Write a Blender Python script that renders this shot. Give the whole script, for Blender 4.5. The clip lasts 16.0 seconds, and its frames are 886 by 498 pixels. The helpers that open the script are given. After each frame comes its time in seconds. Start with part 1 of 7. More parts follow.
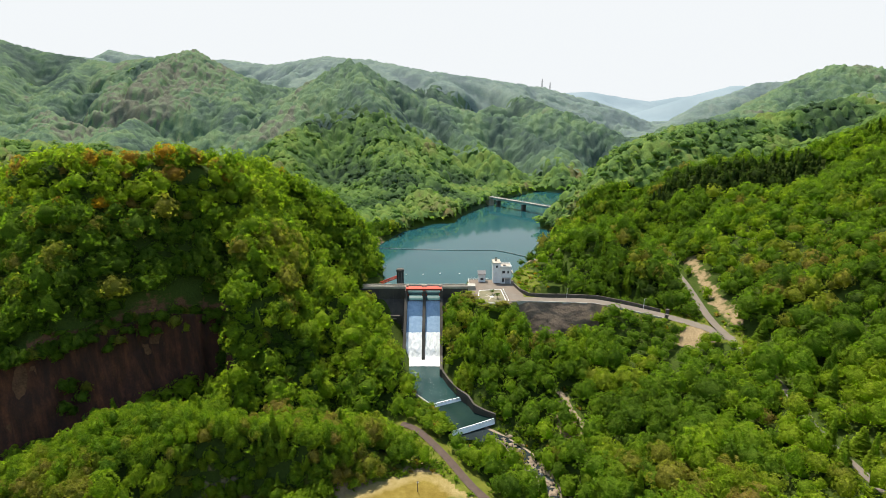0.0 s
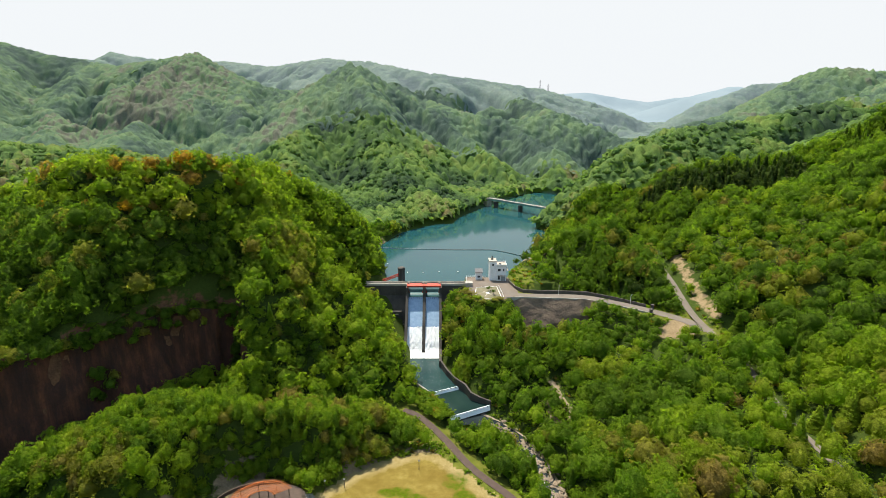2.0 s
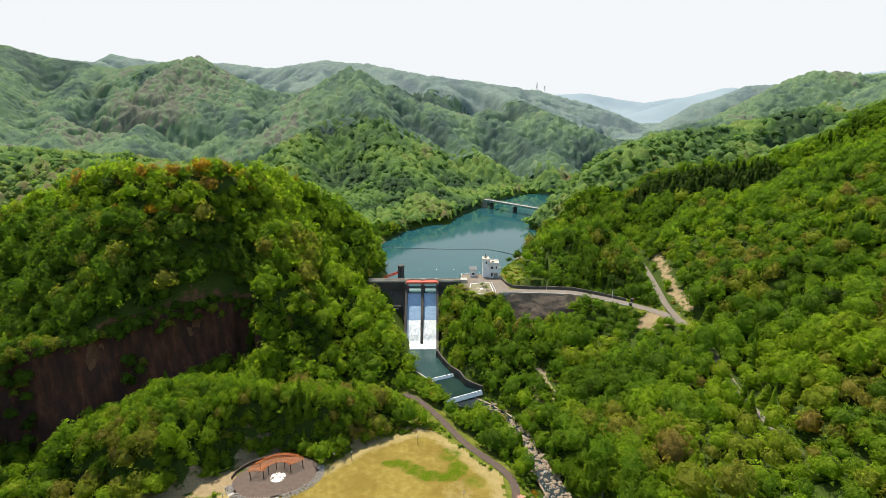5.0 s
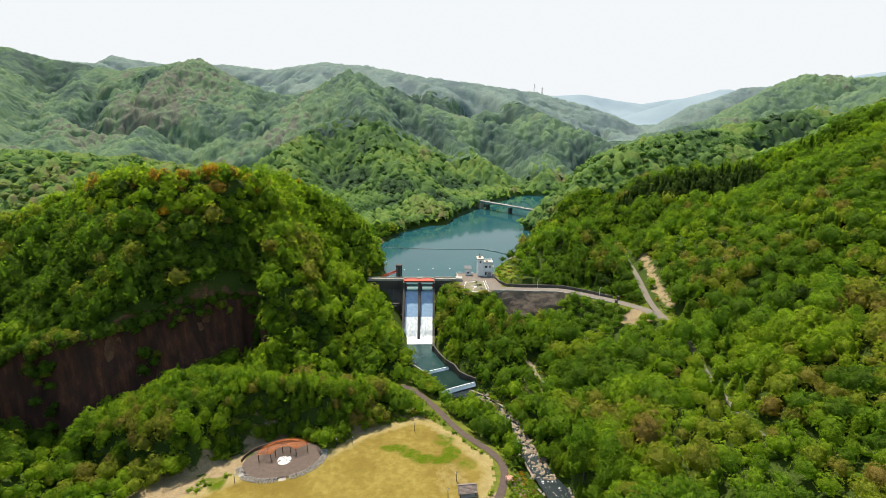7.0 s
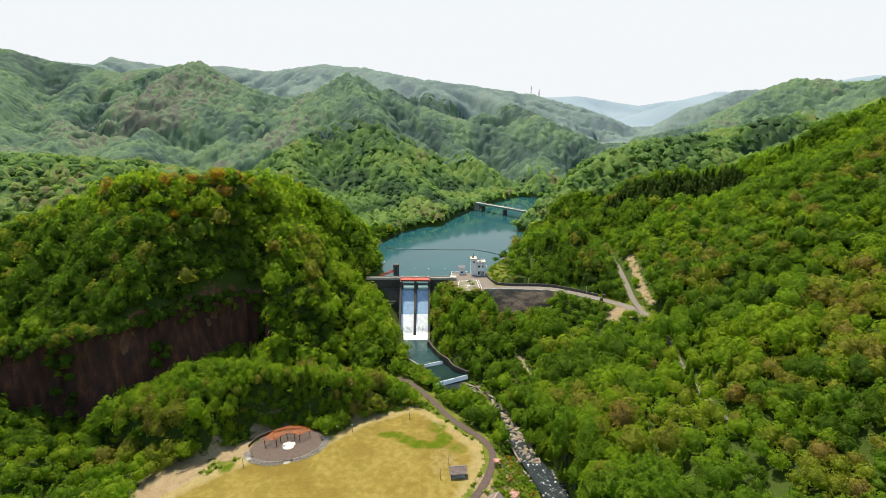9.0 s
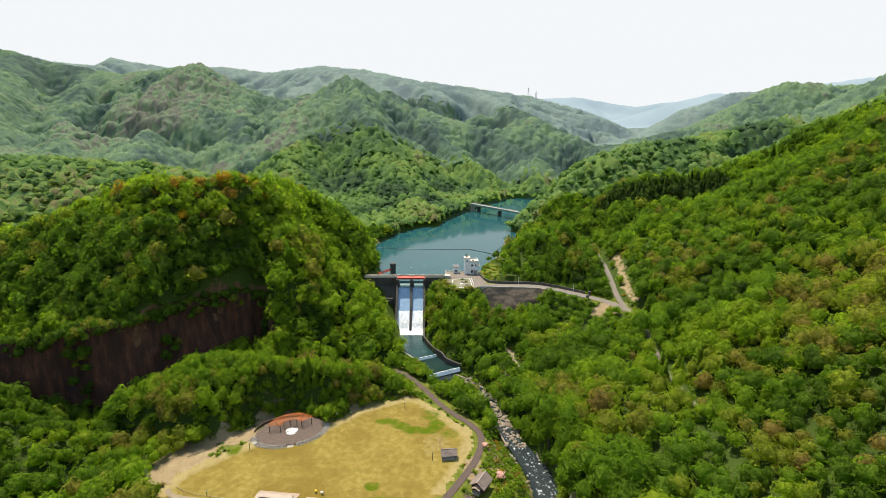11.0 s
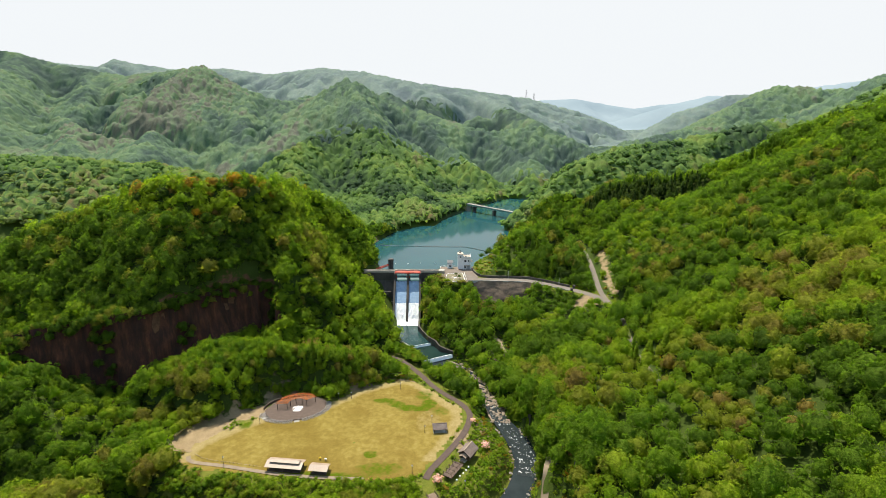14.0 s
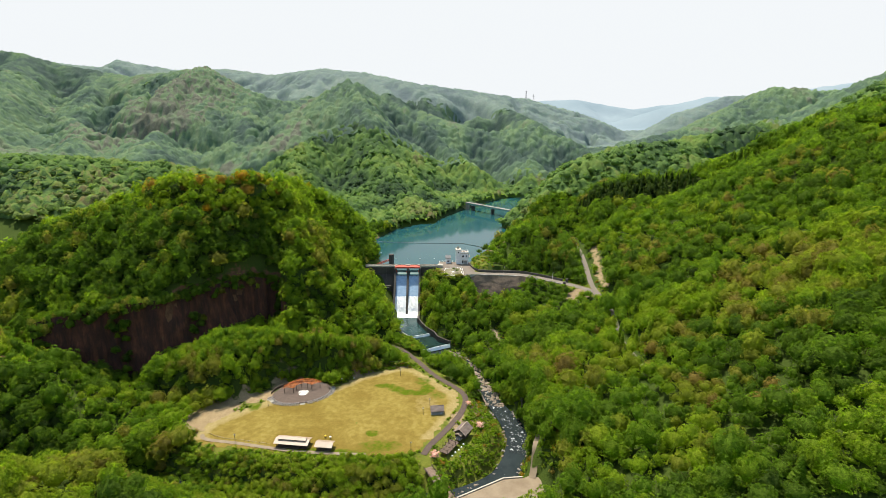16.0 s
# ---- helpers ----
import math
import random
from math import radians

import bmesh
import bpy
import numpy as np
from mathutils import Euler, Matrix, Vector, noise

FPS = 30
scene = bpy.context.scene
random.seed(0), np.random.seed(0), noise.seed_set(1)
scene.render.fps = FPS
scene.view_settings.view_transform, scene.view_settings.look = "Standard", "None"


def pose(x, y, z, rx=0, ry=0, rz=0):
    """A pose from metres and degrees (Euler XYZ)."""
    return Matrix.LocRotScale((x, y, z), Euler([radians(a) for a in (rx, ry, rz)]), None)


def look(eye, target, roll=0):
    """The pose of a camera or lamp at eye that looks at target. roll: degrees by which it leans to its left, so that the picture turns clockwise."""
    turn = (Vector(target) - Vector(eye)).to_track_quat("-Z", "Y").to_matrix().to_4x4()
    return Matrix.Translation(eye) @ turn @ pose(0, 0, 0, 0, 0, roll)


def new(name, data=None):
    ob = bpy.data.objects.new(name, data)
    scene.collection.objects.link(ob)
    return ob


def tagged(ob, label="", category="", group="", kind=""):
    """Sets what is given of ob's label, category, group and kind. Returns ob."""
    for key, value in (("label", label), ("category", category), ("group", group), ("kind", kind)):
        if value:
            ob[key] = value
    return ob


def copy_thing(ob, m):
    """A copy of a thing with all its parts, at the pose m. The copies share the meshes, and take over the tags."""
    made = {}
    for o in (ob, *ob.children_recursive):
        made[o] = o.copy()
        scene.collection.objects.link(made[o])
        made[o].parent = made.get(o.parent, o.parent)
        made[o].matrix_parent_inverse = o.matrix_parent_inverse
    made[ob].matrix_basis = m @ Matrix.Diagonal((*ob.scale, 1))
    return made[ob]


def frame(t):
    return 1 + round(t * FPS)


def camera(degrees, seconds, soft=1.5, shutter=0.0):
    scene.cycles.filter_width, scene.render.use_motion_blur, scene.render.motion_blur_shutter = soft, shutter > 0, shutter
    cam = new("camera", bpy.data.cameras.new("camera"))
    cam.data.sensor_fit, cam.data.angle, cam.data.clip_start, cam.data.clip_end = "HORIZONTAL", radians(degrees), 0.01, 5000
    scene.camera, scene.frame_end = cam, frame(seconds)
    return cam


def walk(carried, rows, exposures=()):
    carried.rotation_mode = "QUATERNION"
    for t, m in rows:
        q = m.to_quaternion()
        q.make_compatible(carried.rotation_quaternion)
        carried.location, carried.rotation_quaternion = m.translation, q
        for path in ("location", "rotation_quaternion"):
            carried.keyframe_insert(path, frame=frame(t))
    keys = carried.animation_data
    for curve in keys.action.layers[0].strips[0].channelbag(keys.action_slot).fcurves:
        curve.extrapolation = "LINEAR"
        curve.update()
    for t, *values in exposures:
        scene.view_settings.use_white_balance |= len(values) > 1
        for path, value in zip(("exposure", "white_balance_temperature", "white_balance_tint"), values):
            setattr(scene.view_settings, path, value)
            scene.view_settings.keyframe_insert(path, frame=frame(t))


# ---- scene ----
cam = camera(84.4, 16.0, soft=0.65)
METRES, EYE, TILT, LEAN, TURN = 130.0, 94.0, -14.0, 0.0, 0.0
ROWS = [
    (0.0, 0.0, 0.0, 0.0, 0.0, 0.0, -0.0),
    (0.5, 0.0002, -0.0324, -0.001, -0.04, 0.04, -0.01),
    (1.0, 0.0004, -0.0647, -0.0023, -0.06, 0.06, -0.01),
    (1.5, 0.0007, -0.0962, -0.0038, -0.08, 0.03, 0.01),
    (2.0, 0.001, -0.127, -0.0051, -0.09, 0.04, 0.06),
    (2.5, 0.0013, -0.157, -0.0067, -0.14, 0.05, 0.06),
    (3.0, 0.0015, -0.1865, -0.0071, -0.19, 0.05, 0.06),
    (3.5, 0.0029, -0.2153, -0.007, -0.23, 0.04, 0.12),
    (4.0, 0.0044, -0.2443, -0.0077, -0.26, 0.04, 0.14),
    (6.5, 0.0179, -0.3911, -0.0121, -0.38, 0.07, 0.16),
    (7.0, 0.022, -0.4217, -0.0122, -0.44, 0.09, 0.14),
    (7.5, 0.0262, -0.4529, -0.0124, -0.5, 0.1, 0.14),
    (8.0, 0.03, -0.4844, -0.0125, -0.56, 0.13, 0.11),
    (8.5, 0.0342, -0.5156, -0.0127, -0.61, 0.17, 0.12),
    (9.0, 0.0383, -0.5476, -0.0134, -0.66, 0.17, 0.1),
    (11.5, 0.0627, -0.7089, -0.0202, -0.9, 0.21, -0.0),
    (12.0, 0.0675, -0.7405, -0.0235, -0.93, 0.22, -0.02),
    (12.5, 0.0712, -0.7717, -0.0274, -0.96, 0.25, -0.06),
    (13.0, 0.0764, -0.8028, -0.0328, -0.93, 0.29, -0.09),
    (13.5, 0.0803, -0.8336, -0.0384, -0.95, 0.3, -0.1),
    (14.0, 0.0844, -0.8644, -0.0453, -0.92, 0.3, -0.11),
    (14.5, 0.0878, -0.8953, -0.0534, -0.92, 0.32, -0.12),
    (15.0, 0.0905, -0.9267, -0.0613, -0.91, 0.33, -0.16),
    (15.5, 0.0936, -0.9561, -0.0687, -0.88, 0.35, -0.18),
    (16.0, 0.0952, -0.9877, -0.0764, -0.86, 0.34, -0.2),
]
EXPOSURE = 1.22
walk(cam, [(t, pose(0, 0, EYE, TILT, LEAN, TURN) @ pose(METRES * x, METRES * y, METRES * z, 90 + pitch, roll, yaw)) for t, x, y, z, yaw, pitch, roll in ROWS],
     exposures=[(0.0, EXPOSURE), (16.0, EXPOSURE)])

# ---- sky and sun ----
SUN_AZ, SUN_EL = -24.0, 66.0        # degrees left of straight ahead, and above the horizon
world = bpy.data.worlds.new("world")
scene.world = world
world.use_nodes = True
wn = world.node_tree
sky = wn.nodes.new("ShaderNodeTexSky")
sky.sky_type = "NISHITA"
sky.sun_disc = False
sky.sun_elevation = radians(SUN_EL)
sky.sun_rotation = radians(SUN_AZ)
sky.air_density, sky.dust_density, sky.ozone_density, sky.altitude = 1.0, 1.6, 1.0, 200.0
veil = wn.nodes.new("ShaderNodeVectorMath")      # the hazy horizon is no brighter than this
veil.operation = "MINIMUM"
veil.inputs[1].default_value = (2.58, 2.67, 2.74)
wn.links.new(sky.outputs[0], veil.inputs[0])
wn.links.new(veil.outputs[0], wn.nodes["Background"].inputs[0])
wn.nodes["Background"].inputs[1].default_value = 0.15
sun_data = bpy.data.lights.new("sun", "SUN")
sun_data.energy, sun_data.angle, sun_data.color = 3.4, radians(0.55), (1.0, 0.94, 0.80)
sun = new("sun", sun_data)
az, el = radians(SUN_AZ), radians(SUN_EL)
to_sun = Vector((math.sin(az) * math.cos(el), math.cos(az) * math.cos(el), math.sin(el)))
sun.matrix_world = look(to_sun * 300 + Vector((0, 150, 0)), (0, 150, 0))

# ---- materials ----
def material(name, base=(0.5, 0.5, 0.5), rough=0.8, metal=0.0):
    m = bpy.data.materials.new(name)
    m.use_nodes = True
    b = m.node_tree.nodes["Principled BSDF"]
    b.inputs["Base Color"].default_value = (*base, 1)
    b.inputs["Roughness"].default_value = rough
    b.inputs["Metallic"].default_value = metal
    return m


def node(m, kind, **values):
    n = m.node_tree.nodes.new(kind)
    for key, value in values.items():
        n.inputs[key.replace("_", " ")].default_value = value
    return n


def link(m, a, b):
    m.node_tree.links.new(a, b)


def ramp(m, fac, stops):
    n = m.node_tree.nodes.new("ShaderNodeValToRGB")
    e = n.color_ramp.elements
    while len(e) < len(stops):
        e.new(0.5)
    for i, (p, c) in enumerate(stops):
        e[i].position, e[i].color = p, (*c, 1)
    link(m, fac, n.inputs[0])
    return n.outputs[0]


def coords(m, scale=1.0):
    g = m.node_tree.nodes.new("ShaderNodeNewGeometry")
    v = m.node_tree.nodes.new("ShaderNodeVectorMath")
    v.operation = "SCALE"
    v.inputs["Scale"].default_value = scale
    link(m, g.outputs["Position"], v.inputs[0])
    return v.outputs[0]


def noise_tex(m, scale, detail=4.0, rough=0.6, vec=None):
    n = m.node_tree.nodes.new("ShaderNodeTexNoise")
    n.inputs["Scale"].default_value = scale
    n.inputs["Detail"].default_value = detail
    n.inputs["Roughness"].default_value = rough
    link(m, vec if vec is not None else coords(m), n.inputs["Vector"])
    return n.outputs["Fac"]


def mix(m, fac, a, b, how="MIX"):
    n = m.node_tree.nodes.new("ShaderNodeMix")
    n.data_type, n.blend_type = "RGBA", how
    for sock, v in ((n.inputs[0], fac), (n.inputs[6], a), (n.inputs[7], b)):
        if isinstance(v, bpy.types.NodeSocket):
            link(m, v, sock)
        elif isinstance(v, tuple):
            sock.default_value = (*v, 1)
        else:
            sock.default_value = v
    return n.outputs[2]


def bump(m, height, strength=0.4, distance=0.1):
    n = m.node_tree.nodes.new("ShaderNodeBump")
    n.inputs["Strength"].default_value = strength
    n.inputs["Distance"].default_value = distance
    link(m, height, n.inputs["Height"])
    link(m, n.outputs[0], m.node_tree.nodes["Principled BSDF"].inputs["Normal"])


def paint(m, colour):
    link(m, colour, m.node_tree.nodes["Principled BSDF"].inputs["Base Color"])


def surface(name, dark, light, scale, rough=0.85, detail=5.0, bumps=0.4, depth=0.05, fine=8.0, metal=0.0):
    """A weathered surface: blotches at one scale, grain at a finer one."""
    m = material(name, light, rough, metal)
    a = noise_tex(m, scale, detail)
    g = noise_tex(m, scale * fine, 3.0)
    c = ramp(m, a, ((0.3, dark), (0.7, light)))
    c = mix(m, 0.35, c, mix(m, g, dark, light))
    paint(m, c)
    bump(m, g, bumps, depth)
    return m


def foliage(name, stops, gloss=0.75, through_light=0.64, ragged=0.0, grain=0.9, vary=0.16, relief=0.5, speck=0.9):
    """Leaves: colour by each tree's own tint, with a little change from leaf spray to leaf spray; light shines through."""
    m = material(name, stops[0][1], gloss)
    at = m.node_tree.nodes.new("ShaderNodeAttribute")
    at.attribute_name = "tint"
    c = ramp(m, at.outputs["Fac"], stops)
    g = m.node_tree.nodes.new("ShaderNodeNewGeometry")
    v = ramp(m, g.outputs["Random Per Island"], ((0.0, (1 - vary,) * 3), (1.0, (1 + vary, 1 + 0.85 * vary, 1 + 0.7 * vary))))
    c = mix(m, 1.0, c, v, "MULTIPLY")
    n = noise_tex(m, grain, 3.0)
    c = mix(m, 0.6, c, ramp(m, n, ((0.3, (0.78, 0.80, 0.78)), (0.7, (1.2, 1.18, 1.1)))), "MULTIPLY")
    c = mix(m, speck, c, ramp(m, noise_tex(m, grain * 3.4, 2.0), ((0.36, (0.50, 0.53, 0.52)), (0.64, (1.62, 1.58, 1.45)))), "MULTIPLY")
    paint(m, c)
    m.node_tree.nodes["Principled BSDF"].inputs["Specular IOR Level"].default_value = 0.05
    # the relief of single leaves and twigs
    bump(m, noise_tex(m, grain * 2.2, 3.0, 0.7), relief, 0.6 / grain)
    t = m.node_tree.nodes.new("ShaderNodeBsdfTranslucent")
    link(m, mix(m, 1.0, c, (1.30, 1.50, 0.66), "MULTIPLY"), t.inputs[0])
    s = m.node_tree.nodes.new("ShaderNodeMixShader")
    s.inputs[0].default_value = through_light
    link(m, m.node_tree.nodes["Principled BSDF"].outputs[0], s.inputs[1])
    link(m, t.outputs[0], s.inputs[2])
    if ragged:
        # gaps between the single leaves of a spray
        fine = noise_tex(m, ragged, 0.0)
        gap = m.node_tree.nodes.new("ShaderNodeMath")
        gap.operation = "LESS_THAN"
        gap.inputs[1].default_value = 0.46
        link(m, fine, gap.inputs[0])
        cut = m.node_tree.nodes.new("ShaderNodeAttribute")
        cut.attribute_name = "spray"
        both = m.node_tree.nodes.new("ShaderNodeMath")
        both.operation = "MULTIPLY"
        link(m, gap.outputs[0], both.inputs[0])
        link(m, cut.outputs["Fac"], both.inputs[1])
        air = m.node_tree.nodes.new("ShaderNodeBsdfTransparent")
        q = m.node_tree.nodes.new("ShaderNodeMixShader")
        link(m, both.outputs[0], q.inputs[0])
        link(m, s.outputs[0], q.inputs[1])
        link(m, air.outputs[0], q.inputs[2])
        s = q
    link(m, s.outputs[0], m.node_tree.nodes["Material Output"].inputs[0])
    return m


# tint: 0 dark conifer, 0.2 deep green, 0.45 fresh green, 0.65 yellow-green, 0.8 pale olive, 0.9 grey-brown, 1 rust
LEAF_STOPS = ((0.0, (0.040, 0.060, 0.022)), (0.2, (0.078, 0.130, 0.018)), (0.45, (0.128, 0.205, 0.020)), (0.65, (0.208, 0.278, 0.020)),
              (0.8, (0.212, 0.222, 0.036)), (0.9, (0.222, 0.168, 0.054)), (1.0, (0.330, 0.182, 0.014)))
# distance haze is mixed into these leaf colours: bluer, and palest in MISTY_STOPS
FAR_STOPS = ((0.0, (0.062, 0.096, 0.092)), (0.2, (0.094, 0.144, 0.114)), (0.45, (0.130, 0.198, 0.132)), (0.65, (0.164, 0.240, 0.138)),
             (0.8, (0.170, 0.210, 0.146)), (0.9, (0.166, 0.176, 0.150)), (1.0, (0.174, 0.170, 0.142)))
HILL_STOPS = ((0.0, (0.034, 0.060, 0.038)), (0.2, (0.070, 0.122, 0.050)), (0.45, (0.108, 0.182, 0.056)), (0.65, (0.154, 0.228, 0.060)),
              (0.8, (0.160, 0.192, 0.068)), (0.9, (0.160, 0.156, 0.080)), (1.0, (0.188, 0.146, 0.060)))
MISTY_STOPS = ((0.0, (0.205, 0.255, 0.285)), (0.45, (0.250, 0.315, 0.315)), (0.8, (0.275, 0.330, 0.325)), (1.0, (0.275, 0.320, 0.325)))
LEAVES = foliage("leaves", LEAF_STOPS, ragged=2.3)
FAR_LEAVES = foliage("hazed_far_leaves", FAR_STOPS, through_light=0.42, grain=0.25, vary=0.07, relief=0.4, speck=0.55)
MISTY_LEAVES = foliage("hazed_mountain_leaves", MISTY_STOPS, through_light=0.5, grain=0.12, vary=0.05, relief=0.1, speck=0.2)
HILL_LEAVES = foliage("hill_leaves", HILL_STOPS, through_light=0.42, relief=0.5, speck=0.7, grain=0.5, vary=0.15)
BARK = surface("bark", (0.05, 0.04, 0.03), (0.16, 0.14, 0.11), 3.0)
SOIL = surface("forest_floor", (0.020, 0.028, 0.010), (0.060, 0.085, 0.022), 0.08, bumps=0.6, depth=0.5)
CONCRETE = surface("concrete", (0.22, 0.20, 0.17), (0.42, 0.40, 0.36), 0.3, bumps=0.3)
DARK_CONCRETE = surface("stained_concrete", (0.022, 0.019, 0.016), (0.085, 0.072, 0.060), 0.15, bumps=0.4)
RED_PAINT = surface("red_paint", (0.36, 0.022, 0.005), (0.50, 0.042, 0.009), 0.8, rough=0.6, bumps=0.1)
WHITE_WALL = surface("white_render", (0.54, 0.54, 0.54), (0.78, 0.78, 0.78), 0.4, bumps=0.15)
ASPHALT = surface("asphalt", (0.11, 0.10, 0.09), (0.19, 0.175, 0.155), 0.15, bumps=0.3)


def ground_material():
    m = material("valley_ground", (0.05, 0.08, 0.02), 0.95)
    big, mid, fine = noise_tex(m, 0.035, 5.0), noise_tex(m, 0.25, 5.0), noise_tex(m, 1.6, 4.0)
    wood = ramp(m, big, ((0.3, (0.026, 0.046, 0.008)), (0.7, (0.050, 0.076, 0.012))))
    wood = mix(m, 0.5, wood, ramp(m, fine, ((0.3, (0.018, 0.030, 0.006)), (0.7, (0.070, 0.096, 0.014)))))
    red = ramp(m, mid, ((0.25, (0.040, 0.020, 0.011)), (0.5, (0.120, 0.055, 0.028)), (0.75, (0.200, 0.090, 0.045))))
    red = mix(m, 0.5, red, ramp(m, fine, ((0.3, (0.035, 0.022, 0.014)), (0.7, (0.190, 0.100, 0.055)))))
    straw = ramp(m, mid, ((0.25, (0.15, 0.100, 0.050)), (0.75, (0.31, 0.225, 0.130))))
    straw = mix(m, 0.5, straw, ramp(m, fine, ((0.3, (0.10, 0.07, 0.036)), (0.7, (0.37, 0.29, 0.175)))))
    grass = ramp(m, mid, ((0.25, (0.060, 0.085, 0.010)), (0.75, (0.150, 0.150, 0.026))))
    # ground under the distant woods, painted like their haze-blued leaves
    hazed_floor = ramp(m, fine, ((0.3, (0.085, 0.122, 0.098)), (0.7, (0.130, 0.180, 0.135))))
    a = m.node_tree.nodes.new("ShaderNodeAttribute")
    a.attribute_name = "hazed_floor"
    c = mix(m, a.outputs["Fac"], wood, hazed_floor)
    for name, colour in (("grass", grass), ("straw", straw), ("bare", red)):
        a = m.node_tree.nodes.new("ShaderNodeAttribute")
        a.attribute_name = name
        s = m.node_tree.nodes.new("ShaderNodeMath")
        s.operation = "ADD"
        link(m, a.outputs["Fac"], s.inputs[0])
        w = m.node_tree.nodes.new("ShaderNodeMath")
        w.operation = "MULTIPLY_ADD"
        link(m, mid, w.inputs[0])
        w.inputs[1].default_value, w.inputs[2].default_value = 1.5, -0.75
        link(m, w.outputs[0], s.inputs[1])
        r = m.node_tree.nodes.new("ShaderNodeMapRange")
        r.inputs["From Min"].default_value, r.inputs["From Max"].default_value = 0.4, 0.6
        link(m, s.outputs[0], r.inputs["Value"])
        c = mix(m, r.outputs[0], c, colour)
    paint(m, c)
    bump(m, fine, 0.8, 0.6)
    return m


def meadow_material():
    m = material("dry_grass", (0.171, 0.137, 0.039), 0.95)
    big, mid, fine = noise_tex(m, 0.05, 5.0), noise_tex(m, 0.35, 5.0), noise_tex(m, 4.0, 4.0)
    straw = ramp(m, mid, ((0.25, (0.142, 0.098, 0.022)), (0.5, (0.200, 0.144, 0.034)), (0.8, (0.300, 0.232, 0.080))))
    ochre = ramp(m, mid, ((0.25, (0.110, 0.070, 0.012)), (0.75, (0.165, 0.108, 0.022))))
    c = mix(m, ramp(m, big, ((0.42, (0, 0, 0)), (0.62, (1, 1, 1)))), straw, ochre)
    c = mix(m, 0.35, c, ramp(m, fine, ((0.3, (0.077, 0.056, 0.009)), (0.7, (0.236, 0.190, 0.044)))))
    a = m.node_tree.nodes.new("ShaderNodeAttribute")
    a.attribute_name = "pale"
    c = mix(m, ramp(m, mix(m, 0.55, a.outputs["Color"], mix(m, 0.5, mid, big)), ((0.52, (0, 0, 0)), (0.72, (1, 1, 1)))), c, ramp(m, fine, ((0.3, (0.18, 0.135, 0.052)), (0.7, (0.33, 0.26, 0.125)))))
    green = ramp(m, fine, ((0.3, (0.030, 0.052, 0.001)), (0.7, (0.086, 0.118, 0.003))))
    a = m.node_tree.nodes.new("ShaderNodeAttribute")
    a.attribute_name = "green"
    w = m.node_tree.nodes.new("ShaderNodeMath")
    w.operation = "MULTIPLY_ADD"
    link(m, mix(m, 0.4, mid, fine), w.inputs[0])
    w.inputs[1].default_value = 2.0
    link(m, a.outputs["Fac"], w.inputs[2])
    hw = m.node_tree.nodes.new("ShaderNodeMath")
    hw.operation = "MULTIPLY"
    link(m, w.outputs[0], hw.inputs[0])
    hw.inputs[1].default_value = 0.5
    c = mix(m, ramp(m, hw.outputs[0], ((0.66, (0, 0, 0)), (0.86, (1, 1, 1)))), c, green)
    paint(m, c)
    bump(m, fine, 0.6, 0.15)
    return m


def water_material(name, colour, rough, waves, height, depth_colour=None, foam=0.0, foam_scale=0.6):
    m = material(name, colour, rough)
    b = m.node_tree.nodes["Principled BSDF"]
    b.inputs["IOR"].default_value = 1.33
    n = noise_tex(m, waves, 5.0, 0.65)
    if depth_colour:
        c = mix(m, ramp(m, noise_tex(m, waves * 0.08, 4.0), ((0.35, (0, 0, 0)), (0.65, (1, 1, 1)))), colour, depth_colour)
    else:
        c = mix(m, n, colour, colour)
    if foam:
        f = noise_tex(m, foam_scale, 8.0, 0.75)
        edge = 0.5 + (1 - foam) * 0.22
        f = ramp(m, f, ((edge - 0.05, (0, 0, 0)), (edge + 0.06, (1, 1, 1))))
        c = mix(m, f, c, (0.82, 0.84, 0.85))
        link(m, mix(m, f, (rough,) * 3, (0.7,) * 3), b.inputs["Roughness"])
    paint(m, c)
    bump(m, n, 0.5, height)
    return m


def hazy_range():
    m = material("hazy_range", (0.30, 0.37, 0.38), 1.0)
    # air haze as paint: pale blue colour that also glows faintly
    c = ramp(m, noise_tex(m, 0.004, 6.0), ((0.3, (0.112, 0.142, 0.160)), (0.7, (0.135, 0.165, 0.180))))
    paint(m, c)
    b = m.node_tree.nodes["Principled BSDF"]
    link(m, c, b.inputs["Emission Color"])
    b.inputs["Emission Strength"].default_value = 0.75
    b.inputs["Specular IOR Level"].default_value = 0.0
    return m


HAZY_RANGE = hazy_range()
GROUND = ground_material()
DRY_GRASS = meadow_material()
for m in (GROUND, DRY_GRASS):
    m.node_tree.nodes["Principled BSDF"].inputs["Specular IOR Level"].default_value = 0.08
WATER = water_material("lake_water", (0.012, 0.056, 0.066), 0.06, 0.30, 0.006, (0.015, 0.066, 0.074))
# stream flecks paint ripple highlights; in rapids and pool they are foam
STREAM = water_material("stream_water", (0.012, 0.018, 0.020), 0.16, 1.1, 0.30, (0.022, 0.030, 0.032), 0.08, 1.3)
RAPIDS = water_material("rapids", (0.016, 0.022, 0.024), 0.2, 1.6, 0.35, None, 0.44, 0.5)
POOL = water_material("pool_water", (0.014, 0.038, 0.038), 0.14, 0.9, 0.15, (0.022, 0.052, 0.050), 0.30, 1.2)
LOWER_POOL = water_material("lower_pool_water", (0.010, 0.024, 0.022), 0.12, 0.9, 0.04, (0.016, 0.034, 0.030))
LOWER_POOL.node_tree.nodes["Principled BSDF"].inputs["Specular IOR Level"].default_value = 0.22
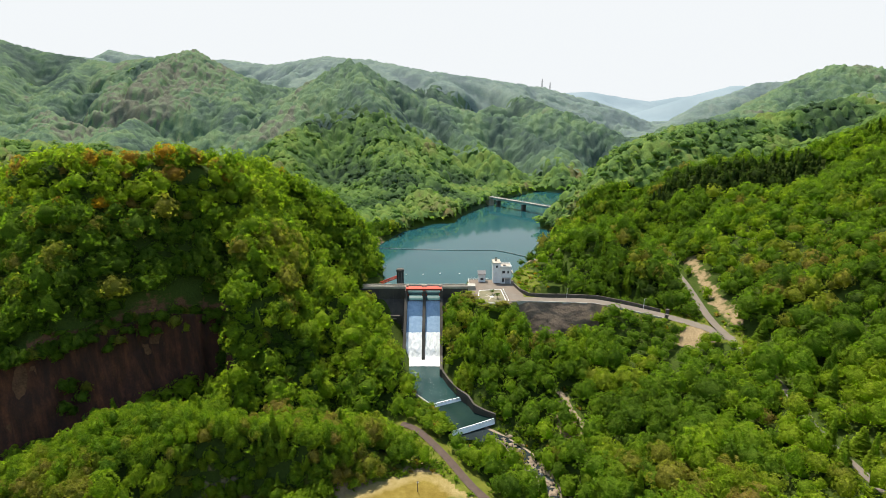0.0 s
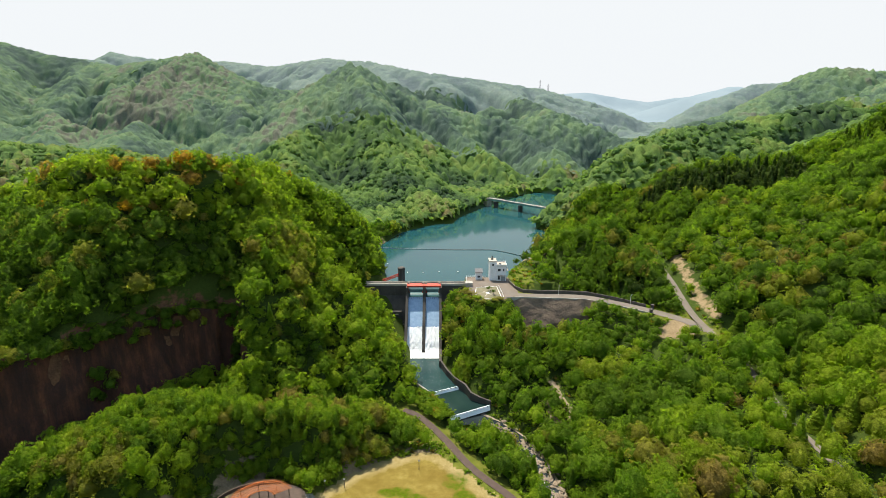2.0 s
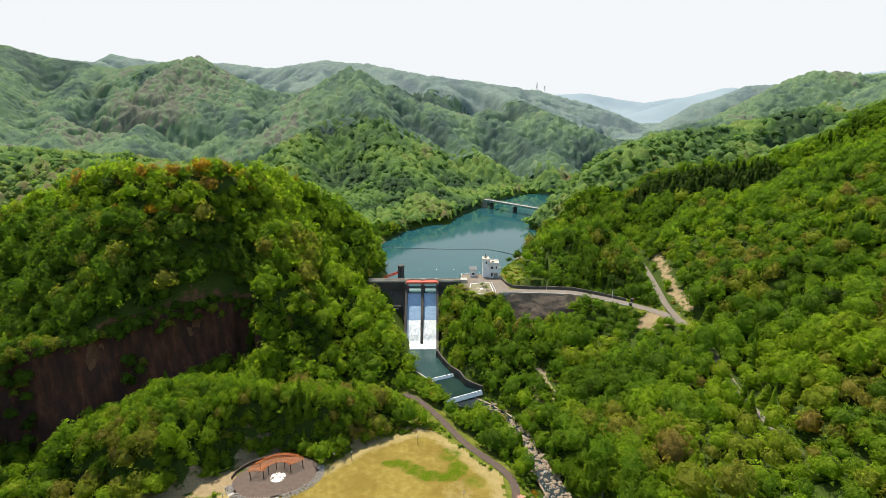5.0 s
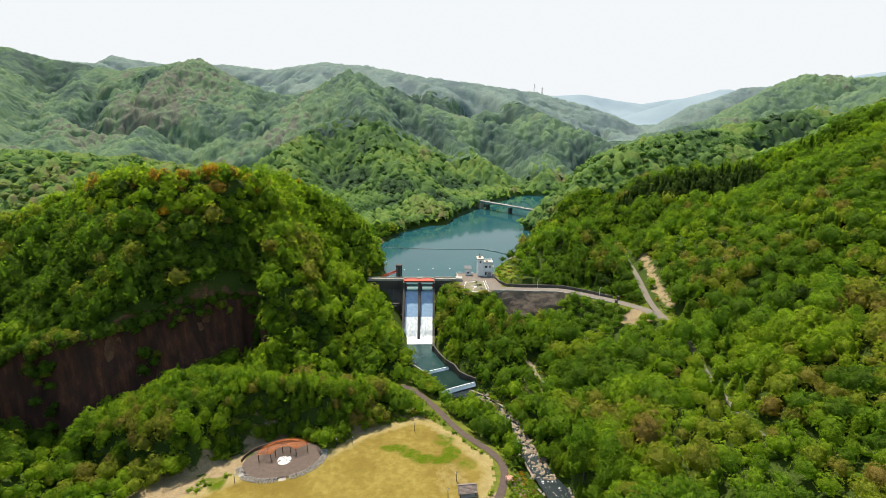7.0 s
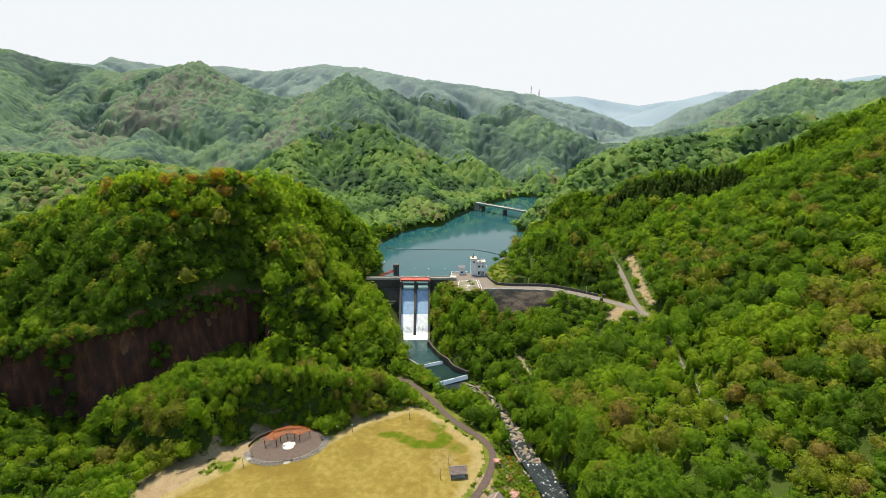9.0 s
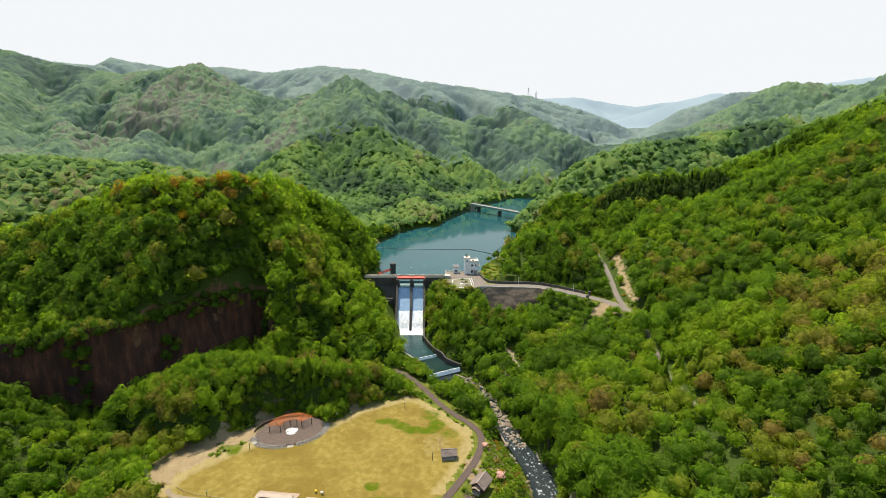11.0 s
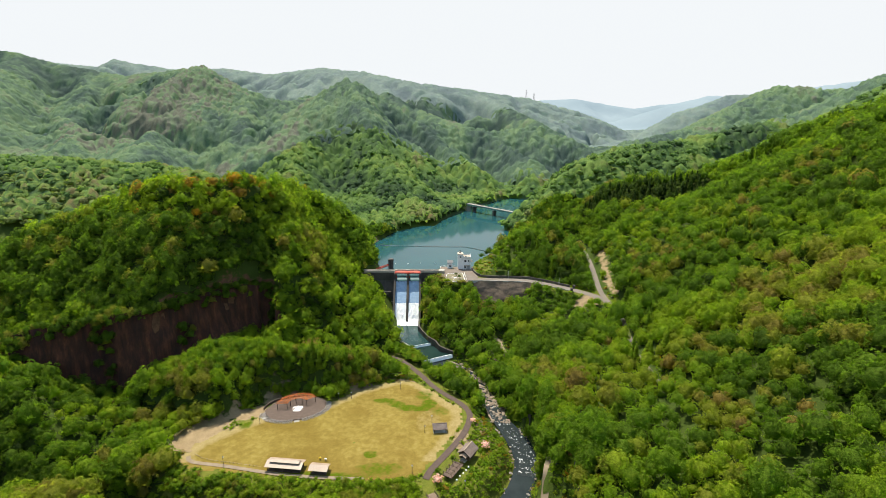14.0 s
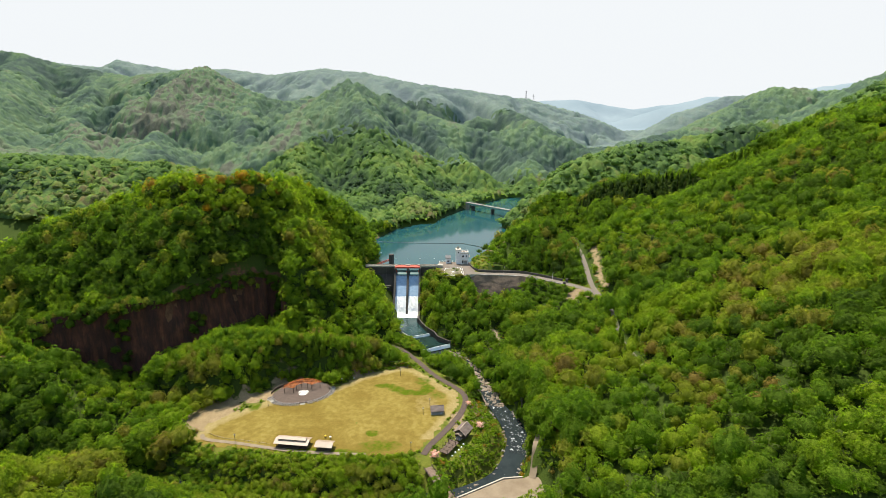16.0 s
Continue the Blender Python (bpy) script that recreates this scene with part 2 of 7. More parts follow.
FOAM = surface("foaming_water", (0.86, 0.87, 0.88), (0.96, 0.96, 0.96), 0.8, rough=0.7, bumps=0.8, depth=0.3)
# the sky's reflection on the chute is painted: blue base colour, little gloss
SLIDE = surface("sliding_water", (0.20, 0.30, 0.44), (0.36, 0.48, 0.62), 0.5, rough=0.25, bumps=0.3, depth=0.1)
SILL_WATER = surface("sill_water", (0.020, 0.075, 0.085), (0.040, 0.120, 0.130), 0.5, rough=0.4, bumps=0.1)
WATER.node_tree.nodes["Principled BSDF"].inputs["Specular IOR Level"].default_value = 0.28
STREAM.node_tree.nodes["Principled BSDF"].inputs["Specular IOR Level"].default_value = 0.22
SILL_WATER.node_tree.nodes["Principled BSDF"].inputs["Specular IOR Level"].default_value = 0.12
SLIDE.node_tree.nodes["Principled BSDF"].inputs["Specular IOR Level"].default_value = 0.12
BRICK_RED = surface("rust_brown_path", (0.040, 0.024, 0.018), (0.078, 0.048, 0.038), 0.5)
ROAD_GREY = surface("pale_road", (0.100, 0.080, 0.064), (0.165, 0.135, 0.110), 0.2)
YARD = surface("yard_paving", (0.095, 0.072, 0.055), (0.165, 0.128, 0.100), 0.12)
SHOTCRETE = surface("sprayed_concrete", (0.060, 0.040, 0.028), (0.230, 0.160, 0.108), 0.12, bumps=0.8, depth=0.4)
STONE_WALL = surface("dark_stone_wall", (0.035, 0.030, 0.026), (0.115, 0.095, 0.080), 0.6, bumps=0.7)


def cliff_material():
    """Crumbling red-brown earth, washed into runnels down the face."""
    m = material("bare_red_earth", (0.08, 0.03, 0.012), 0.95)
    s = m.node_tree.nodes.new("ShaderNodeMapping")
    s.inputs["Scale"].default_value = (1.0, 1.0, 0.12)
    link(m, coords(m), s.inputs["Vector"])
    run = noise_tex(m, 0.32, 6.0, 0.65, s.outputs[0])
    big, fine = noise_tex(m, 0.06, 5.0), noise_tex(m, 1.3, 5.0, 0.7)
    c = ramp(m, run, ((0.32, (0.026, 0.010, 0.005)), (0.5, (0.062, 0.021, 0.009)), (0.70, (0.150, 0.050, 0.020))))
    c = mix(m, 0.7, c, ramp(m, big, ((0.35, (0.36, 0.33, 0.31)), (0.65, (1.15, 1.05, 0.95)))), "MULTIPLY")
    c = mix(m, 0.6, c, ramp(m, fine, ((0.3, (0.55, 0.55, 0.55)), (0.7, (1.4, 1.4, 1.4)))), "MULTIPLY")
    paint(m, c)
    bump(m, mix(m, 0.5, run, fine), 1.0, 1.0)
    return m


CLIFF_EARTH = cliff_material()
BEIGE = surface("pale_concrete", (0.270, 0.232, 0.188), (0.435, 0.390, 0.330), 0.3)
WHITE_PAINT = surface("white_paint", (0.62, 0.61, 0.58), (0.82, 0.81, 0.78), 0.8, rough=0.5, bumps=0.1)
GLASS_DARK = material("dark_window_glass", (0.03, 0.04, 0.05), 0.08)
STEEL = surface("grey_steel", (0.10, 0.10, 0.10), (0.26, 0.26, 0.25), 2.0, rough=0.45, metal=0.6)
TEAL_STEEL = surface("teal_girder_paint", (0.11, 0.24, 0.22), (0.20, 0.36, 0.33), 0.3, rough=0.5)
BROWN_WOOD = surface("dark_brown_wood", (0.035, 0.022, 0.016), (0.095, 0.060, 0.042), 1.5)
ROOF_BROWN = surface("brown_shingles", (0.10, 0.070, 0.058), (0.20, 0.150, 0.125), 0.8, rough=0.7)
ROOF_BEIGE = surface("beige_metal_roof", (0.240, 0.172, 0.126), (0.340, 0.255, 0.190), 0.4, rough=0.5)
ORANGE_WOOD = surface("orange_stained_wood", (0.40, 0.105, 0.020), (0.62, 0.19, 0.04), 1.0)
TAN_ROCK = surface("pale_tan_rock", (0.134, 0.095, 0.062), (0.314, 0.241, 0.174), 0.7, bumps=0.7, depth=0.2)
GREY_ROCK = surface("grey_rock", (0.12, 0.10, 0.09), (0.34, 0.30, 0.26), 0.9, bumps=0.7, depth=0.2)
SAND = surface("pale_gravel", (0.140, 0.098, 0.060), (0.230, 0.178, 0.120), 0.25)
SLATE = surface("dark_grey_roof", (0.07, 0.07, 0.075), (0.15, 0.15, 0.155), 0.8)
PLAZA = surface("brown_plaza_paving", (0.050, 0.032, 0.024), (0.100, 0.066, 0.050), 0.6)
RUST_ROCK = surface("rust_brown_rock", (0.12, 0.035, 0.012), (0.30, 0.105, 0.040), 0.8, bumps=0.7, depth=0.2)
YELLOW = material("yellow_plastic", (0.75, 0.50, 0.03), 0.4)
BLUE = material("blue_tarpaulin", (0.02, 0.20, 0.55), 0.5)
BLACK = material("black_rubber_and_recess", (0.012, 0.013, 0.014), 0.5)
PINK = foliage("blossom", ((0.0, (0.62, 0.33, 0.33)), (1.0, (0.70, 0.45, 0.42))), 0.6, 0.3)

# ---- the shape of the land ----
def lattice(ix, iy, seed):
    h = (ix.astype(np.int64) * 374761393 + iy.astype(np.int64) * 668265263 + seed * 1442695041) & 0x7FFFFFFF
    h = ((h ^ (h >> 13)) * 1274126177) & 0x7FFFFFFF
    return ((h ^ (h >> 16)) & 0xFFFF) / 65535.0


def vnoise(x, y, seed=0):
    ix, iy = np.floor(x), np.floor(y)
    fx, fy = x - ix, y - iy
    fx, fy = fx * fx * (3 - 2 * fx), fy * fy * (3 - 2 * fy)
    a, b = lattice(ix, iy, seed), lattice(ix + 1, iy, seed)
    c, d = lattice(ix, iy + 1, seed), lattice(ix + 1, iy + 1, seed)
    return (a + (b - a) * fx) * (1 - fy) + (c + (d - c) * fx) * fy


def fbm(x, y, octaves=4, seed=0):
    total, amp = np.zeros_like(x), 0.5
    for i in range(octaves):
        total += amp * (vnoise(x * 2 ** i, y * 2 ** i, seed + i) * 2 - 1)
        amp *= 0.5
    return total


def along(x, y, line):
    """Distance to a line of (x, y, value...), and the values at the nearest place on it."""
    best = np.full(x.shape, 1e9)
    values = [np.zeros_like(x) for _ in line[0][2:]]
    for p, q in zip(line, line[1:]):
        dx, dy = q[0] - p[0], q[1] - p[1]
        t = np.clip(((x - p[0]) * dx + (y - p[1]) * dy) / (dx * dx + dy * dy + 1e-9), 0, 1)
        d = np.hypot(x - p[0] - t * dx, y - p[1] - t * dy)
        near = d < best
        best = np.where(near, d, best)
        values = [np.where(near, p[2 + i] + t * (q[2 + i] - p[2 + i]), v) for i, v in enumerate(values)]
    return (best, *values)


def step(a, b, v):
    t = np.clip((v - a) / (b - a), 0, 1)
    return t * t * (3 - 2 * t)


# ridge lines: steepness of the sides, roundness of the top, and (x, y, height) along the crest
RIDGES = [
    # the wooded hill beside the dam
    (1.42, 14, [(-520, 190, -5), (-380, 200, 4), (-290, 218, 30), (-245, 226, 52), (-204, 232, 66), (-180, 226, 73), (-151, 218, 79), (-126, 236, 81), (-106, 298, 66), (-78, 298, 52), (-63, 293, 40), (-49, 284, 15), (-38, 276, 0)]),
    (0.90, 12, [(-100, 285, 50), (-75, 255, 25), (-50, 232, 1), (-30, 214, -18), (-16, 202, -29)]),
    (0.45, 30, [(-620, 400, 79), (-390, 412, 79), (-300, 425, 72), (-250, 430, 60), (-190, 415, 40), (-150, 400, 26)]),
    # the knoll behind the control house
    (0.75, 12, [(54, 319, -6), (65, 311, 7), (79, 310, 20), (97, 302, 29), (108, 292, 27), (122, 275, 16), (133, 250, 6)]),
    # the bank under the dam road
    (0.78, 7, [(19, 250, 3.5), (45, 246, 3.5), (80, 246, 3), (110, 229, 2), (126, 208, 1)]),
    (0.78, 60, [(128, 205, 1), (128, 150, -2), (116, 90, -4), (112, 30, -4), (112, -200, -4)]),
    # the long slope
    (0.55, 14, [(480, 330, 181), (350, 250, 122), (330, 150, 108), (292, 50, 95), (262, -50, 88), (250, -300, 85)]),
    (0.70, 14, [(350, 250, 122), (325, 262, 100), (299, 272, 82), (269, 290, 57), (218, 300, 31), (190, 312, 18)]),
    (0.62, 16, [(150, 384, 15), (163, 385, 34), (181, 381, 55), (212, 376, 63), (262, 374, 69), (290, 370, 78), (323, 370, 92), (480, 330, 181)]),
    (0.75, 20, [(134, 520, 4), (147, 500, 40), (171, 482, 66), (206, 500, 78), (242, 520, 86), (322, 560, 94), (411, 600, 106), (560, 650, 134), (800, 700, 230)]),
    (0.60, 40, [(330, 850, 40), (419, 900, 90), (525, 950, 108), (627, 1000, 136), (722, 1050, 172), (821, 1100, 216), (939, 1100, 206), (1200, 1000, 225)]),
    # the mountain over the lake
    (0.58, 10, [(14, 476, -2), (-8, 520, 15), (-58, 600, 34), (-75, 700, 66), (-110, 800, 108), (-122, 850, 137), (-184, 1033, 215)]),
    (0.64, 8, [(-122, 850, 137), (-200, 800, 102), (-224, 700, 72), (-200, 600, 35), (-150, 520, 10)]),
    (0.64, 9, [(-184, 1033, 215), (-93, 1010, 162), (-25, 980, 126), (74, 1010, 113), (130, 1010, 106), (242, 1010, 118), (328, 960, 82), (360, 900, 40)]),
    (0.64, 9, [(-25, 980, 126), (40, 860, 70), (100, 760, 32), (120, 720, 4)]),
    (0.64, 9, [(130, 1010, 98), (200, 850, 52), (180, 740, 14)]),
    # the mountains to the west
    (0.60, 12, [(-619, 1300, 271), (-639, 1200, 180), (-595, 1000, 113), (-526, 800, 74), (-450, 640, 30)]),
    (0.60, 12, [(-619, 1300, 271), (-498, 1260, 210), (-391, 1250, 178), (-296, 1250, 152), (-184, 1033, 200)]),
    (0.60, 12, [(-498, 1260, 210), (-420, 1050, 130), (-340, 850, 70)]),
    (0.58, 15, [(-1500, 1500, 360), (-1266, 1500, 330), (-1174, 1500, 304), (-1064, 1500, 284), (-921, 1450, 260), (-619, 1300, 271)]),
    (0.58, 15, [(-1064, 1500, 284), (-850, 1150, 150), (-720, 900, 75)]),
    (0.58, 15, [(-1266, 1500, 330), (-1050, 1100, 190), (-950, 850, 90)]),
    (0.47, 25, [(-1900, 2100, 400), (-1480, 2200, 372), (-1400, 2200, 404), (-1250, 2200, 376), (-1157, 2200, 365), (-1001, 2400, 391), (-762, 2300, 354), (-443, 2000, 352), (-277, 1900, 326), (-87, 1800, 283)]),
    (0.47, 25, [(-87, 1800, 283), (138, 1900, 264), (408, 2100, 243), (673, 2200, 190), (760, 2000, 125)]),
    (0.50, 20, [(408, 2100, 243), (470, 2000, 195), (701, 2000, 150), (801, 2000, 104), (904, 2000, 42)]),
    (0.50, 20, [(1500, 1900, 260), (1296, 2100, 266), (1148, 2000, 222), (985, 1900, 183), (877, 1850, 127), (795, 1800, 73)]),
    (0.54, 15, [(-277, 1900, 326), (-60, 1500, 180), (120, 1300, 110), (260, 1150, 60)]),
    (0.54, 15, [(138, 1900, 264), (330, 1500, 140), (420, 1250, 60)]),
    (0.54, 15, [(-443, 2000, 352), (-420, 1600, 210), (-391, 1250, 178)]),
    # the far ranges
    (0.40, 60, [(900, 3000, 120), (1220, 3000, 201), (1477, 3000, 280), (1701, 3000, 334), (1835, 3000, 321), (2300, 2600, 388)]),
    (0.40, 60, [(1200, 1000, 225), (1500, 1900, 260), (1727, 2600, 300)]),
    (0.35, 60, [(300, 4350, 330), (1025, 4300, 378), (1214, 4300, 387), (1551, 4300, 333), (1744, 4300, 305), (1978, 4300, 342), (2900, 4200, 420)]),
    # behind the start of the walk
    (0.50, 30, [(-520, 190, -5), (-420, 0, 60), (-330, -250, 70)]),
]
LAKE = [(-10, 275, 40), (0, 350, 60), (25, 415, 66), (60, 490, 50), (95, 570, 46), (150, 690, 34), (260, 800, 30)]
RIVER = [(-11, 262, -29), (-10, 240, -29.3), (-5, 218, -29.5), (2, 204, -31), (14, 187, -33), (24, 180, -34.2), (36, 165, -34.8), (41, 143, -35.4), (46, 124, -36), (53, 104, -36.6),
         (54, 87, -37.1), (45, 66, -37.8), (30, 55, -38.2), (12, 50, -38.6), (-30, 46, -39.2), (-75, 54, -39.8), (-120, 63, -40.4), (-180, 60, -41)]
MEADOW = [(-105, 86), (-101, 98), (-88, 111), (-80, 118), (-62, 127), (-47, 131), (-33, 145), (-22, 152), (-6, 158), (4, 150), (13, 138), (22, 127), (24, 119), (20, 106), (12, 90), (4, 76), (-10, 73), (-33, 74), (-65, 76), (-99, 81)]
CLIFF = [(-290, 118, 4), (-240, 122, 9), (-199, 137, 11), (-180, 148, 12), (-151, 160, 13), (-119, 190, 18), (-106, 206, 12), (-95, 209, 9), (-87, 192, 6), (-68, 203, -4), (-44, 205, -15), (-22, 203, -25)]
MOUND = [(-130, 140, -15), (-117, 148, -9), (-103, 156, -11), (-85, 152, -12), (-62, 147, -12), (-40, 150, -15)]
RISES = [[(-250, 116, 2), (-215, 108, -1), (-194, 103, -4), (-174, 98, -17)], [(-200, 5, 0), (-150, 20, -7), (-128, 26, -11), (-112, 24, -16)]]
ROAD_DAM = [(24, 272, 3.8), (33, 262, 3.8), (42, 251, 3.7), (55, 249, 3.6), (80, 248, 3.2), (95, 241, 2.6), (111, 229, 2.2), (124, 215, 2.0), (129, 203, 1.8)]
ROAD_UP = [(119, 100, -2), (119, 132, -0.5), (121, 141, 0), (129, 180, 1), (129, 203, 1.8), (130, 225, 4), (136, 262, 9), (142, 300, 11), (147, 350, 11), (142, 376, 10)]
ROAD_PARK = [(-18, 187, -30.6), (-10, 182, -31.2), (1, 167, -32), (12, 148, -32), (26, 131, -32), (29.5, 120, -32), (25.5, 105, -32), (17, 90, -32), (10, 79, -32), (7, 72, -32), (11, 59, -32), (19, 44, -32), (30, 22, -32)]
PATH_R = [(53.6, 203, -25), (56, 196, -26), (57, 189, -26), (59, 175, -26)]


def inside(x, y, poly):
    r = np.zeros(x.shape, bool)
    for (ax, ay), (bx, by) in zip(poly, poly[1:] + poly[:1]):
        r ^= ((ay > y) != (by > y)) & (x < (bx - ax) * (y - ay) / (by - ay + 1e-9) + ax)
    return r


def edge_distance(x, y, poly):
    """Distance to the outline of a plan, negative inside it."""
    d = along(x, y, list(poly) + [poly[0]])[0]
    return np.where(inside(x, y, poly), -d, d)


def level(h, x, y, line, half, shoulder):
    d, z = along(x, y, line)
    w = 1 - step(half, half + shoulder, d)
    return h + (z - h) * w


def land(x, y):
    """Height of the ground."""
    x, y = np.asarray(x, float), np.asarray(y, float)
    # wandering spurs and gullies
    wx = x + 14 * fbm(x / 90, y / 90, 3, 5) * step(300, 600, np.hypot(x, y))
    wy = y + 14 * fbm(x / 90, y / 90, 3, 9) * step(300, 600, np.hypot(x, y))
    d, w = along(x, y, LAKE)
    up = np.maximum(-7.0, np.minimum(6 + 0.06 * np.maximum(d - w - 40, 0), -7 + 0.8 * np.maximum(d - w + 9, 0)))
    up = np.where(y > 900, np.maximum(up, 8 + (y - 900) * 0.03), up)
    down = -32.3 + 0.0 * x
    h = np.where(y > 268, up, down)
    tops, crests = [h], [h]
    for k, r, line in RIDGES:
        if y.size and line[0] is not None:
            dd, z = along(wx, wy, line)
            tops.append(z - k * (np.sqrt(dd * dd + r * r) - r))
            crests.append(z)
    tops = np.array(tops)
    m = tops.max(0)
    weight = np.exp((tops - m) / 12.0)
    crest = (weight * np.array(crests)).sum(0) / weight.sum(0)
    h = m + 4.0 * np.log(np.exp((tops - m) / 4.0).sum(0)) - 2.0
    rise = np.clip((h + 25) / 60, 0, 1) * np.clip((h - np.where(y > 268, 4, -30)) / 10, 0, 1)
    far = step(250, 1200, np.hypot(x, y))
    h += rise * (5 - 2 * far) * fbm(x / 60, y / 60, 4, 2)
    # gullies washed down between rounded spurs, none on the crests
    folds = np.abs(fbm(x / 230 + 0.25 * fbm(x / 110, y / 110, 2, 3), y / 230, 3, 31))
    cut = (1 - step(0.0, 0.24, folds)) + 0.45 * (1 - step(0.0, 0.2, np.abs(fbm(x / 95, y / 95, 2, 35))))
    h -= rise * far * 42 * cut * step(6, 70, crest - h)
    # the bare cliff
    cx = np.array([p[0] for p in CLIFF]); cy = np.array([p[1] for p in CLIFF]); cz = np.array([p[2] for p in CLIFF])
    line_y = np.interp(x, cx, cy) + 5 * fbm(x / 18, y / 40, 3, 77)
    top = np.interp(x, cx, cz)
    foot = np.interp(x, [-290, -190, -150, -122, -89, -50, -20], [-31, -32, -31, -19, -18, -25, -30]) - 0.22 * np.maximum(line_y - 18 - y, 0)
    cut = np.maximum(np.maximum(foot, -32), top - np.interp(x, [-216, -204, -98, -88], [1.1, 7.0, 7.0, 1.25]) * np.maximum(line_y - y, 0) + 2 * fbm(x / 9, y / 9, 3, 13))
    w = step(-14, -24, x) * step(-330, -290, x) * (y < line_y)
    h = h + (np.minimum(h, cut) - h) * w
    # the wooded face over the cliff
    over = top + 2 + 1.35 * np.maximum(y - line_y, 0)
    w = step(-88, -98, x) * step(-330, -290, x) * (y >= line_y)
    h = h + (np.minimum(h, over) - h) * w
    # the wooded mound before the cliff
    d, z = along(x, y, MOUND)
    z = z - 40 * (1 - step(0.95, 1.75, np.hypot((x + 65) / 20, (y - 128) / 15))) - 30 * step(-84, -98, x) * step(128, 118, y)
    h = np.maximum(h, z - 0.75 * (np.sqrt(d * d + 49) - 7) + 1.5 * fbm(x / 12, y / 12, 2, 44))
    # the rise before the cliff and the bank over the stream
    for line in RISES:
        d, z = along(x, y, line)
        h = np.maximum(h, z - 0.75 * (np.sqrt(d * d + 64) - 8) + 1.5 * fbm(x / 12, y / 12, 2, 45))
    # level ground
    dm = edge_distance(x, y, MEADOW)
    h = h + (-32 - h) * (1 - step(2, 14, dm))
    plate = edge_distance(x, y, [(14, 284), (14, 252), (20, 240), (36, 240), (46, 247), (48, 276), (44, 284)])
    h = h + (3.6 - h) * (1 - step(0, 5, plate))
    # the steep cut under the dam road
    cut = np.maximum(3.4 - 2.1 * np.maximum(246.6 - 0.05 * (x - 60) - y, 0), -13.5)
    w = step(38, 43, x) * step(84, 79, x) * (y < 247.5) * (y > 225)
    h = h + (np.minimum(h, cut) - h) * w
    h = level(h, x, y, ROAD_UP, 3.5, 6)
    d, z = along(x, y, ROAD_DAM)
    w = (1 - step(4.5, 8.5, d)) * np.where((x > 40) & (x < 82) & (y < 246.4), 0, 1)
    h = h + (z - h) * w
    h = level(h, x, y, ROAD_PARK, 2.5, 4)
    pad = edge_distance(x, y, [(21, 46), (42, 57), (51, 58), (58, 60), (62, 48), (56, 30), (30, 22)])
    h = h + (-33 - h) * (1 - step(0, 4, pad))
    # the river's bed and the pool under the dam
    d, z = along(x, y, RIVER)
    half = np.where(y > 196, 8.5, np.where(y > 150, 5.0, 6.0))
    soft = np.where((y > 208) & (x > -2), 9.0, np.where(y > 186, 2.5, 7.0))
    h = np.where((y < 268) & (x > -200), h + np.minimum(z - 1.6 - h, 0) * (1 - step(half, half + soft, d)), h)
    return h


def bare(x, y):
    """Where the cliff is too steep for trees."""
    s = np.interp(x, [p[0] for p in CLIFF], [p[1] for p in CLIFF]) - y
    return (x > -208) & (x < -92) & (s > -1.5 + 3 * fbm(x / 10, y / 10, 3, 41)) & (s < np.interp(x, [-185, -165, -125], [11, 15, 13]) + 5 * fbm(x / 14, y / 14, 2, 43))


# ---- ground, water ----
def mesh_object(name, verts, faces, mat, smooth=False):
    me = bpy.data.meshes.new(name)
    verts, faces = np.asarray(verts, np.float32), np.asarray(faces, np.int32)
    me.vertices.add(len(verts))
    me.vertices.foreach_set("co", verts.ravel())
    n = faces.shape[1]
    me.loops.add(faces.size)
    me.loops.foreach_set("vertex_index", faces.ravel())
    me.polygons.add(len(faces))
    me.polygons.foreach_set("loop_start", np.arange(0, faces.size, n, dtype=np.int32))
    me.polygons.foreach_set("loop_total", np.full(len(faces), n, np.int32))
    me.polygons.foreach_set("use_smooth", np.full(len(faces), smooth))
    me.update(calc_edges=True)
    me.materials.append(mat)
    return new(name, me)


def spread(a, b, fine, low, high, grow=1.07):
    """Coordinates at an even fine step from a to b, then growing apart as far as low and high."""
    v = list(np.arange(a, b + fine, fine))
    s = fine
    while v[-1] < high:
        s *= grow
        v.append(v[-1] + s)
    s = fine
    while v[0] > low:
        s *= grow
        v.insert(0, v[0] - s)
    return np.array(v)


def sheet(name, xs, ys, height, mat, keep=None):
    gx, gy = np.meshgrid(xs, ys)
    gz = height(gx, gy)
    idx = np.arange(gx.size).reshape(gx.shape)
    f = np.stack([idx[:-1, :-1], idx[:-1, 1:], idx[1:, 1:], idx[1:, :-1]], -1).reshape(-1, 4)
    v = np.stack([gx, gy, gz], -1).reshape(-1, 3)
    if keep is not None:
        c = v[f].mean(1)
        f = f[keep(c[:, 0], c[:, 1])]
        used = np.unique(f)
        back = np.zeros(len(v), int)
        back[used] = np.arange(len(used))
        v, f = v[used], back[f]
    return mesh_object(name, v, f, mat, True)


def attribute(ob, name, values):
    ob.data.attributes.new(name, "FLOAT", "POINT").data.foreach_set("value", np.asarray(values, np.float32))


def places(ob):
    v = np.zeros(len(ob.data.vertices) * 3, np.float32)
    ob.data.vertices.foreach_get("co", v)
    v = v.reshape(-1, 3).astype(float)
    return v[:, 0], v[:, 1], v[:, 2]


def blob(x, y, cx, cy, rx, ry):
    """1 inside an oval, falling to 0 over its rim."""
    return 1 - step(0.6, 1.25, np.hypot((x - cx) / rx, (y - cy) / ry))


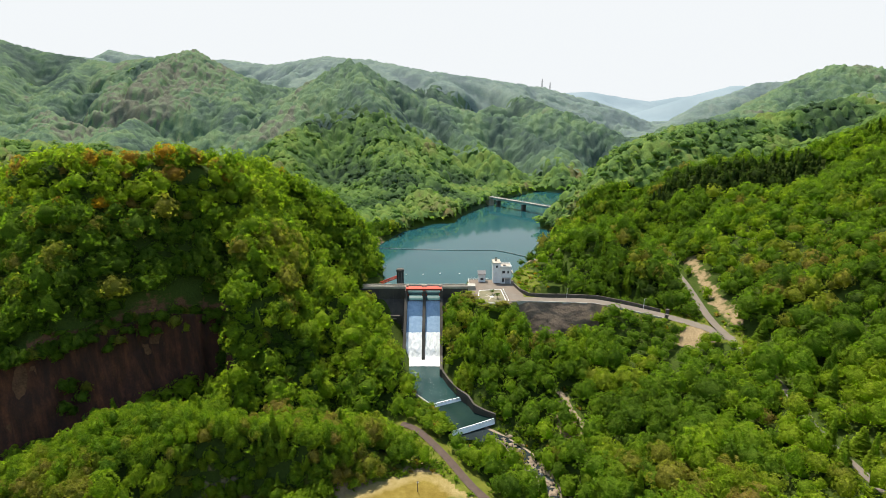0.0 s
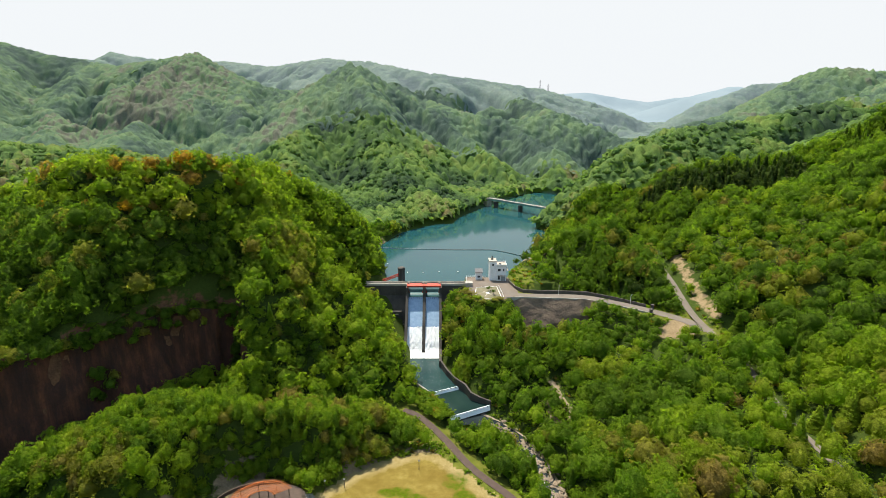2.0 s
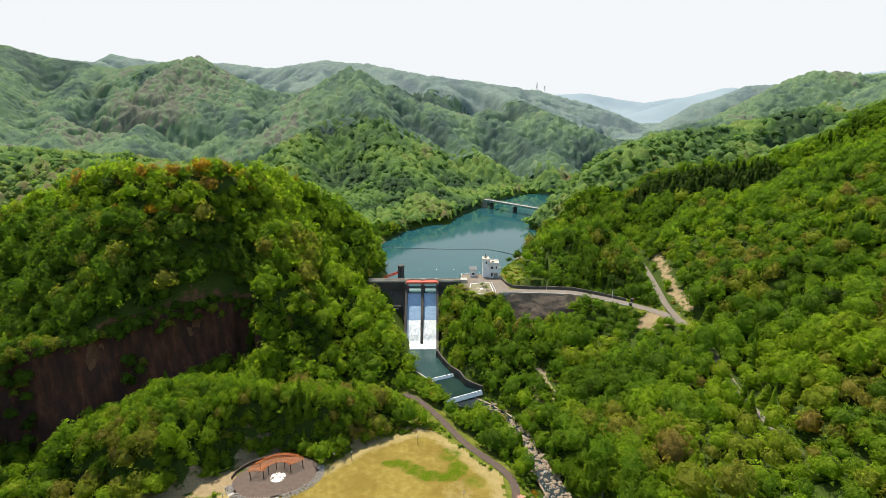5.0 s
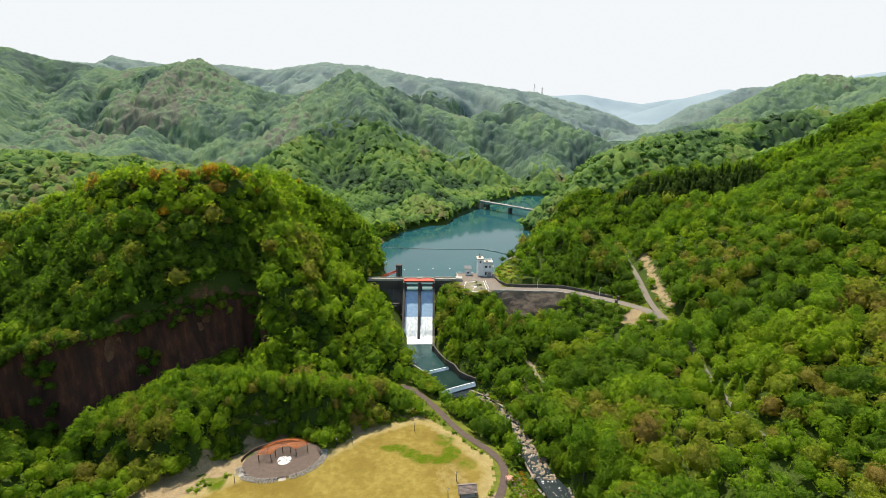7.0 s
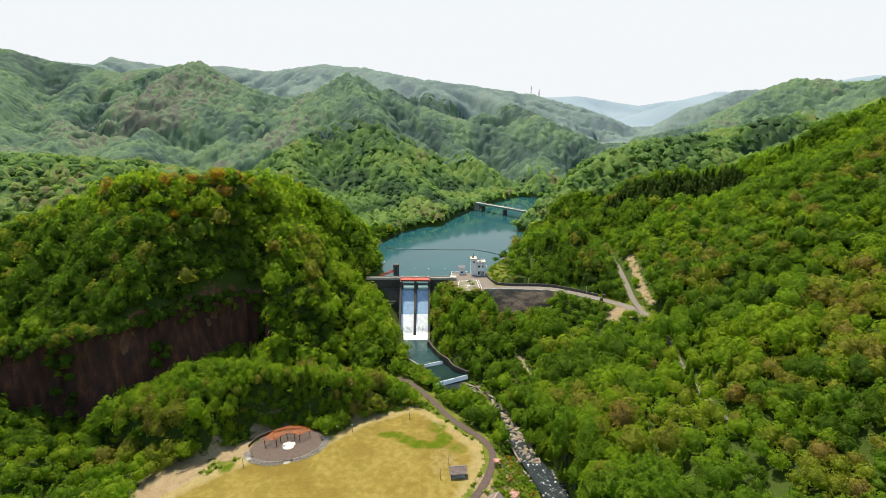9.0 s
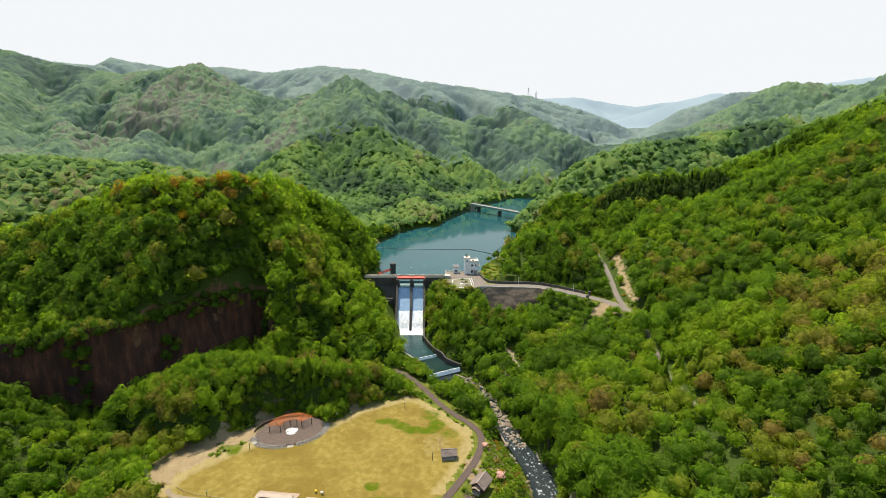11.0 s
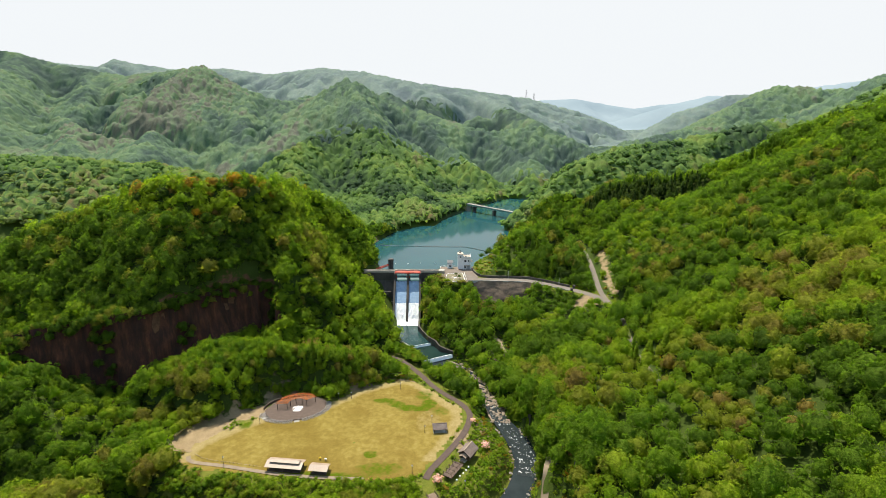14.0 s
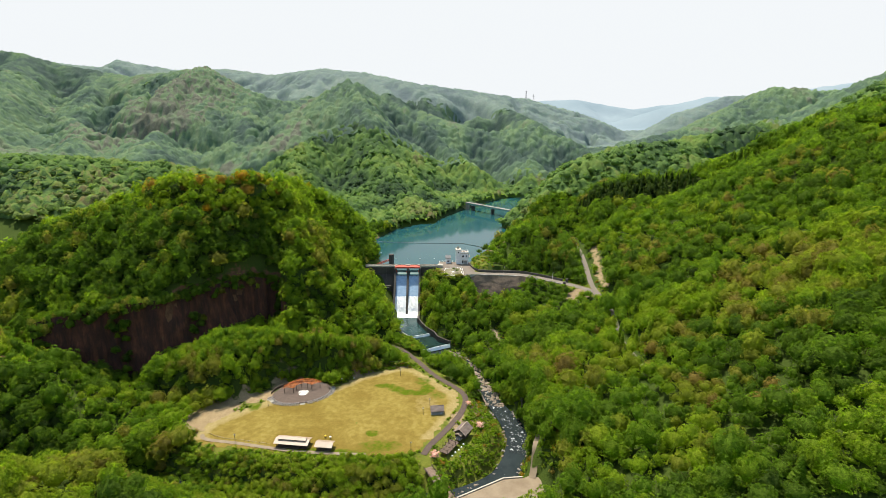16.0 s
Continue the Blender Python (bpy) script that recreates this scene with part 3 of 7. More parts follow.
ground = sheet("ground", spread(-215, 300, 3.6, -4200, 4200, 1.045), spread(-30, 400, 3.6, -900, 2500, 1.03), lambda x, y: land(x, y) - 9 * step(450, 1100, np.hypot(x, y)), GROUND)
tagged(ground, "wooded valley floor and steep hillsides with bare earth", "ground", kind="structure")
gx, gy, gz = places(ground)
last = float(gy.max())
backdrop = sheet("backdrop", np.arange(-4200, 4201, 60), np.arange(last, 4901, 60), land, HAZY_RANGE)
tagged(backdrop, "mountain ranges in the far distance, painted in blue-grey haze", "mountains", kind="structure")
cliff_y = np.interp(gx, [p[0] for p in CLIFF], [p[1] for p in CLIFF]) - gy
attribute(ground, "bare", step(-6, 2, cliff_y) * step(26, 14, cliff_y) * step(-290, -255, gx) * step(-88, -102, gx))
straw = np.maximum.reduce([blob(gx, gy, -105, 107, 16, 19), blob(gx, gy, -88, 126, 11, 9), blob(gx, gy, -74, 141, 12, 7), blob(gx, gy, 36, 108, 5, 14), blob(gx, gy, 24, 100, 5, 9), blob(gx, gy, -8, 156, 9, 9), blob(gx, gy, -30, 148, 10, 6),
                           0.62 - 0.62 * step(2.0, 5.0, along(gx, gy, [(137, 212), (140, 235), (146, 262), (151, 290)])[0]), blob(gx, gy, 117, 209, 11, 8), blob(gx, gy, 66, 330, 9, 6), blob(gx, gy, 54, 182, 4, 22),
                           blob(gx, gy, -54, 396, 8, 7), blob(gx, gy, 74, 318, 12, 8) * 0.7])
attribute(ground, "straw", straw)
attribute(ground, "hazed_floor", step(480, 760, np.hypot(gx, gy)))
near_road = np.minimum(along(gx, gy, ROAD_DAM)[0], along(gx, gy, ROAD_PARK)[0])
attribute(ground, "grass", np.maximum.reduce([1 - step(8, 16, edge_distance(gx, gy, MEADOW)), 0.9 * (1 - step(5, 9, near_road)), blob(gx, gy, 30, 90, 20, 34), blob(gx, gy, 122, 222, 6, 9), 0.7 * blob(gx, gy, 50, 285, 9, 34)]))

cliff_rim = [Vector((-214, 128, 8))] + [Vector(p) for p in CLIFF[2:9]]
rim = [a.lerp(b, k / max(1, int((b - a).length / 1.1))) for a, b in zip(cliff_rim, cliff_rim[1:]) for k in range(max(1, int((b - a).length / 1.1)))]
ru = np.arange(len(rim)) * 1.1
rx, ry, rz = [np.convolve(np.pad([p[i] for p in rim], 6, mode="edge"), np.ones(13) / 13, "valid") for i in range(3)]
out_x, out_y = np.gradient(ry), -np.gradient(rx)
size = np.hypot(out_x, out_y)
out_x, out_y = out_x / size, out_y / size
cliff = sheet("cliff_face", np.arange(len(rim)), np.linspace(0, 1, 46), lambda u, v: 0 * u, CLIFF_EARTH)
cu, cv, _ = places(cliff)
k = cu.astype(int)
foot = np.interp(rx[k], [-190, -150, -122, -89], [-32, -31, -21, -20])
high = rz[k] + 1.5 - foot
push = 2.0 + (1 - cv) ** 1.7 * high / 5.5 + 3.4 * fbm(ru[k] / 14, cv * high / 26, 4, 53) + 1.6 * fbm(ru[k] / 4.5, cv * high / 20, 3, 59) + 0.8 * fbm(ru[k] / 1.8, cv * high / 5, 3, 61)
cliff.data.vertices.foreach_set("co", np.stack([rx[k] + out_x[k] * push, ry[k] + out_y[k] * push, foot + high * cv], 1).astype(np.float32).ravel())
cliff.data.update()
rim_foot = np.interp(rx, [-190, -150, -122, -89], [-32, -31, -21, -20])
CLIFF_RIM = np.stack([rx, ry, rz, out_x, out_y, rim_foot], 1)
tagged(cliff, "steep bare cliff of dark reddish brown earth", "cliff", kind="structure")
meadow = sheet("meadow", np.arange(-112, 30, 1.25), np.arange(68, 164, 1.25), lambda x, y: land(x, y) + 0.10 + 0.14 * fbm(x / 7, y / 7, 3, 3), DRY_GRASS,
               lambda x, y: edge_distance(x, y, MEADOW) < 1.5 + 3 * fbm(x / 6, y / 6, 3, 8))
tagged(meadow, "dry yellow grass lawn with green patches", "meadow", kind="structure")
mx, my, mz = places(meadow)
rim_in = -edge_distance(mx, my, MEADOW)
attribute(meadow, "pale", np.clip(np.maximum((1 - step(1.0, 9.0, rim_in)) * np.where(my > 84, 0.9, 0.3), 0.6 * blob(mx, my, 8, 114, 9, 16)), 0, 1))
attribute(meadow, "green", np.clip(0.75 * np.maximum.reduce([blob(mx, my, -17, 135.5, 8, 3.2), blob(mx, my, -10, 132, 6, 3.6), blob(mx, my, -4, 128, 7, 4), blob(mx, my, 3, 127.5, 7, 3.5), blob(mx, my, 8, 132, 5, 6), 0.8 * blob(mx, my, 5, 141, 6, 6), 0.7 * blob(mx, my, 14, 125, 6, 5), blob(mx, my, -19, 89, 4, 3.2),
                                              0.85 * blob(mx, my, -14, 79, 12, 5), blob(mx, my, -86, 114, 4, 6) + 0, blob(mx, my, -60, 74, 50, 4)]) - 0.05, 0, 1))

lake = sheet("lake", np.linspace(-330, 420, 26), np.linspace(273.5, 900, 22), lambda x, y: 0 * x, WATER)
tagged(lake, "calm teal reservoir between wooded hills", "lake", kind="structure")


def ribbon(name, line, half, mat, lift=0.12, gap=1.5, wide=None, across=3):
    """A strip laid along a line of (x, y, z), rounded at its bends."""
    pts = [Vector(p) for p in line]
    dense = []
    for i in range(len(pts) - 1):
        p0, p1, p2, p3 = pts[max(i - 1, 0)], pts[i], pts[i + 1], pts[min(i + 2, len(pts) - 1)]
        n = max(2, int((p2 - p1).length / gap))
        for k in range(n):
            t = k / n
            dense.append(0.5 * ((2 * p1) + (p2 - p0) * t + (2 * p0 - 5 * p1 + 4 * p2 - p3) * t * t + (3 * p1 - p0 - 3 * p2 + p3) * t ** 3))
    dense.append(pts[-1])
    v, f = [], []
    for i, p in enumerate(dense):
        d = dense[min(i + 1, len(dense) - 1)] - dense[max(i - 1, 0)]
        s = Vector((d.y, -d.x, 0)).normalized()
        h = half if wide is None else wide(i / (len(dense) - 1), p)
        for k in range(across + 1):
            q = p + s * h * (2 * k / across - 1)
            v.append((q.x, q.y, p.z + lift))
    n = across + 1
    for i in range(len(dense) - 1):
        for k in range(across):
            f.append((i * n + k, i * n + k + 1, (i + 1) * n + k + 1, (i + 1) * n + k))
    return mesh_object(name, v, f, mat, True), dense


road, dam_road_line = ribbon("road", ROAD_DAM, 3.4, ROAD_GREY, 0.14)
tagged(road, "pale worn asphalt road along the dam terrace", "road", kind="structure")
road, up_line = ribbon("road", ROAD_UP, 2.4, ROAD_GREY, 0.17, wide=lambda t, p: 1.4 if p.y < 190 else 1.9)
tagged(road, "narrow pale lane climbing past the knoll", "road", kind="structure")
road, park_line = ribbon("road", ROAD_PARK[:-3], 1.6, BRICK_RED, 0.22)
tagged(road, "reddish brown paved path beside the meadow", "path", kind="structure")
road, _ = ribbon("footpath", [(px, py, float(land(np.array([px]), np.array([py]))[0])) for px, py, _ in PATH_R], 1.7, SAND, 0.4)
tagged(road, "bare tan dirt track among the trees", "path", kind="structure")
road, _ = ribbon("footpath", [(-103, 88, -32), (-99, 84, -32), (-83, 81, -32), (-60, 76, -32), (-46, 74, -32), (-20, 72, -32)], 1.0, SAND, 0.32)
tagged(road, "worn sandy trail along the meadow edge", "path", kind="structure")
bed, _ = ribbon("stream_bed", [(p[0], p[1], p[2]) for p in RIVER[4:9]], 4.7, TAN_ROCK, -0.25)
tagged(bed, "pale tan stone bed of the stream", "stream bed", kind="structure")
stream, stream_line = ribbon("stream", RIVER[5:], 6, STREAM, 0.0, wide=lambda t, p: 3.6 if p.y > 130 else 3.6 + 2.2 * min(1, (130 - p.y) / 25))
tagged(stream, "dark shallow stream flowing over stones", "stream", kind="structure")
rapids, _ = ribbon("rapids", [(36, 165, -34.8), (41, 143, -35.4), (46, 124, -36.0), (53, 104, -36.6), (54.5, 90, -37.05), (52, 80, -37.35)], 3.2, RAPIDS, 0.10, gap=0.6, across=10, wide=lambda t, p: 1.6 + 2.6 * min(1, t * 1.6) - 2.2 * max(0, t - 0.75))
tagged(rapids, "white broken water rushing down the stream", "stream", kind="structure")

# ---- making things ----
def part(name, bm, mat, parent=None, label="", smooth=False):
    """Links a bmesh as one mesh object, under a thing where one is given."""
    me = bpy.data.meshes.new(name)
    bmesh.ops.recalc_face_normals(bm, faces=bm.faces[:])
    if smooth:
        for f in bm.faces:
            f.smooth = True
    bm.to_mesh(me)
    bm.free()
    me.materials.append(mat)
    ob = new(name, me)
    ob.parent = parent
    return tagged(ob, label)


def thing(name, x, y, z, turn, label, category, group="", kind=""):
    ob = new(name)
    ob.matrix_world = pose(x, y, z, 0, 0, turn)
    return tagged(ob, label, category, group, kind)


def box(x0, x1, y0, y1, z0, z1, bevel=0.0, bm=None):
    bm = bm or bmesh.new()
    vs = [bm.verts.new((x, y, z)) for z in (z0, z1) for x, y in ((x0, y0), (x1, y0), (x1, y1), (x0, y1))]
    fs = [bm.faces.new([vs[i] for i in q]) for q in ((3, 2, 1, 0), (4, 5, 6, 7), (0, 1, 5, 4), (1, 2, 6, 5), (2, 3, 7, 6), (3, 0, 4, 7))]
    if bevel:
        bmesh.ops.bevel(bm, geom=list({e for f in fs for e in f.edges}), offset=bevel, segments=1, affect="EDGES")
    return bm


def prism(poly, a, b, axis="z", bm=None):
    """A plan or a profile drawn out from a to b: along z a plan (x, y), along x a profile (y, z), along y a profile (x, z)."""
    bm = bm or bmesh.new()
    def at(p, t):
        return {"z": (p[0], p[1], t), "x": (t, p[0], p[1]), "y": (p[0], t, p[1])}[axis]
    lo, hi = [bm.verts.new(at(p, a)) for p in poly], [bm.verts.new(at(p, b)) for p in poly]
    bm.faces.new(lo[::-1])
    bm.faces.new(hi)
    for i in range(len(poly)):
        j = (i + 1) % len(poly)
        bm.faces.new((lo[i], lo[j], hi[j], hi[i]))
    return bm


def bar(a, b, w, h=None, bm=None):
    """A square bar from a to b."""
    bm = bm or bmesh.new()
    a, b, h = Vector(a), Vector(b), h or w
    d = (b - a).normalized()
    s = d.cross(Vector((0, 0, 1)))
    s = s.normalized() if s.length > 1e-4 else Vector((1, 0, 0))
    u = s.cross(d)
    vs = [bm.verts.new(p + s * i * w / 2 + u * j * h / 2) for p in (a, b) for i, j in ((-1, -1), (1, -1), (1, 1), (-1, 1))]
    for q in ((3, 2, 1, 0), (4, 5, 6, 7), (0, 1, 5, 4), (1, 2, 6, 5), (2, 3, 7, 6), (3, 0, 4, 7)):
        bm.faces.new([vs[i] for i in q])
    return bm


def rod(a, b, r0, r1=None, sides=8, bm=None):
    bm = bm or bmesh.new()
    a, b, r1 = Vector(a), Vector(b), r0 if r1 is None else r1
    q = (b - a).to_track_quat("Z", "Y")
    rings = [[bm.verts.new(p + q @ Vector((r * math.cos(2 * math.pi * i / sides), r * math.sin(2 * math.pi * i / sides), 0))) for i in range(sides)] for p, r in ((a, r0), (b, r1))]
    bm.faces.new(rings[0][::-1])
    bm.faces.new(rings[1])
    for i in range(sides):
        j = (i + 1) % sides
        bm.faces.new((rings[0][i], rings[0][j], rings[1][j], rings[1][i]))
    return bm


def globe(x, y, z, r, level=2, bm=None):
    bm = bm or bmesh.new()
    bmesh.ops.create_icosphere(bm, subdivisions=level, radius=r, matrix=Matrix.Translation((x, y, z)))
    return bm


def wall_along(line, thick, low, high, bm=None):
    """A wall on a line of (x, y, z): from z - low to z + high."""
    bm = bm or bmesh.new()
    rows = []
    for i, p in enumerate(line):
        d = Vector(line[min(i + 1, len(line) - 1)]) - Vector(line[max(i - 1, 0)])
        s = Vector((d.y, -d.x, 0)).normalized() * thick / 2
        p = Vector(p)
        rows.append([bm.verts.new(q) for q in (p - s + Vector((0, 0, -low)), p + s + Vector((0, 0, -low)), p + s + Vector((0, 0, high)), p - s + Vector((0, 0, high)))])
    bm.faces.new(rows[0][::-1])
    bm.faces.new(rows[-1])
    for a, b in zip(rows, rows[1:]):
        for i in range(4):
            j = (i + 1) % 4
            bm.faces.new((a[i], a[j], b[j], b[i]))
    return bm


def offset_line(line, by):
    out = []
    for i, p in enumerate(line):
        d = Vector(line[min(i + 1, len(line) - 1)]) - Vector(line[max(i - 1, 0)])
        s = Vector((d.y, -d.x, 0)).normalized() * by
        out.append(Vector(p) + s)
    return out


def boulder(rng, size, flat=0.7):
    bm = bmesh.new()
    bmesh.ops.create_icosphere(bm, subdivisions=2, radius=1.0)
    k = rng.uniform(0.7, 1.3, 3)
    for v in bm.verts:
        n = 0.75 + 0.5 * noise.noise(v.co * 1.3 + Vector(k * 9))
        v.co = Vector((v.co.x * k[0], v.co.y * k[1], max(v.co.z, -0.5) * flat)) * n * size
    return bm

# ---- the dam ----
dam = thing("dam", 0, 0, 0, 0, "dark stained concrete gravity dam with two open gates", "dam", kind="structure")
FACE = [(273.5, 3.3), (269.2, 3.3), (269.2, -3), (262.5, -14), (257, -33), (273.5, -33)]
part("abutment_wall", prism(FACE, -62, -21.6, "x"), DARK_CONCRETE, dam)
part("abutment_wall", prism(FACE, -0.4, 18.5, "x"), DARK_CONCRETE, dam)
OGEE = [(273.5, -2.6), (271.5, -1.7), (269.5, -1.5), (267.2, -2.4), (264, -5.2), (259, -10.4), (253, -17.0), (247, -24.2), (244.5, -28.0), (242, -30.2), (240, -33), (273.5, -33)]
part("spillway", prism(OGEE, -21.6, -0.4, "x"), DARK_CONCRETE, dam)
# training walls and piers
for x0, x1 in ((-21.9, -20.4), (-1.7, -0.2)):
    part("training_wall", prism([(273.5, 3.3), (264.5, 3.3), (264.0, -0.5), (247, -19.5), (241, -25.2), (226, -25.4), (226, -34), (273.5, -34)], x0, x1, "x"), DARK_CONCRETE, dam)
part("pier", prism([(273.5, 3.3), (264.3, 3.3), (263.6, -2.0), (252, -15.5), (244, -27.8), (243.5, -30), (273.5, -30)], -11.6, -9.9, "x"), DARK_CONCRETE, dam)
# crest walkway with parapets
for x0, x1, y0 in ((-62, -21.7, 269.0), (-21.7, -0.3, 271.9), (-0.3, 18.5, 269.0)):
    part("crest_deck", box(x0, x1, y0, 273.8, 3.3, 3.75), BEIGE, dam)
    for y in (y0 + 0.15, 273.55):
        part("parapet", box(x0, x1, y - 0.15, y + 0.15, 3.754, 4.7), BEIGE, dam, "pale weathered concrete parapet")
for x in (-58, -51.5, -45, -38.5, -32, -25.5, 2.0, 8.5, 15):
    part("parapet_post", box(x - 0.22, x + 0.22, 268.9, 269.0, 3.3, 4.95), BEIGE, dam)
# joints between the concrete blocks
for x in (-53, -45, -37, -29, 6, 12.5):
    part("joint_rib", prism([(269.3, 3.2), (269.12, 3.2), (269.12, -3.0), (262.42, -14.0), (257.0, -32.6), (257.3, -32.6), (262.9, -14), (269.3, -3.0)], x - 0.09, x + 0.09, "x"), STONE_WALL, dam)

gate_group = "crest gates of the dam"
for gx0, gx1 in ((-20.4, -11.6), (-9.9, -1.7)):
    gate = thing("crest_gate", (gx0 + gx1) / 2, 267, 0, 0, "red painted steel crest gate raised between dark piers", "gate", gate_group)
    w = (gx1 - gx0) / 2
    part("cross_beam", box(-w - 0.9, w + 0.9, -1.6, 0.4, 3.5, 4.4, 0.08), RED_PAINT, gate)
    part("walkway", box(-w - 0.3, w + 0.3, -2.1, -1.65, 2.95, 3.35, 0.03), BEIGE, gate, "pale narrow walkway under the beam")
    part("cover_plate", prism([(-2.0, 4.3), (-1.9, 4.55), (1.5, 5.1), (1.5, 4.8), (0.4, 4.3)], -w - 0.85, w + 0.85, "x"), RED_PAINT, gate)
    bm = bmesh.new()
    for i in range(9):
        a0, a1 = -0.25 + 0.10 * i, -0.25 + 0.10 * (i + 1)
        bm = bar((-w, 7.5 - 6.6 * math.cos(a0), 3.7 + 1.3 * math.sin(a0)), (w, 7.5 - 6.6 * math.cos(a0), 3.7 + 1.3 * math.sin(a0)), 0.30, 0.42, bm)
    part("gate_leaf", bm, RED_PAINT, gate, "curved rust-red gate leaf")
    for side in (-1, 1):
        part("gate_leg", bar((side * (w + 0.5), -1.5, 3.5), (side * (w - 0.35), 1.2, -0.9), 0.4, 0.6), RED_PAINT, gate, "red slanting gate leg")
        part("hoist", box(side * w - 0.6, side * w + 0.6, 0.4, 2.0, 3.8, 5.9, 0.1), BEIGE, gate)
    for k in range(7):
        x = -w + 0.7 + k * (2 * w - 1.4) / 6
        part("nape_splitter", box(x - 0.08, x + 0.08, -1.7, -0.7, -4.0, -2.75), DARK_CONCRETE, gate)

for x0, x1 in ((-20.36, -11.64), (-9.86, -1.74)):
    xs = np.linspace(x0, x1, 25)
    prof_y = np.array([p[0] for p in OGEE[:11]][::-1]); prof_z = np.array([p[1] for p in OGEE[:11]][::-1])
    up = sheet("sliding_water", xs, np.arange(252.5, 266.9, 0.8), lambda x, y: np.interp(y, prof_y, prof_z) + 0.32 + 0.06 * fbm(x * 1.2, y / 3, 3, 4), SLIDE)
    tagged(up, "smooth sheet of water sliding down the spillway, painted sky blue", "water", kind="structure")
    lip = sheet("lake_lip", xs, np.linspace(266.2, 274.4, 14), lambda x, y: np.where(y < 268.4, np.interp(y, prof_y, prof_z) + 0.5, -1.2) + 1.21 * step(268.4, 273.5, y), SILL_WATER)
    tagged(lip, "smooth teal lake water drawing over the sill", "water", kind="structure")
    lo = sheet("white_water", xs, np.linspace(241.0, 252.7, 40), lambda x, y: np.interp(y, prof_y, prof_z) + 0.60 + 0.65 * fbm(x * 1.3, y / 1.1, 3, 6), FOAM)
    tagged(lo, "white foaming water at the foot of the spillway", "water", kind="structure")
boil = sheet("boiling_water", np.linspace(-20.4, -1.7, 24), np.linspace(236.5, 242.0, 12), lambda x, y: -29.1 + 0.9 * step(237, 241, y) + 0.5 * fbm(x / 1.5, y / 1.5, 3, 17), FOAM)
tagged(boil, "churning white water below the spillway", "water", kind="structure")

# the outlet works on the downstream face
outlet = thing("outlet_house", -26, 262, -24, 0, "stained concrete outlet house with black panels for openings below the dam", "outlet house")
part("body", box(-4.5, 4.2, -1.5, 4.0, -6, 7.0, 0.1), DARK_CONCRETE, outlet)
part("upper_block", box(-4.5, 1.5, -0.5, 5.0, 7.0, 13.4, 0.1), DARK_CONCRETE, outlet)
# black panels on the wall stand in for the shade inside openings
for x, z, w, h in ((-1.5, 8.5, 1.8, 3.0), (-2.2, 2.0, 2.2, 3.4), (2.4, 1.2, 1.8, 3.0), (-2.0, -2.8, 1.8, 2.6)):
    y = -0.5 if z > 7 else -1.5
    part("recess_panel", box(x - w / 2, x + w / 2, y - 0.05, y + 0.2, z, z + h), BLACK, outlet)
    part("lintel", box(x - w / 2 - 0.25, x + w / 2 + 0.25, y - 0.28, y - 0.004, z + h, z + h + 0.4), BEIGE, outlet)
for z in (0.4, 5.6):
    part("ledge", box(-4.8, 4.4, -2.2, -1.504, z, z + 0.3), BEIGE, outlet)
for x in (-4.4, -1.8, 0.8, 3.8):
    part("post", box(x - 0.1, x + 0.1, -2.15, -1.95, 0.704, 1.8), STEEL, outlet)

# the intake tower in the lake, with its red ramp
tower = thing("intake_tower", -26.2, 286.5, 0, 0, "round dark intake tower standing in the lake", "tower")
part("shaft", rod((0, 0, -8), (0, 0, 8.6), 2.15, 2.1, 20), DARK_CONCRETE, tower)
part("cap", rod((0, 0, 8.6), (0, 0, 9.8), 2.4, 2.4, 20), DARK_CONCRETE, tower)
part("lid", rod((0, 0, 9.8), (0, 0, 10.2), 1.9, 1.6, 20), STONE_WALL, tower)
for a in range(0, 360, 60):
    c, s = math.cos(radians(a)), math.sin(radians(a))
    part("guide_rail", box(c * 2.05 - 0.12, c * 2.05 + 0.12, s * 2.05 - 0.12, s * 2.05 + 0.12, -4, 8.6), STEEL, tower)
ramp_ob = thing("gangway", -35, 285, 0, 0, "red steel gangway sloping up to the intake tower", "gangway")
a0, a1 = Vector((-11.0, -1.0, -1.9)), Vector((7.0, 1.2, 4.5))
for dy in (-0.7, 0.7):
    for dz in (0.0, 1.2):
        part("chord", bar(a0 + Vector((0, dy, dz)), a1 + Vector((0, dy, dz)), 0.32), RED_PAINT, ramp_ob)
    for i in range(9):
        p, q = a0.lerp(a1, i / 9), a0.lerp(a1, (i + 1) / 9)
        part("brace", bar(p + Vector((0, dy, 0)), q + Vector((0, dy, 1.2)), 0.16), RED_PAINT, ramp_ob)
part("walkway", bar(a0, a1, 1.3, 0.12), RED_PAINT, ramp_ob)

# the terrace at the end of the dam
yard = prism([(15, 285), (15, 262), (17, 250), (19, 241.5), (34, 241.5), (38, 246), (44, 250), (44.5, 258), (42.5, 266), (42.5, 284)], 2.6, 3.84)
tagged(part("terrace", yard, YARD), "worn brown paved terrace beside the dam", "terrace", kind="structure")
lawn = thing("lawn_bed", 0, 0, 3.84, 0, "lawn bed with white crossing paths and kerb", "lawn bed")
PLAN = [(20.5, 263), (33.0, 265.5), (33.8, 243.2), (20.5, 243.2), (19.3, 252)]
part("turf", prism(PLAN, 0, 0.16), surface("lawn", (0.085, 0.080, 0.040), (0.190, 0.160, 0.095), 0.4), lawn)
for a, b in zip(PLAN, PLAN[1:] + PLAN[:1]):
    part("kerb", bar((*a, 0.16), (*b, 0.16), 0.32, 0.30), WHITE_PAINT, lawn)
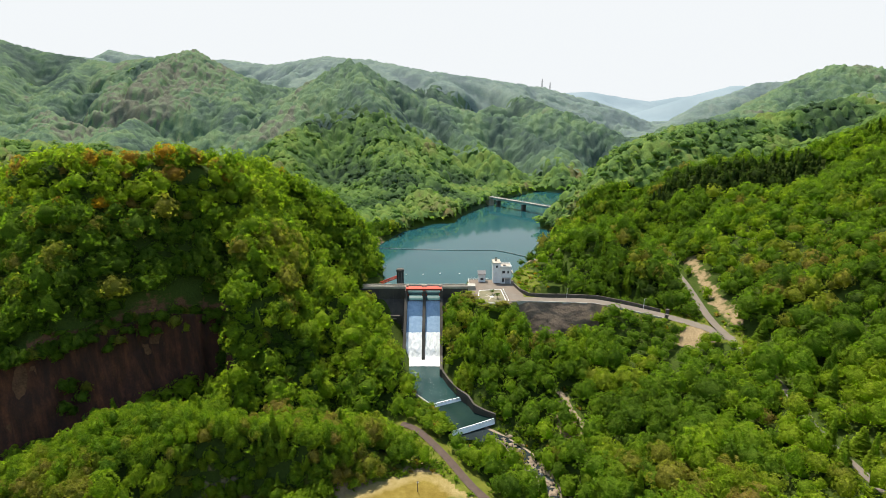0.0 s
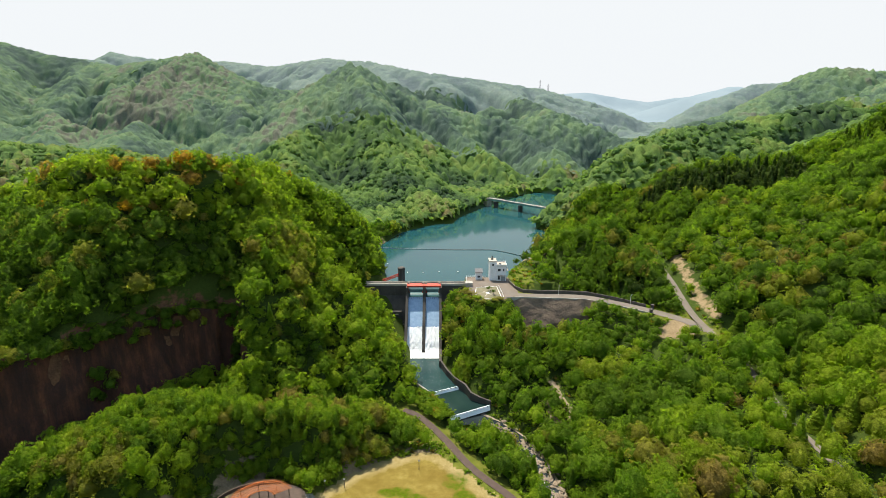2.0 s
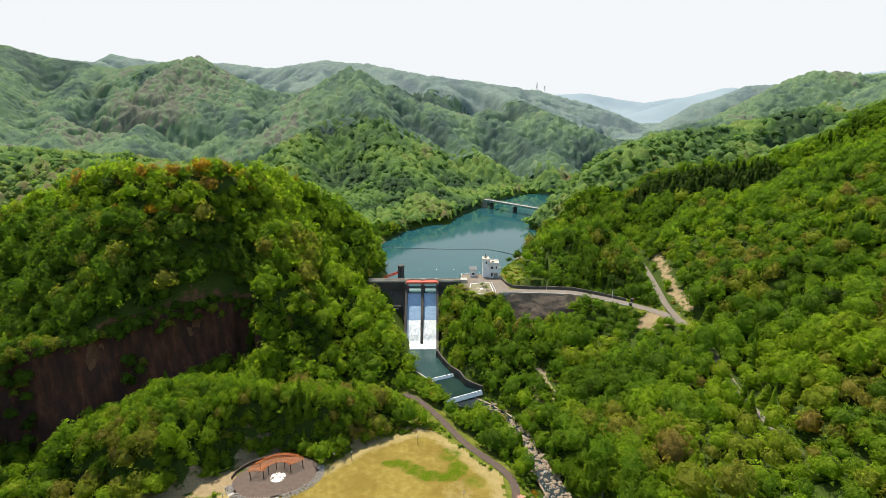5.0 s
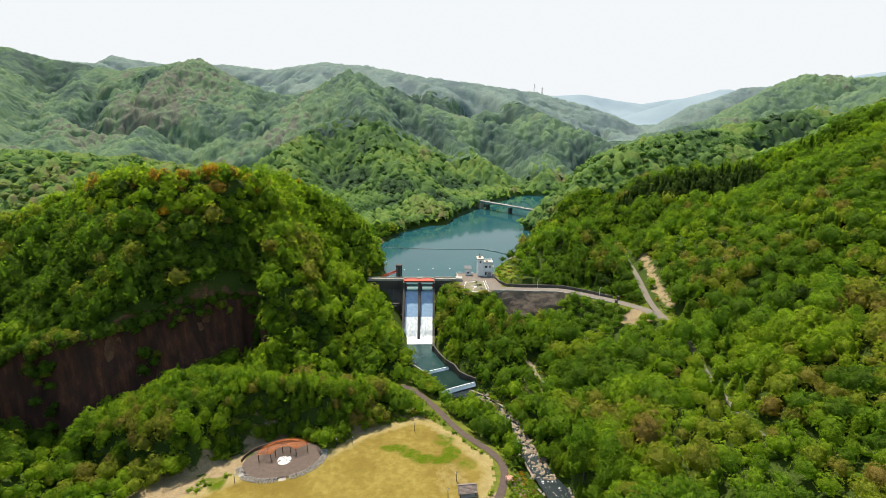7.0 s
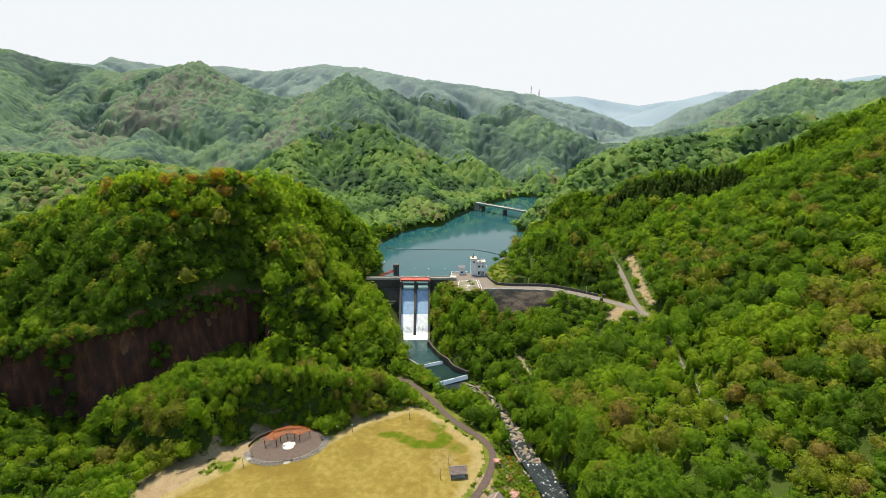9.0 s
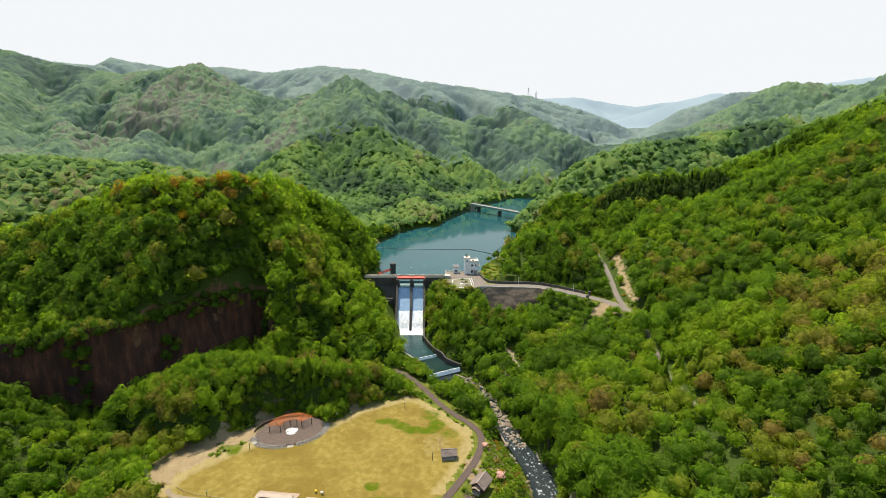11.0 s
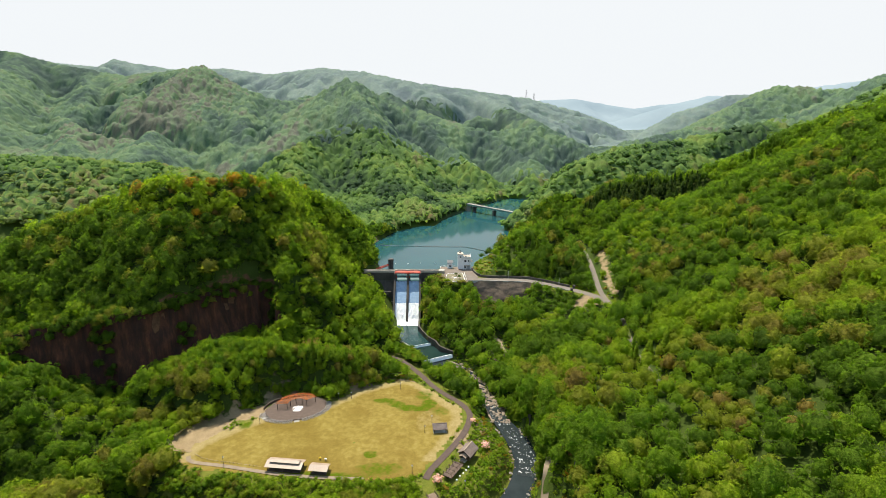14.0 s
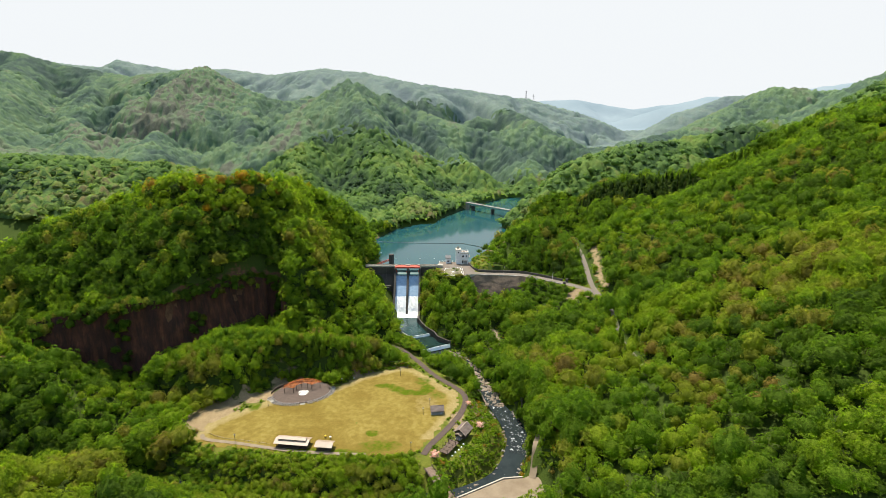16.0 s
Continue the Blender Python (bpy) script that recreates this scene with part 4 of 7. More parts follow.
for a, b in (((24.6, 247.5), (28.4, 258)), ((23.2, 253.4), (30.2, 252.2)), ((24.0, 256.6), (29.2, 249.2))):
    part("path_strip", bar((*a, 0.19), (*b, 0.19), 0.5, 0.08), BEIGE, lawn)
part("centre_stone", rod((26.6, 252.8, 0.16), (26.6, 252.8, 0.40), 1.1, 1.0, 14), WHITE_PAINT, lawn)


def railing(name, line, label, post_gap=3.0, mat=WHITE_PAINT, high=1.0, rails=(0.5, 1.0), r=0.07, category="railing"):
    ob = thing(name, 0, 0, 0, 0, label, category)
    line = [Vector(p) for p in line]
    for a, b in zip(line, line[1:]):
        n = max(1, int((b - a).length / post_gap))
        for i in range(n):
            p = a.lerp(b, i / n)
            part("post", box(p.x - r, p.x + r, p.y - r, p.y + r, p.z - 0.1, p.z + high), mat, ob)
        for h in rails:
            part("rail", bar(a + Vector((0, 0, h)), b + Vector((0, 0, h)), r * 1.6), mat, ob)
    return ob


railing("railing", [(15.5, 275, 3.84), (15.5, 284.5, 3.84), (28, 284.5, 3.84)], "white metal railing round the terrace edge")
railing("railing", [(19.6, 242.0, 3.84), (34, 242.0, 3.84), (35.0, 246.6, 3.84), (34.2, 265, 3.84)], "white guard rail beside the lawn bed")


def control_house():
    ob = thing("control_house", 35.2, 281, 3.8, 0, "white three-storey control house with a stair tower", "building")
    part("main_block", box(-1.2, 5.0, -4.2, 4.2, 0, 9.7, 0.05), WHITE_WALL, ob)
    part("stair_tower", box(-5.4, -1.204, -3.2, 3.6, 0, 12.4, 0.05), WHITE_WALL, ob)
    roof = part("roof_slab", box(-1.5, 5.4, -4.6, 4.6, 9.7, 10.0, 0.03), BEIGE, ob)
    part("tower_slab", box(-5.8, -0.9, -3.6, 4.0, 12.4, 12.7, 0.03), BEIGE, ob)
    for x0, x1, y0, y1 in ((-1.4, 5.3, -4.5, -4.3), (5.1, 5.3, -4.3, 4.3), (-1.4, 5.3, 4.3, 4.5)):
        part("roof_parapet", box(x0, x1, y0, y1, 10.0, 10.7), WHITE_WALL, ob)
    part("lantern", rod((-3.6, 0.4, 12.7), (-3.6, 0.4, 14.2), 0.8, 0.8, 12), BEIGE, ob)
    part("beacon", rod((-3.6, 0.4, 14.2), (-3.6, 0.4, 15.2), 0.45, 0.35, 12), BLACK, ob)
    for x, y in ((1.4, 1.0), (3.9, 2.5)):
        part("aerial", rod((x, y, 10.0), (x, y, 14.0), 0.06, 0.04, 6), STEEL, ob)
    part("roof_unit", box(0.5, 2.1, -1.5, 0.2, 10.0, 11.0, 0.05), BEIGE, ob)
    for x, z, w, h in ((0.6, 6.4, 1.5, 1.4), (3.3, 6.4, 0.7, 1.5), (-3.3, 9.6, 0.9, 1.2), (0.4, 1.0, 1.1, 2.2)):
        yf = -4.2 if x > -1.2 else -3.2
        win = part("window", box(x - w / 2 - 0.1, x + w / 2 + 0.1, yf - 0.08, yf - 0.004, z - 0.1, z + h + 0.1), STEEL, ob)
        part("pane", box(x - w / 2, x + w / 2, yf - 0.10, yf - 0.084, z, z + h), GLASS_DARK, win)
    door = part("garage_door", box(1.6, 4.4, -4.28, -4.204, 0, 3.0), surface("grey_shutter", (0.20, 0.21, 0.22), (0.34, 0.35, 0.36), 0.8), ob, "grey roller shutter")
    for k in range(5):
        part("shutter_slat", box(1.6, 4.4, -4.32, -4.284, 0.3 + 0.55 * k, 0.42 + 0.55 * k), STEEL, door)
    part("canopy", box(-0.4, 4.8, -5.4, -4.204, 3.5, 3.75, 0.03), BEIGE, ob)
    part("balcony", box(5.004, 6.6, -3.0, 3.0, 6.0, 6.3, 0.03), BEIGE, ob)
    for y in (-2.9, -1.0, 1.0, 2.9):
        part("balcony_post", box(6.4, 6.5, y - 0.05, y + 0.05, 6.3, 7.3), STEEL, ob)
    part("balcony_rail", box(6.38, 6.52, -2.95, 2.95, 7.3, 7.42), STEEL, ob)
    part("bracket", bar((-5.4, -3.0, 12.55), (-6.6, -3.0, 11.4), 0.2), BEIGE, ob)
    return ob


control_house()
gauge = thing("gauge_house", 23.3, 281.6, 3.8, 0, "small white hut with a slanting grey roof", "hut")
part("hut_body", box(-2.1, 2.1, -1.9, 1.9, 0, 4.6, 0.04), WHITE_WALL, gauge)
part("roof", prism([(-2.5, 4.7), (2.4, 5.9), (2.4, 6.15), (-2.5, 4.95)], -2.5, 2.5, "x"), SLATE, gauge, "slanting grey metal roof")
win = part("window", box(-0.9, 0.9, -1.98, -1.904, 1.3, 2.6), STEEL, gauge)
part("pane", box(-0.8, 0.8, -2.0, -1.984, 1.4, 2.5), GLASS_DARK, win)
cab = thing("valve_cabin", 16.6, 268.5, 3.8, 0, "pale concrete block at the end of the dam crest", "cabin")
part("body", box(-2.2, 1.8, -3.0, 1.5, -5, 2.0, 0.08), BEIGE, cab)
part("cap", box(-2.4, 2.0, -3.2, 1.7, 2.0, 2.3, 0.04), CONCRETE, cab)

# walls along the dam road
kw = [(41.5, 273, 3.8), (43.6, 262, 3.8), (47.5, 255.5, 3.7), (56, 254.2, 3.6), (67, 254.4, 3.4), (84, 253.2, 3.1), (98, 245, 2.6), (111, 234.5, 2.2)]
tagged(part("knoll_wall", wall_along(kw, 0.6, 2, 1.7), STONE_WALL), "dark stone retaining wall along the road", "retaining wall", kind="structure")
slope = sheet("slope_facing", np.linspace(38, 86, 60), np.linspace(0, 1, 26), lambda x, v: 3.5 - 14.5 * v, SHOTCRETE)
sx, sy, sz = places(slope)
sy2 = 245.2 - 0.05 * (sx - 60) - 8.0 * sy + 0.9 * fbm(sx / 5, sz / 4, 4, 19) - np.where(sx > 80, (sx - 80) * 0.4, 0)
slope.data.vertices.foreach_set("co", np.stack([sx, sy2, sz], 1).astype(np.float32).ravel())
slope.data.update()
tagged(slope, "stained brown sprayed-concrete slope under the road", "slope", kind="structure")
edge_line = [(36, 245.6, 3.7), (44, 246.0, 3.65), (60, 245.4, 3.45), (80, 244.4, 3.1), (93, 237.8, 2.65), (109, 226, 2.2)]
tagged(part("road_kerb", wall_along(edge_line, 0.4, 1.5, 0.5), CONCRETE), "low pale concrete kerb at the road edge", "kerb", kind="structure")
for x, y in ((113.5, 232.0), (110.0, 225.2)):
    post = thing("gate_post", x, y, 2.1, 40, "dark stone gate pillar beside the lane", "gate post", "gate posts at the lane")
    part("shaft", box(-0.8, 0.8, -0.6, 0.6, -0.4, 2.4, 0.08), STONE_WALL, post)
    part("cap", box(-0.95, 0.95, -0.75, 0.75, 2.4, 2.65, 0.05), STONE_WALL, post)


def street_lamp(x, y, z, turn, label="slender grey steel street lamp with a curved arm"):
    ob = thing("street_lamp", x, y, z, turn, label, "street lamp", "street lamps on the dam road")
    part("pole", rod((0, 0, -0.2), (0, 0, 5.0), 0.11, 0.08, 8), WHITE_PAINT, ob)
    part("arm", rod((0, 0, 5.0), (0.5, 0, 5.6), 0.08, 0.07, 8), WHITE_PAINT, ob)
    part("head", box(0.4, 1.5, -0.16, 0.16, 5.55, 5.75, 0.04), STEEL, ob)
    return ob


street_lamp(67.8, 253.2, 3.4, -90)
street_lamp(104.0, 238.5, 2.4, 20)

# ---- on and over the lake ----
bridge = thing("bridge", 0, 0, 0, 0, "long teal steel girder bridge on grey piers", "bridge")
b0, b1 = Vector((58.5, 604, 10.3)), Vector((152, 483, 9.6))
along_b = (b1 - b0).normalized()
side_b = Vector((along_b.y, -along_b.x, 0)).normalized()
part("deck", bar(b0, b1, 6.0, 0.5), CONCRETE, bridge, "pale concrete deck")
for s in (-2.0, 2.0):
    part("girder", bar(b0 + side_b * s + Vector((0, 0, -1.2)), b1 + side_b * s + Vector((0, 0, -1.2)), 0.5, 1.9), TEAL_STEEL, bridge)
for s in (-2.9, 2.9):
    part("kerb_beam", bar(b0 + side_b * s + Vector((0, 0, 0.4)), b1 + side_b * s + Vector((0, 0, 0.4)), 0.3, 0.35), BEIGE, bridge)
    part("handrail", bar(b0 + side_b * s + Vector((0, 0, 1.3)), b1 + side_b * s + Vector((0, 0, 1.3)), 0.12, 0.12), TEAL_STEEL, bridge)
    for i in range(39):
        p = b0.lerp(b1, i / 38) + side_b * s
        part("rail_post", box(p.x - 0.06, p.x + 0.06, p.y - 0.06, p.y + 0.06, p.z + 0.5, p.z + 1.3), TEAL_STEEL, bridge)
for t in (0.10, 0.37, 0.67):
    p = b0.lerp(b1, t)
    pier = part("pier", prism([tuple((p + along_b * a + side_b * b).xy) for a, b in ((-1.2, -2.6), (0, -3.2), (1.2, -2.6), (1.2, 2.6), (0, 3.2), (-1.2, 2.6))], -9, p.z - 2.2), DARK_CONCRETE, bridge, "stained grey concrete pier")
    part("pier_head", prism([tuple((p + along_b * a + side_b * b).xy) for a, b in ((-1.5, -3.4), (1.5, -3.4), (1.5, 3.4), (-1.5, 3.4))], p.z - 2.9, p.z - 2.15), CONCRETE, pier)
part("abutment", prism([tuple((b0 + along_b * a + side_b * b).xy) for a, b in ((-5, -3.6), (3, -3.6), (3, 3.6), (-5, 3.6))], -3, 9.9), BEIGE, bridge)

boom = thing("log_boom", 0, 0, 0, 0, "line of dark floats strung across the lake", "float line")
BOOM = [Vector(p) for p in ((-60, 381, 0), (-29, 375.5, 0), (7, 372.5, 0), (41, 372, 0), (52, 363, 0), (66, 348, 0))]
total = 0
for a, b in zip(BOOM, BOOM[1:]):
    n = int((b - a).length / 2.0)
    part("cable", bar(a + Vector((0, 0, 0.1)), b + Vector((0, 0, 0.1)), 0.08), BLACK, boom)
    for i in range(n):
        p, q = a.lerp(b, (i + 0.15) / n), a.lerp(b, (i + 0.75) / n)
        part("float", rod(p + Vector((0, 0, 0.15)), q + Vector((0, 0, 0.15)), 0.42, 0.42, 8), BLACK, boom)
for x, y in ((-24, 307), (-13, 307), (-2, 309), (11, 309), (-40, 330)):
    buoy = thing("buoy", x, y, 0, 0, "small white buoy floating on the lake", "buoy", "buoys near the dam")
    part("ball", globe(0, 0, 0.1, 0.5), WHITE_PAINT, buoy, smooth=True)
    part("collar", rod((0, 0, 0.0), (0, 0, 0.2), 0.55, 0.55, 12), BLACK, buoy)

for x, y, z, h in ((405, 2100, 232, 34), (440, 2110, 229, 28)):
    z = float(land(np.array([x]), np.array([y]))[0])
    mast = thing("pylon", x, y, z, 0, "thin steel lattice pylon on the far ridge", "pylon", "pylons on the ridge")
    for i, j in ((-1, -1), (1, -1), (1, 1), (-1, 1)):
        part("leg", bar((i * 3.2, j * 3.2, -2), (i * 0.6, j * 0.6, h + 8), 0.5), STEEL, mast)
    for zz, w in ((h - 2, 6), (h + 4, 4.5)):
        part("cross_arm", bar((-w, 0, zz), (w, 0, zz), 0.5), STEEL, mast)

# ---- the pool, the weirs and the stream ----
def flat_water(name, poly, z, mat, label, gap=0.8):
    xs, ys = [p[0] for p in poly], [p[1] for p in poly]
    ob = sheet(name, np.arange(min(xs) - 1, max(xs) + 1, gap), np.arange(min(ys) - 1, max(ys) + 1, gap), lambda x, y: z + 0.05 * fbm(x / 1.5, y / 1.5, 3, 12), mat,
               lambda x, y: edge_distance(x, y, poly) < gap * 0.6)
    return tagged(ob, label, "water", kind="structure")


flat_water("pool", [(-20.6, 243), (-1.5, 243), (-1.5, 226), (3, 216), (8.4, 206), (-5.3, 199.8), (-13, 208), (-18.5, 220)], -29.2, POOL, "green churning pool below the spillway")
flat_water("pool", [(-5.4, 200.0), (8.4, 206.3), (15.5, 197), (22.5, 191), (3.6, 181.4), (-7, 188)], -30.5, LOWER_POOL, "dark calm pool between the two weirs")


def weir(a, b, z0, z1, foot, label):
    ob = thing("weir", 0, 0, 0, 0, label, "weir", "weirs below the dam")
    a, b = Vector(a), Vector(b)
    d = (b - a).normalized()
    n = Vector((d.y, -d.x)) * foot
    part("sill", prism([tuple(a - n * 0.25), tuple(b - n * 0.25), tuple(b + n * 0.2), tuple(a + n * 0.2)], z1 - 3, z0 - 0.12), DARK_CONCRETE, ob)
    v, f, m = [], [], 60
    for i in range(m + 1):
        p = a.lerp(b, i / m)
        for k, (u, h) in enumerate(((-0.2, 0.06), (0.1, 0.02), (0.35, -0.30), (0.62, -0.74), (0.95, -1.04))):
            q = p + n * u
            v.append((q.x, q.y, z0 + (h if h > 0 else h * (z0 - z1)) + 0.14 * noise.noise(Vector((i * 0.9, k * 1.7, 0)))))
    for i in range(m):
        for k in range(4):
            f.append((i * 5 + k, i * 5 + k + 1, i * 5 + k + 6, i * 5 + k + 5))
    w = mesh_object("overflow", v, f, FOAM, True)
    w.parent = ob
    tagged(w, "white curtain of falling water")
    return ob


weir((-5.4, 199.8), (8.4, 206.2), -29.15, -30.5, 1.0, "low concrete weir with white overflowing water")
weir((3.6, 181.2), (22.5, 190.8), -30.45, -32.6, 1.0, "long slanting weir with white overflowing water")
low, _ = ribbon("stream", [(3, 182, -32.9), (14, 184, -33.2), (20, 181, -33.7), (26, 178, -34.3)], 4.6, STREAM, 0.02)
tagged(low, "shallow dark water below the weir", "stream", kind="structure")
rw = [(-1.0, 228, -25.5), (2.6, 217, -25.5), (6.5, 208.5, -25.6), (11.5, 202.2, -25.8), (14.0, 195.8, -26.6), (18.5, 193.0, -27.6), (23.2, 191.4, -28.6)]
tagged(part("pool_wall", wall_along(rw, 0.9, 8, 0), DARK_CONCRETE), "dark wet concrete wall beside the pool", "wall", kind="structure")
lw = [(-21, 242, -27.8), (-19.4, 222, -28.0), (-13.4, 208.2, -28.2), (-6.4, 200.2, -28.6), (-7.5, 190, -29.6)]
tagged(part("pool_wall", wall_along(lw, 0.7, 6, 0), CONCRETE), "low grey concrete bank wall along the pool", "wall", kind="structure")

rock_rng = np.random.default_rng(21)
ROCK_MESHES = []
for i in range(8):
    bm = boulder(rock_rng, 1.0)
    me = bpy.data.meshes.new("rock")
    bm.to_mesh(me)
    bm.free()
    me.materials.append(TAN_ROCK if i < 5 else GREY_ROCK)
    ROCK_MESHES.append(me)


def rock(x, y, z, size, kind, label, group):
    ob = new("rock", ROCK_MESHES[kind])
    ob.matrix_world = pose(x, y, z, rock_rng.uniform(-15, 15), rock_rng.uniform(-15, 15), rock_rng.uniform(0, 360)) @ Matrix.Diagonal((size, size, size * 0.8, 1))
    return tagged(ob, label, "rock", group)


for i in range(230):
    y = rock_rng.uniform(120, 180)
    cx = np.interp(y, [124, 143, 165, 180], [46, 41, 36, 25])
    x = cx + rock_rng.normal(1.2, 2.9)
    if y > 170:
        x += rock_rng.uniform(-6, 4)
    z = float(np.interp(y, [124, 143, 165, 180], [-36, -35.4, -34.8, -34.2]))
    rock(x, y, z - 0.05, rock_rng.uniform(0.45, 1.5), rock_rng.integers(0, 5), "pale tan boulder in the stream bed", "boulders in the stream")
for i in range(70):
    y = rock_rng.uniform(50, 122)
    side = -1 if rock_rng.random() < 0.6 else 1
    d, z = along(np.array([0.0]), np.array([y]), RIVER)
    cx = np.interp(y, [50, 55, 66, 87, 104, 124], [12, 30, 45, 54, 53, 46])
    rock(cx + side * rock_rng.uniform(4.8, 6.6), y, float(np.interp(y, [50, 66, 87, 104, 124], [-38.6, -37.8, -37.1, -36.6, -36])) + 0.1, rock_rng.uniform(0.35, 0.9), rock_rng.integers(3, 8),
         "grey boulder at the water's edge", "boulders on the stream bank")
for i in range(40):
    rock(rock_rng.normal(24, 3.5), rock_rng.normal(176, 4), -33.9, rock_rng.uniform(0.5, 1.4), rock_rng.integers(0, 5), "pale tan boulder below the weir", "boulders below the weir")

rust = bpy.data.meshes.new("rock")
bm = boulder(rock_rng, 1.0)
bm.to_mesh(rust)
bm.free()
rust.materials.append(RUST_ROCK)
ROCK_MESHES.append(rust)
for i in range(16):
    t = rock_rng.random()
    rock(-18.4 + 6.0 * t + rock_rng.normal(0, 0.4) - 1.0, 221 - 13.5 * t + rock_rng.normal(0, 0.4), -27.6, rock_rng.uniform(0.5, 0.9), len(ROCK_MESHES) - 1, "rust-brown boulder on the pool bank", "boulders by the pool")

# ---- the park ----
PZ = -32.0


def gable_roof(name, l, w, z, rise, over, thick, mat, ob, label=""):
    """A ridge along x; two slopes as slabs."""
    roof = None
    for s in (-1, 1):
        prof = [(0, z + rise), (s * (w / 2 + over), z - over * rise / (w / 2)), (s * (w / 2 + over), z - over * rise / (w / 2) + thick), (0, z + rise + thick)]
        roof = part(name, prism(prof, -l / 2 - over, l / 2 + over, "x"), mat, ob, label)
    return roof


def courses(l, w, z, rise, over, thick, mat, ob, n=7):
    """Raised laps across both slopes."""
    for s in (-1, 1):
        for i in range(1, n):
            t = i / n
            y, zz = s * t * (w / 2 + over), z + rise + thick - t * (rise + over * rise / (w / 2))
            part("roof_lap", box(-l / 2 - over, l / 2 + over, y - 0.05, y + 0.05, zz + 0.002, zz + 0.05), mat, ob)


hut = thing("open_shelter", 13.4, 107.6, PZ, 6, "small open picnic shelter with a brown shingle roof", "shelter")
for x in (-2.9, 2.9):
    for y in (-1.9, 1.9):
        part("post", box(x - 0.13, x + 0.13, y - 0.13, y + 0.13, -0.2, 2.6), BROWN_WOOD, hut)
part("back_panel", box(-2.75, 2.75, 1.84, 1.96, 0.3, 1.6), BROWN_WOOD, hut)
part("bench", box(-2.4, 2.4, 1.1, 1.6, 0.42, 0.5), BROWN_WOOD, hut)
part("floor", box(-3.3, 3.3, -2.3, 2.3, -0.1, 0.2), CONCRETE, hut)
gable_roof("roof_slope", 6.0, 4.2, 2.6, 1.35, 0.7, 0.16, ROOF_BROWN, hut)
courses(6.0, 4.2, 2.6, 1.35, 0.7, 0.16, ROOF_BROWN, hut)
part("ridge_cap", box(-3.75, 3.75, -0.16, 0.16, 4.08, 4.2), ROOF_BROWN, hut)

cabin = thing("cabin", 26.4, 88.3, PZ, 58, "dark wooden toilet cabin with a brown gabled roof and porch", "cabin")
part("cabin_body", box(-3.4, 3.4, -2.7, 2.7, -0.2, 2.8, 0.03), BROWN_WOOD, cabin)
part("gable", prism([(-2.7, 2.8), (2.7, 2.8), (0, 4.7)], -3.35, 3.35, "x"), BROWN_WOOD, cabin)
gable_roof("roof_slope", 6.8, 5.4, 2.8, 1.9, 0.8, 0.18, ROOF_BROWN, cabin)
courses(6.8, 5.4, 2.8, 1.9, 0.8, 0.18, ROOF_BROWN, cabin, 9)
part("ridge_cap", box(-4.3, 4.3, -0.18, 0.18, 4.86, 5.0), ROOF_BEIGE, cabin)
for y in (-1.3, 1.3):
    part("porch_post", box(-5.1, -4.9, y - 0.1, y + 0.1, -0.1, 2.2), BROWN_WOOD, cabin)
for s in (-1, 1):
    part("porch_roof", prism([(0, 3.0), (s * 1.8, 2.1), (s * 1.8, 2.22), (0, 3.12)], -5.4, -3.3, "x"), ROOF_BEIGE, cabin)
for y0, y1 in ((-0.9, -0.1), (0.1, 0.9)):
    part("door", box(-3.46, -3.404, y0, y1, 0, 2.0), STEEL, cabin)
for x in (-1.6, 1.6):
    win = part("window", box(x - 0.7, x + 0.7, -2.78, -2.704, 1.5, 2.3), WHITE_PAINT, cabin)
    part("pane", box(x - 0.6, x + 0.6, -2.8, -2.784, 1.6, 2.2), GLASS_DARK, win)
part("step", box(-5.6, -3.404, -1.5, 1.5, -0.15, 0.12), CONCRETE, cabin)


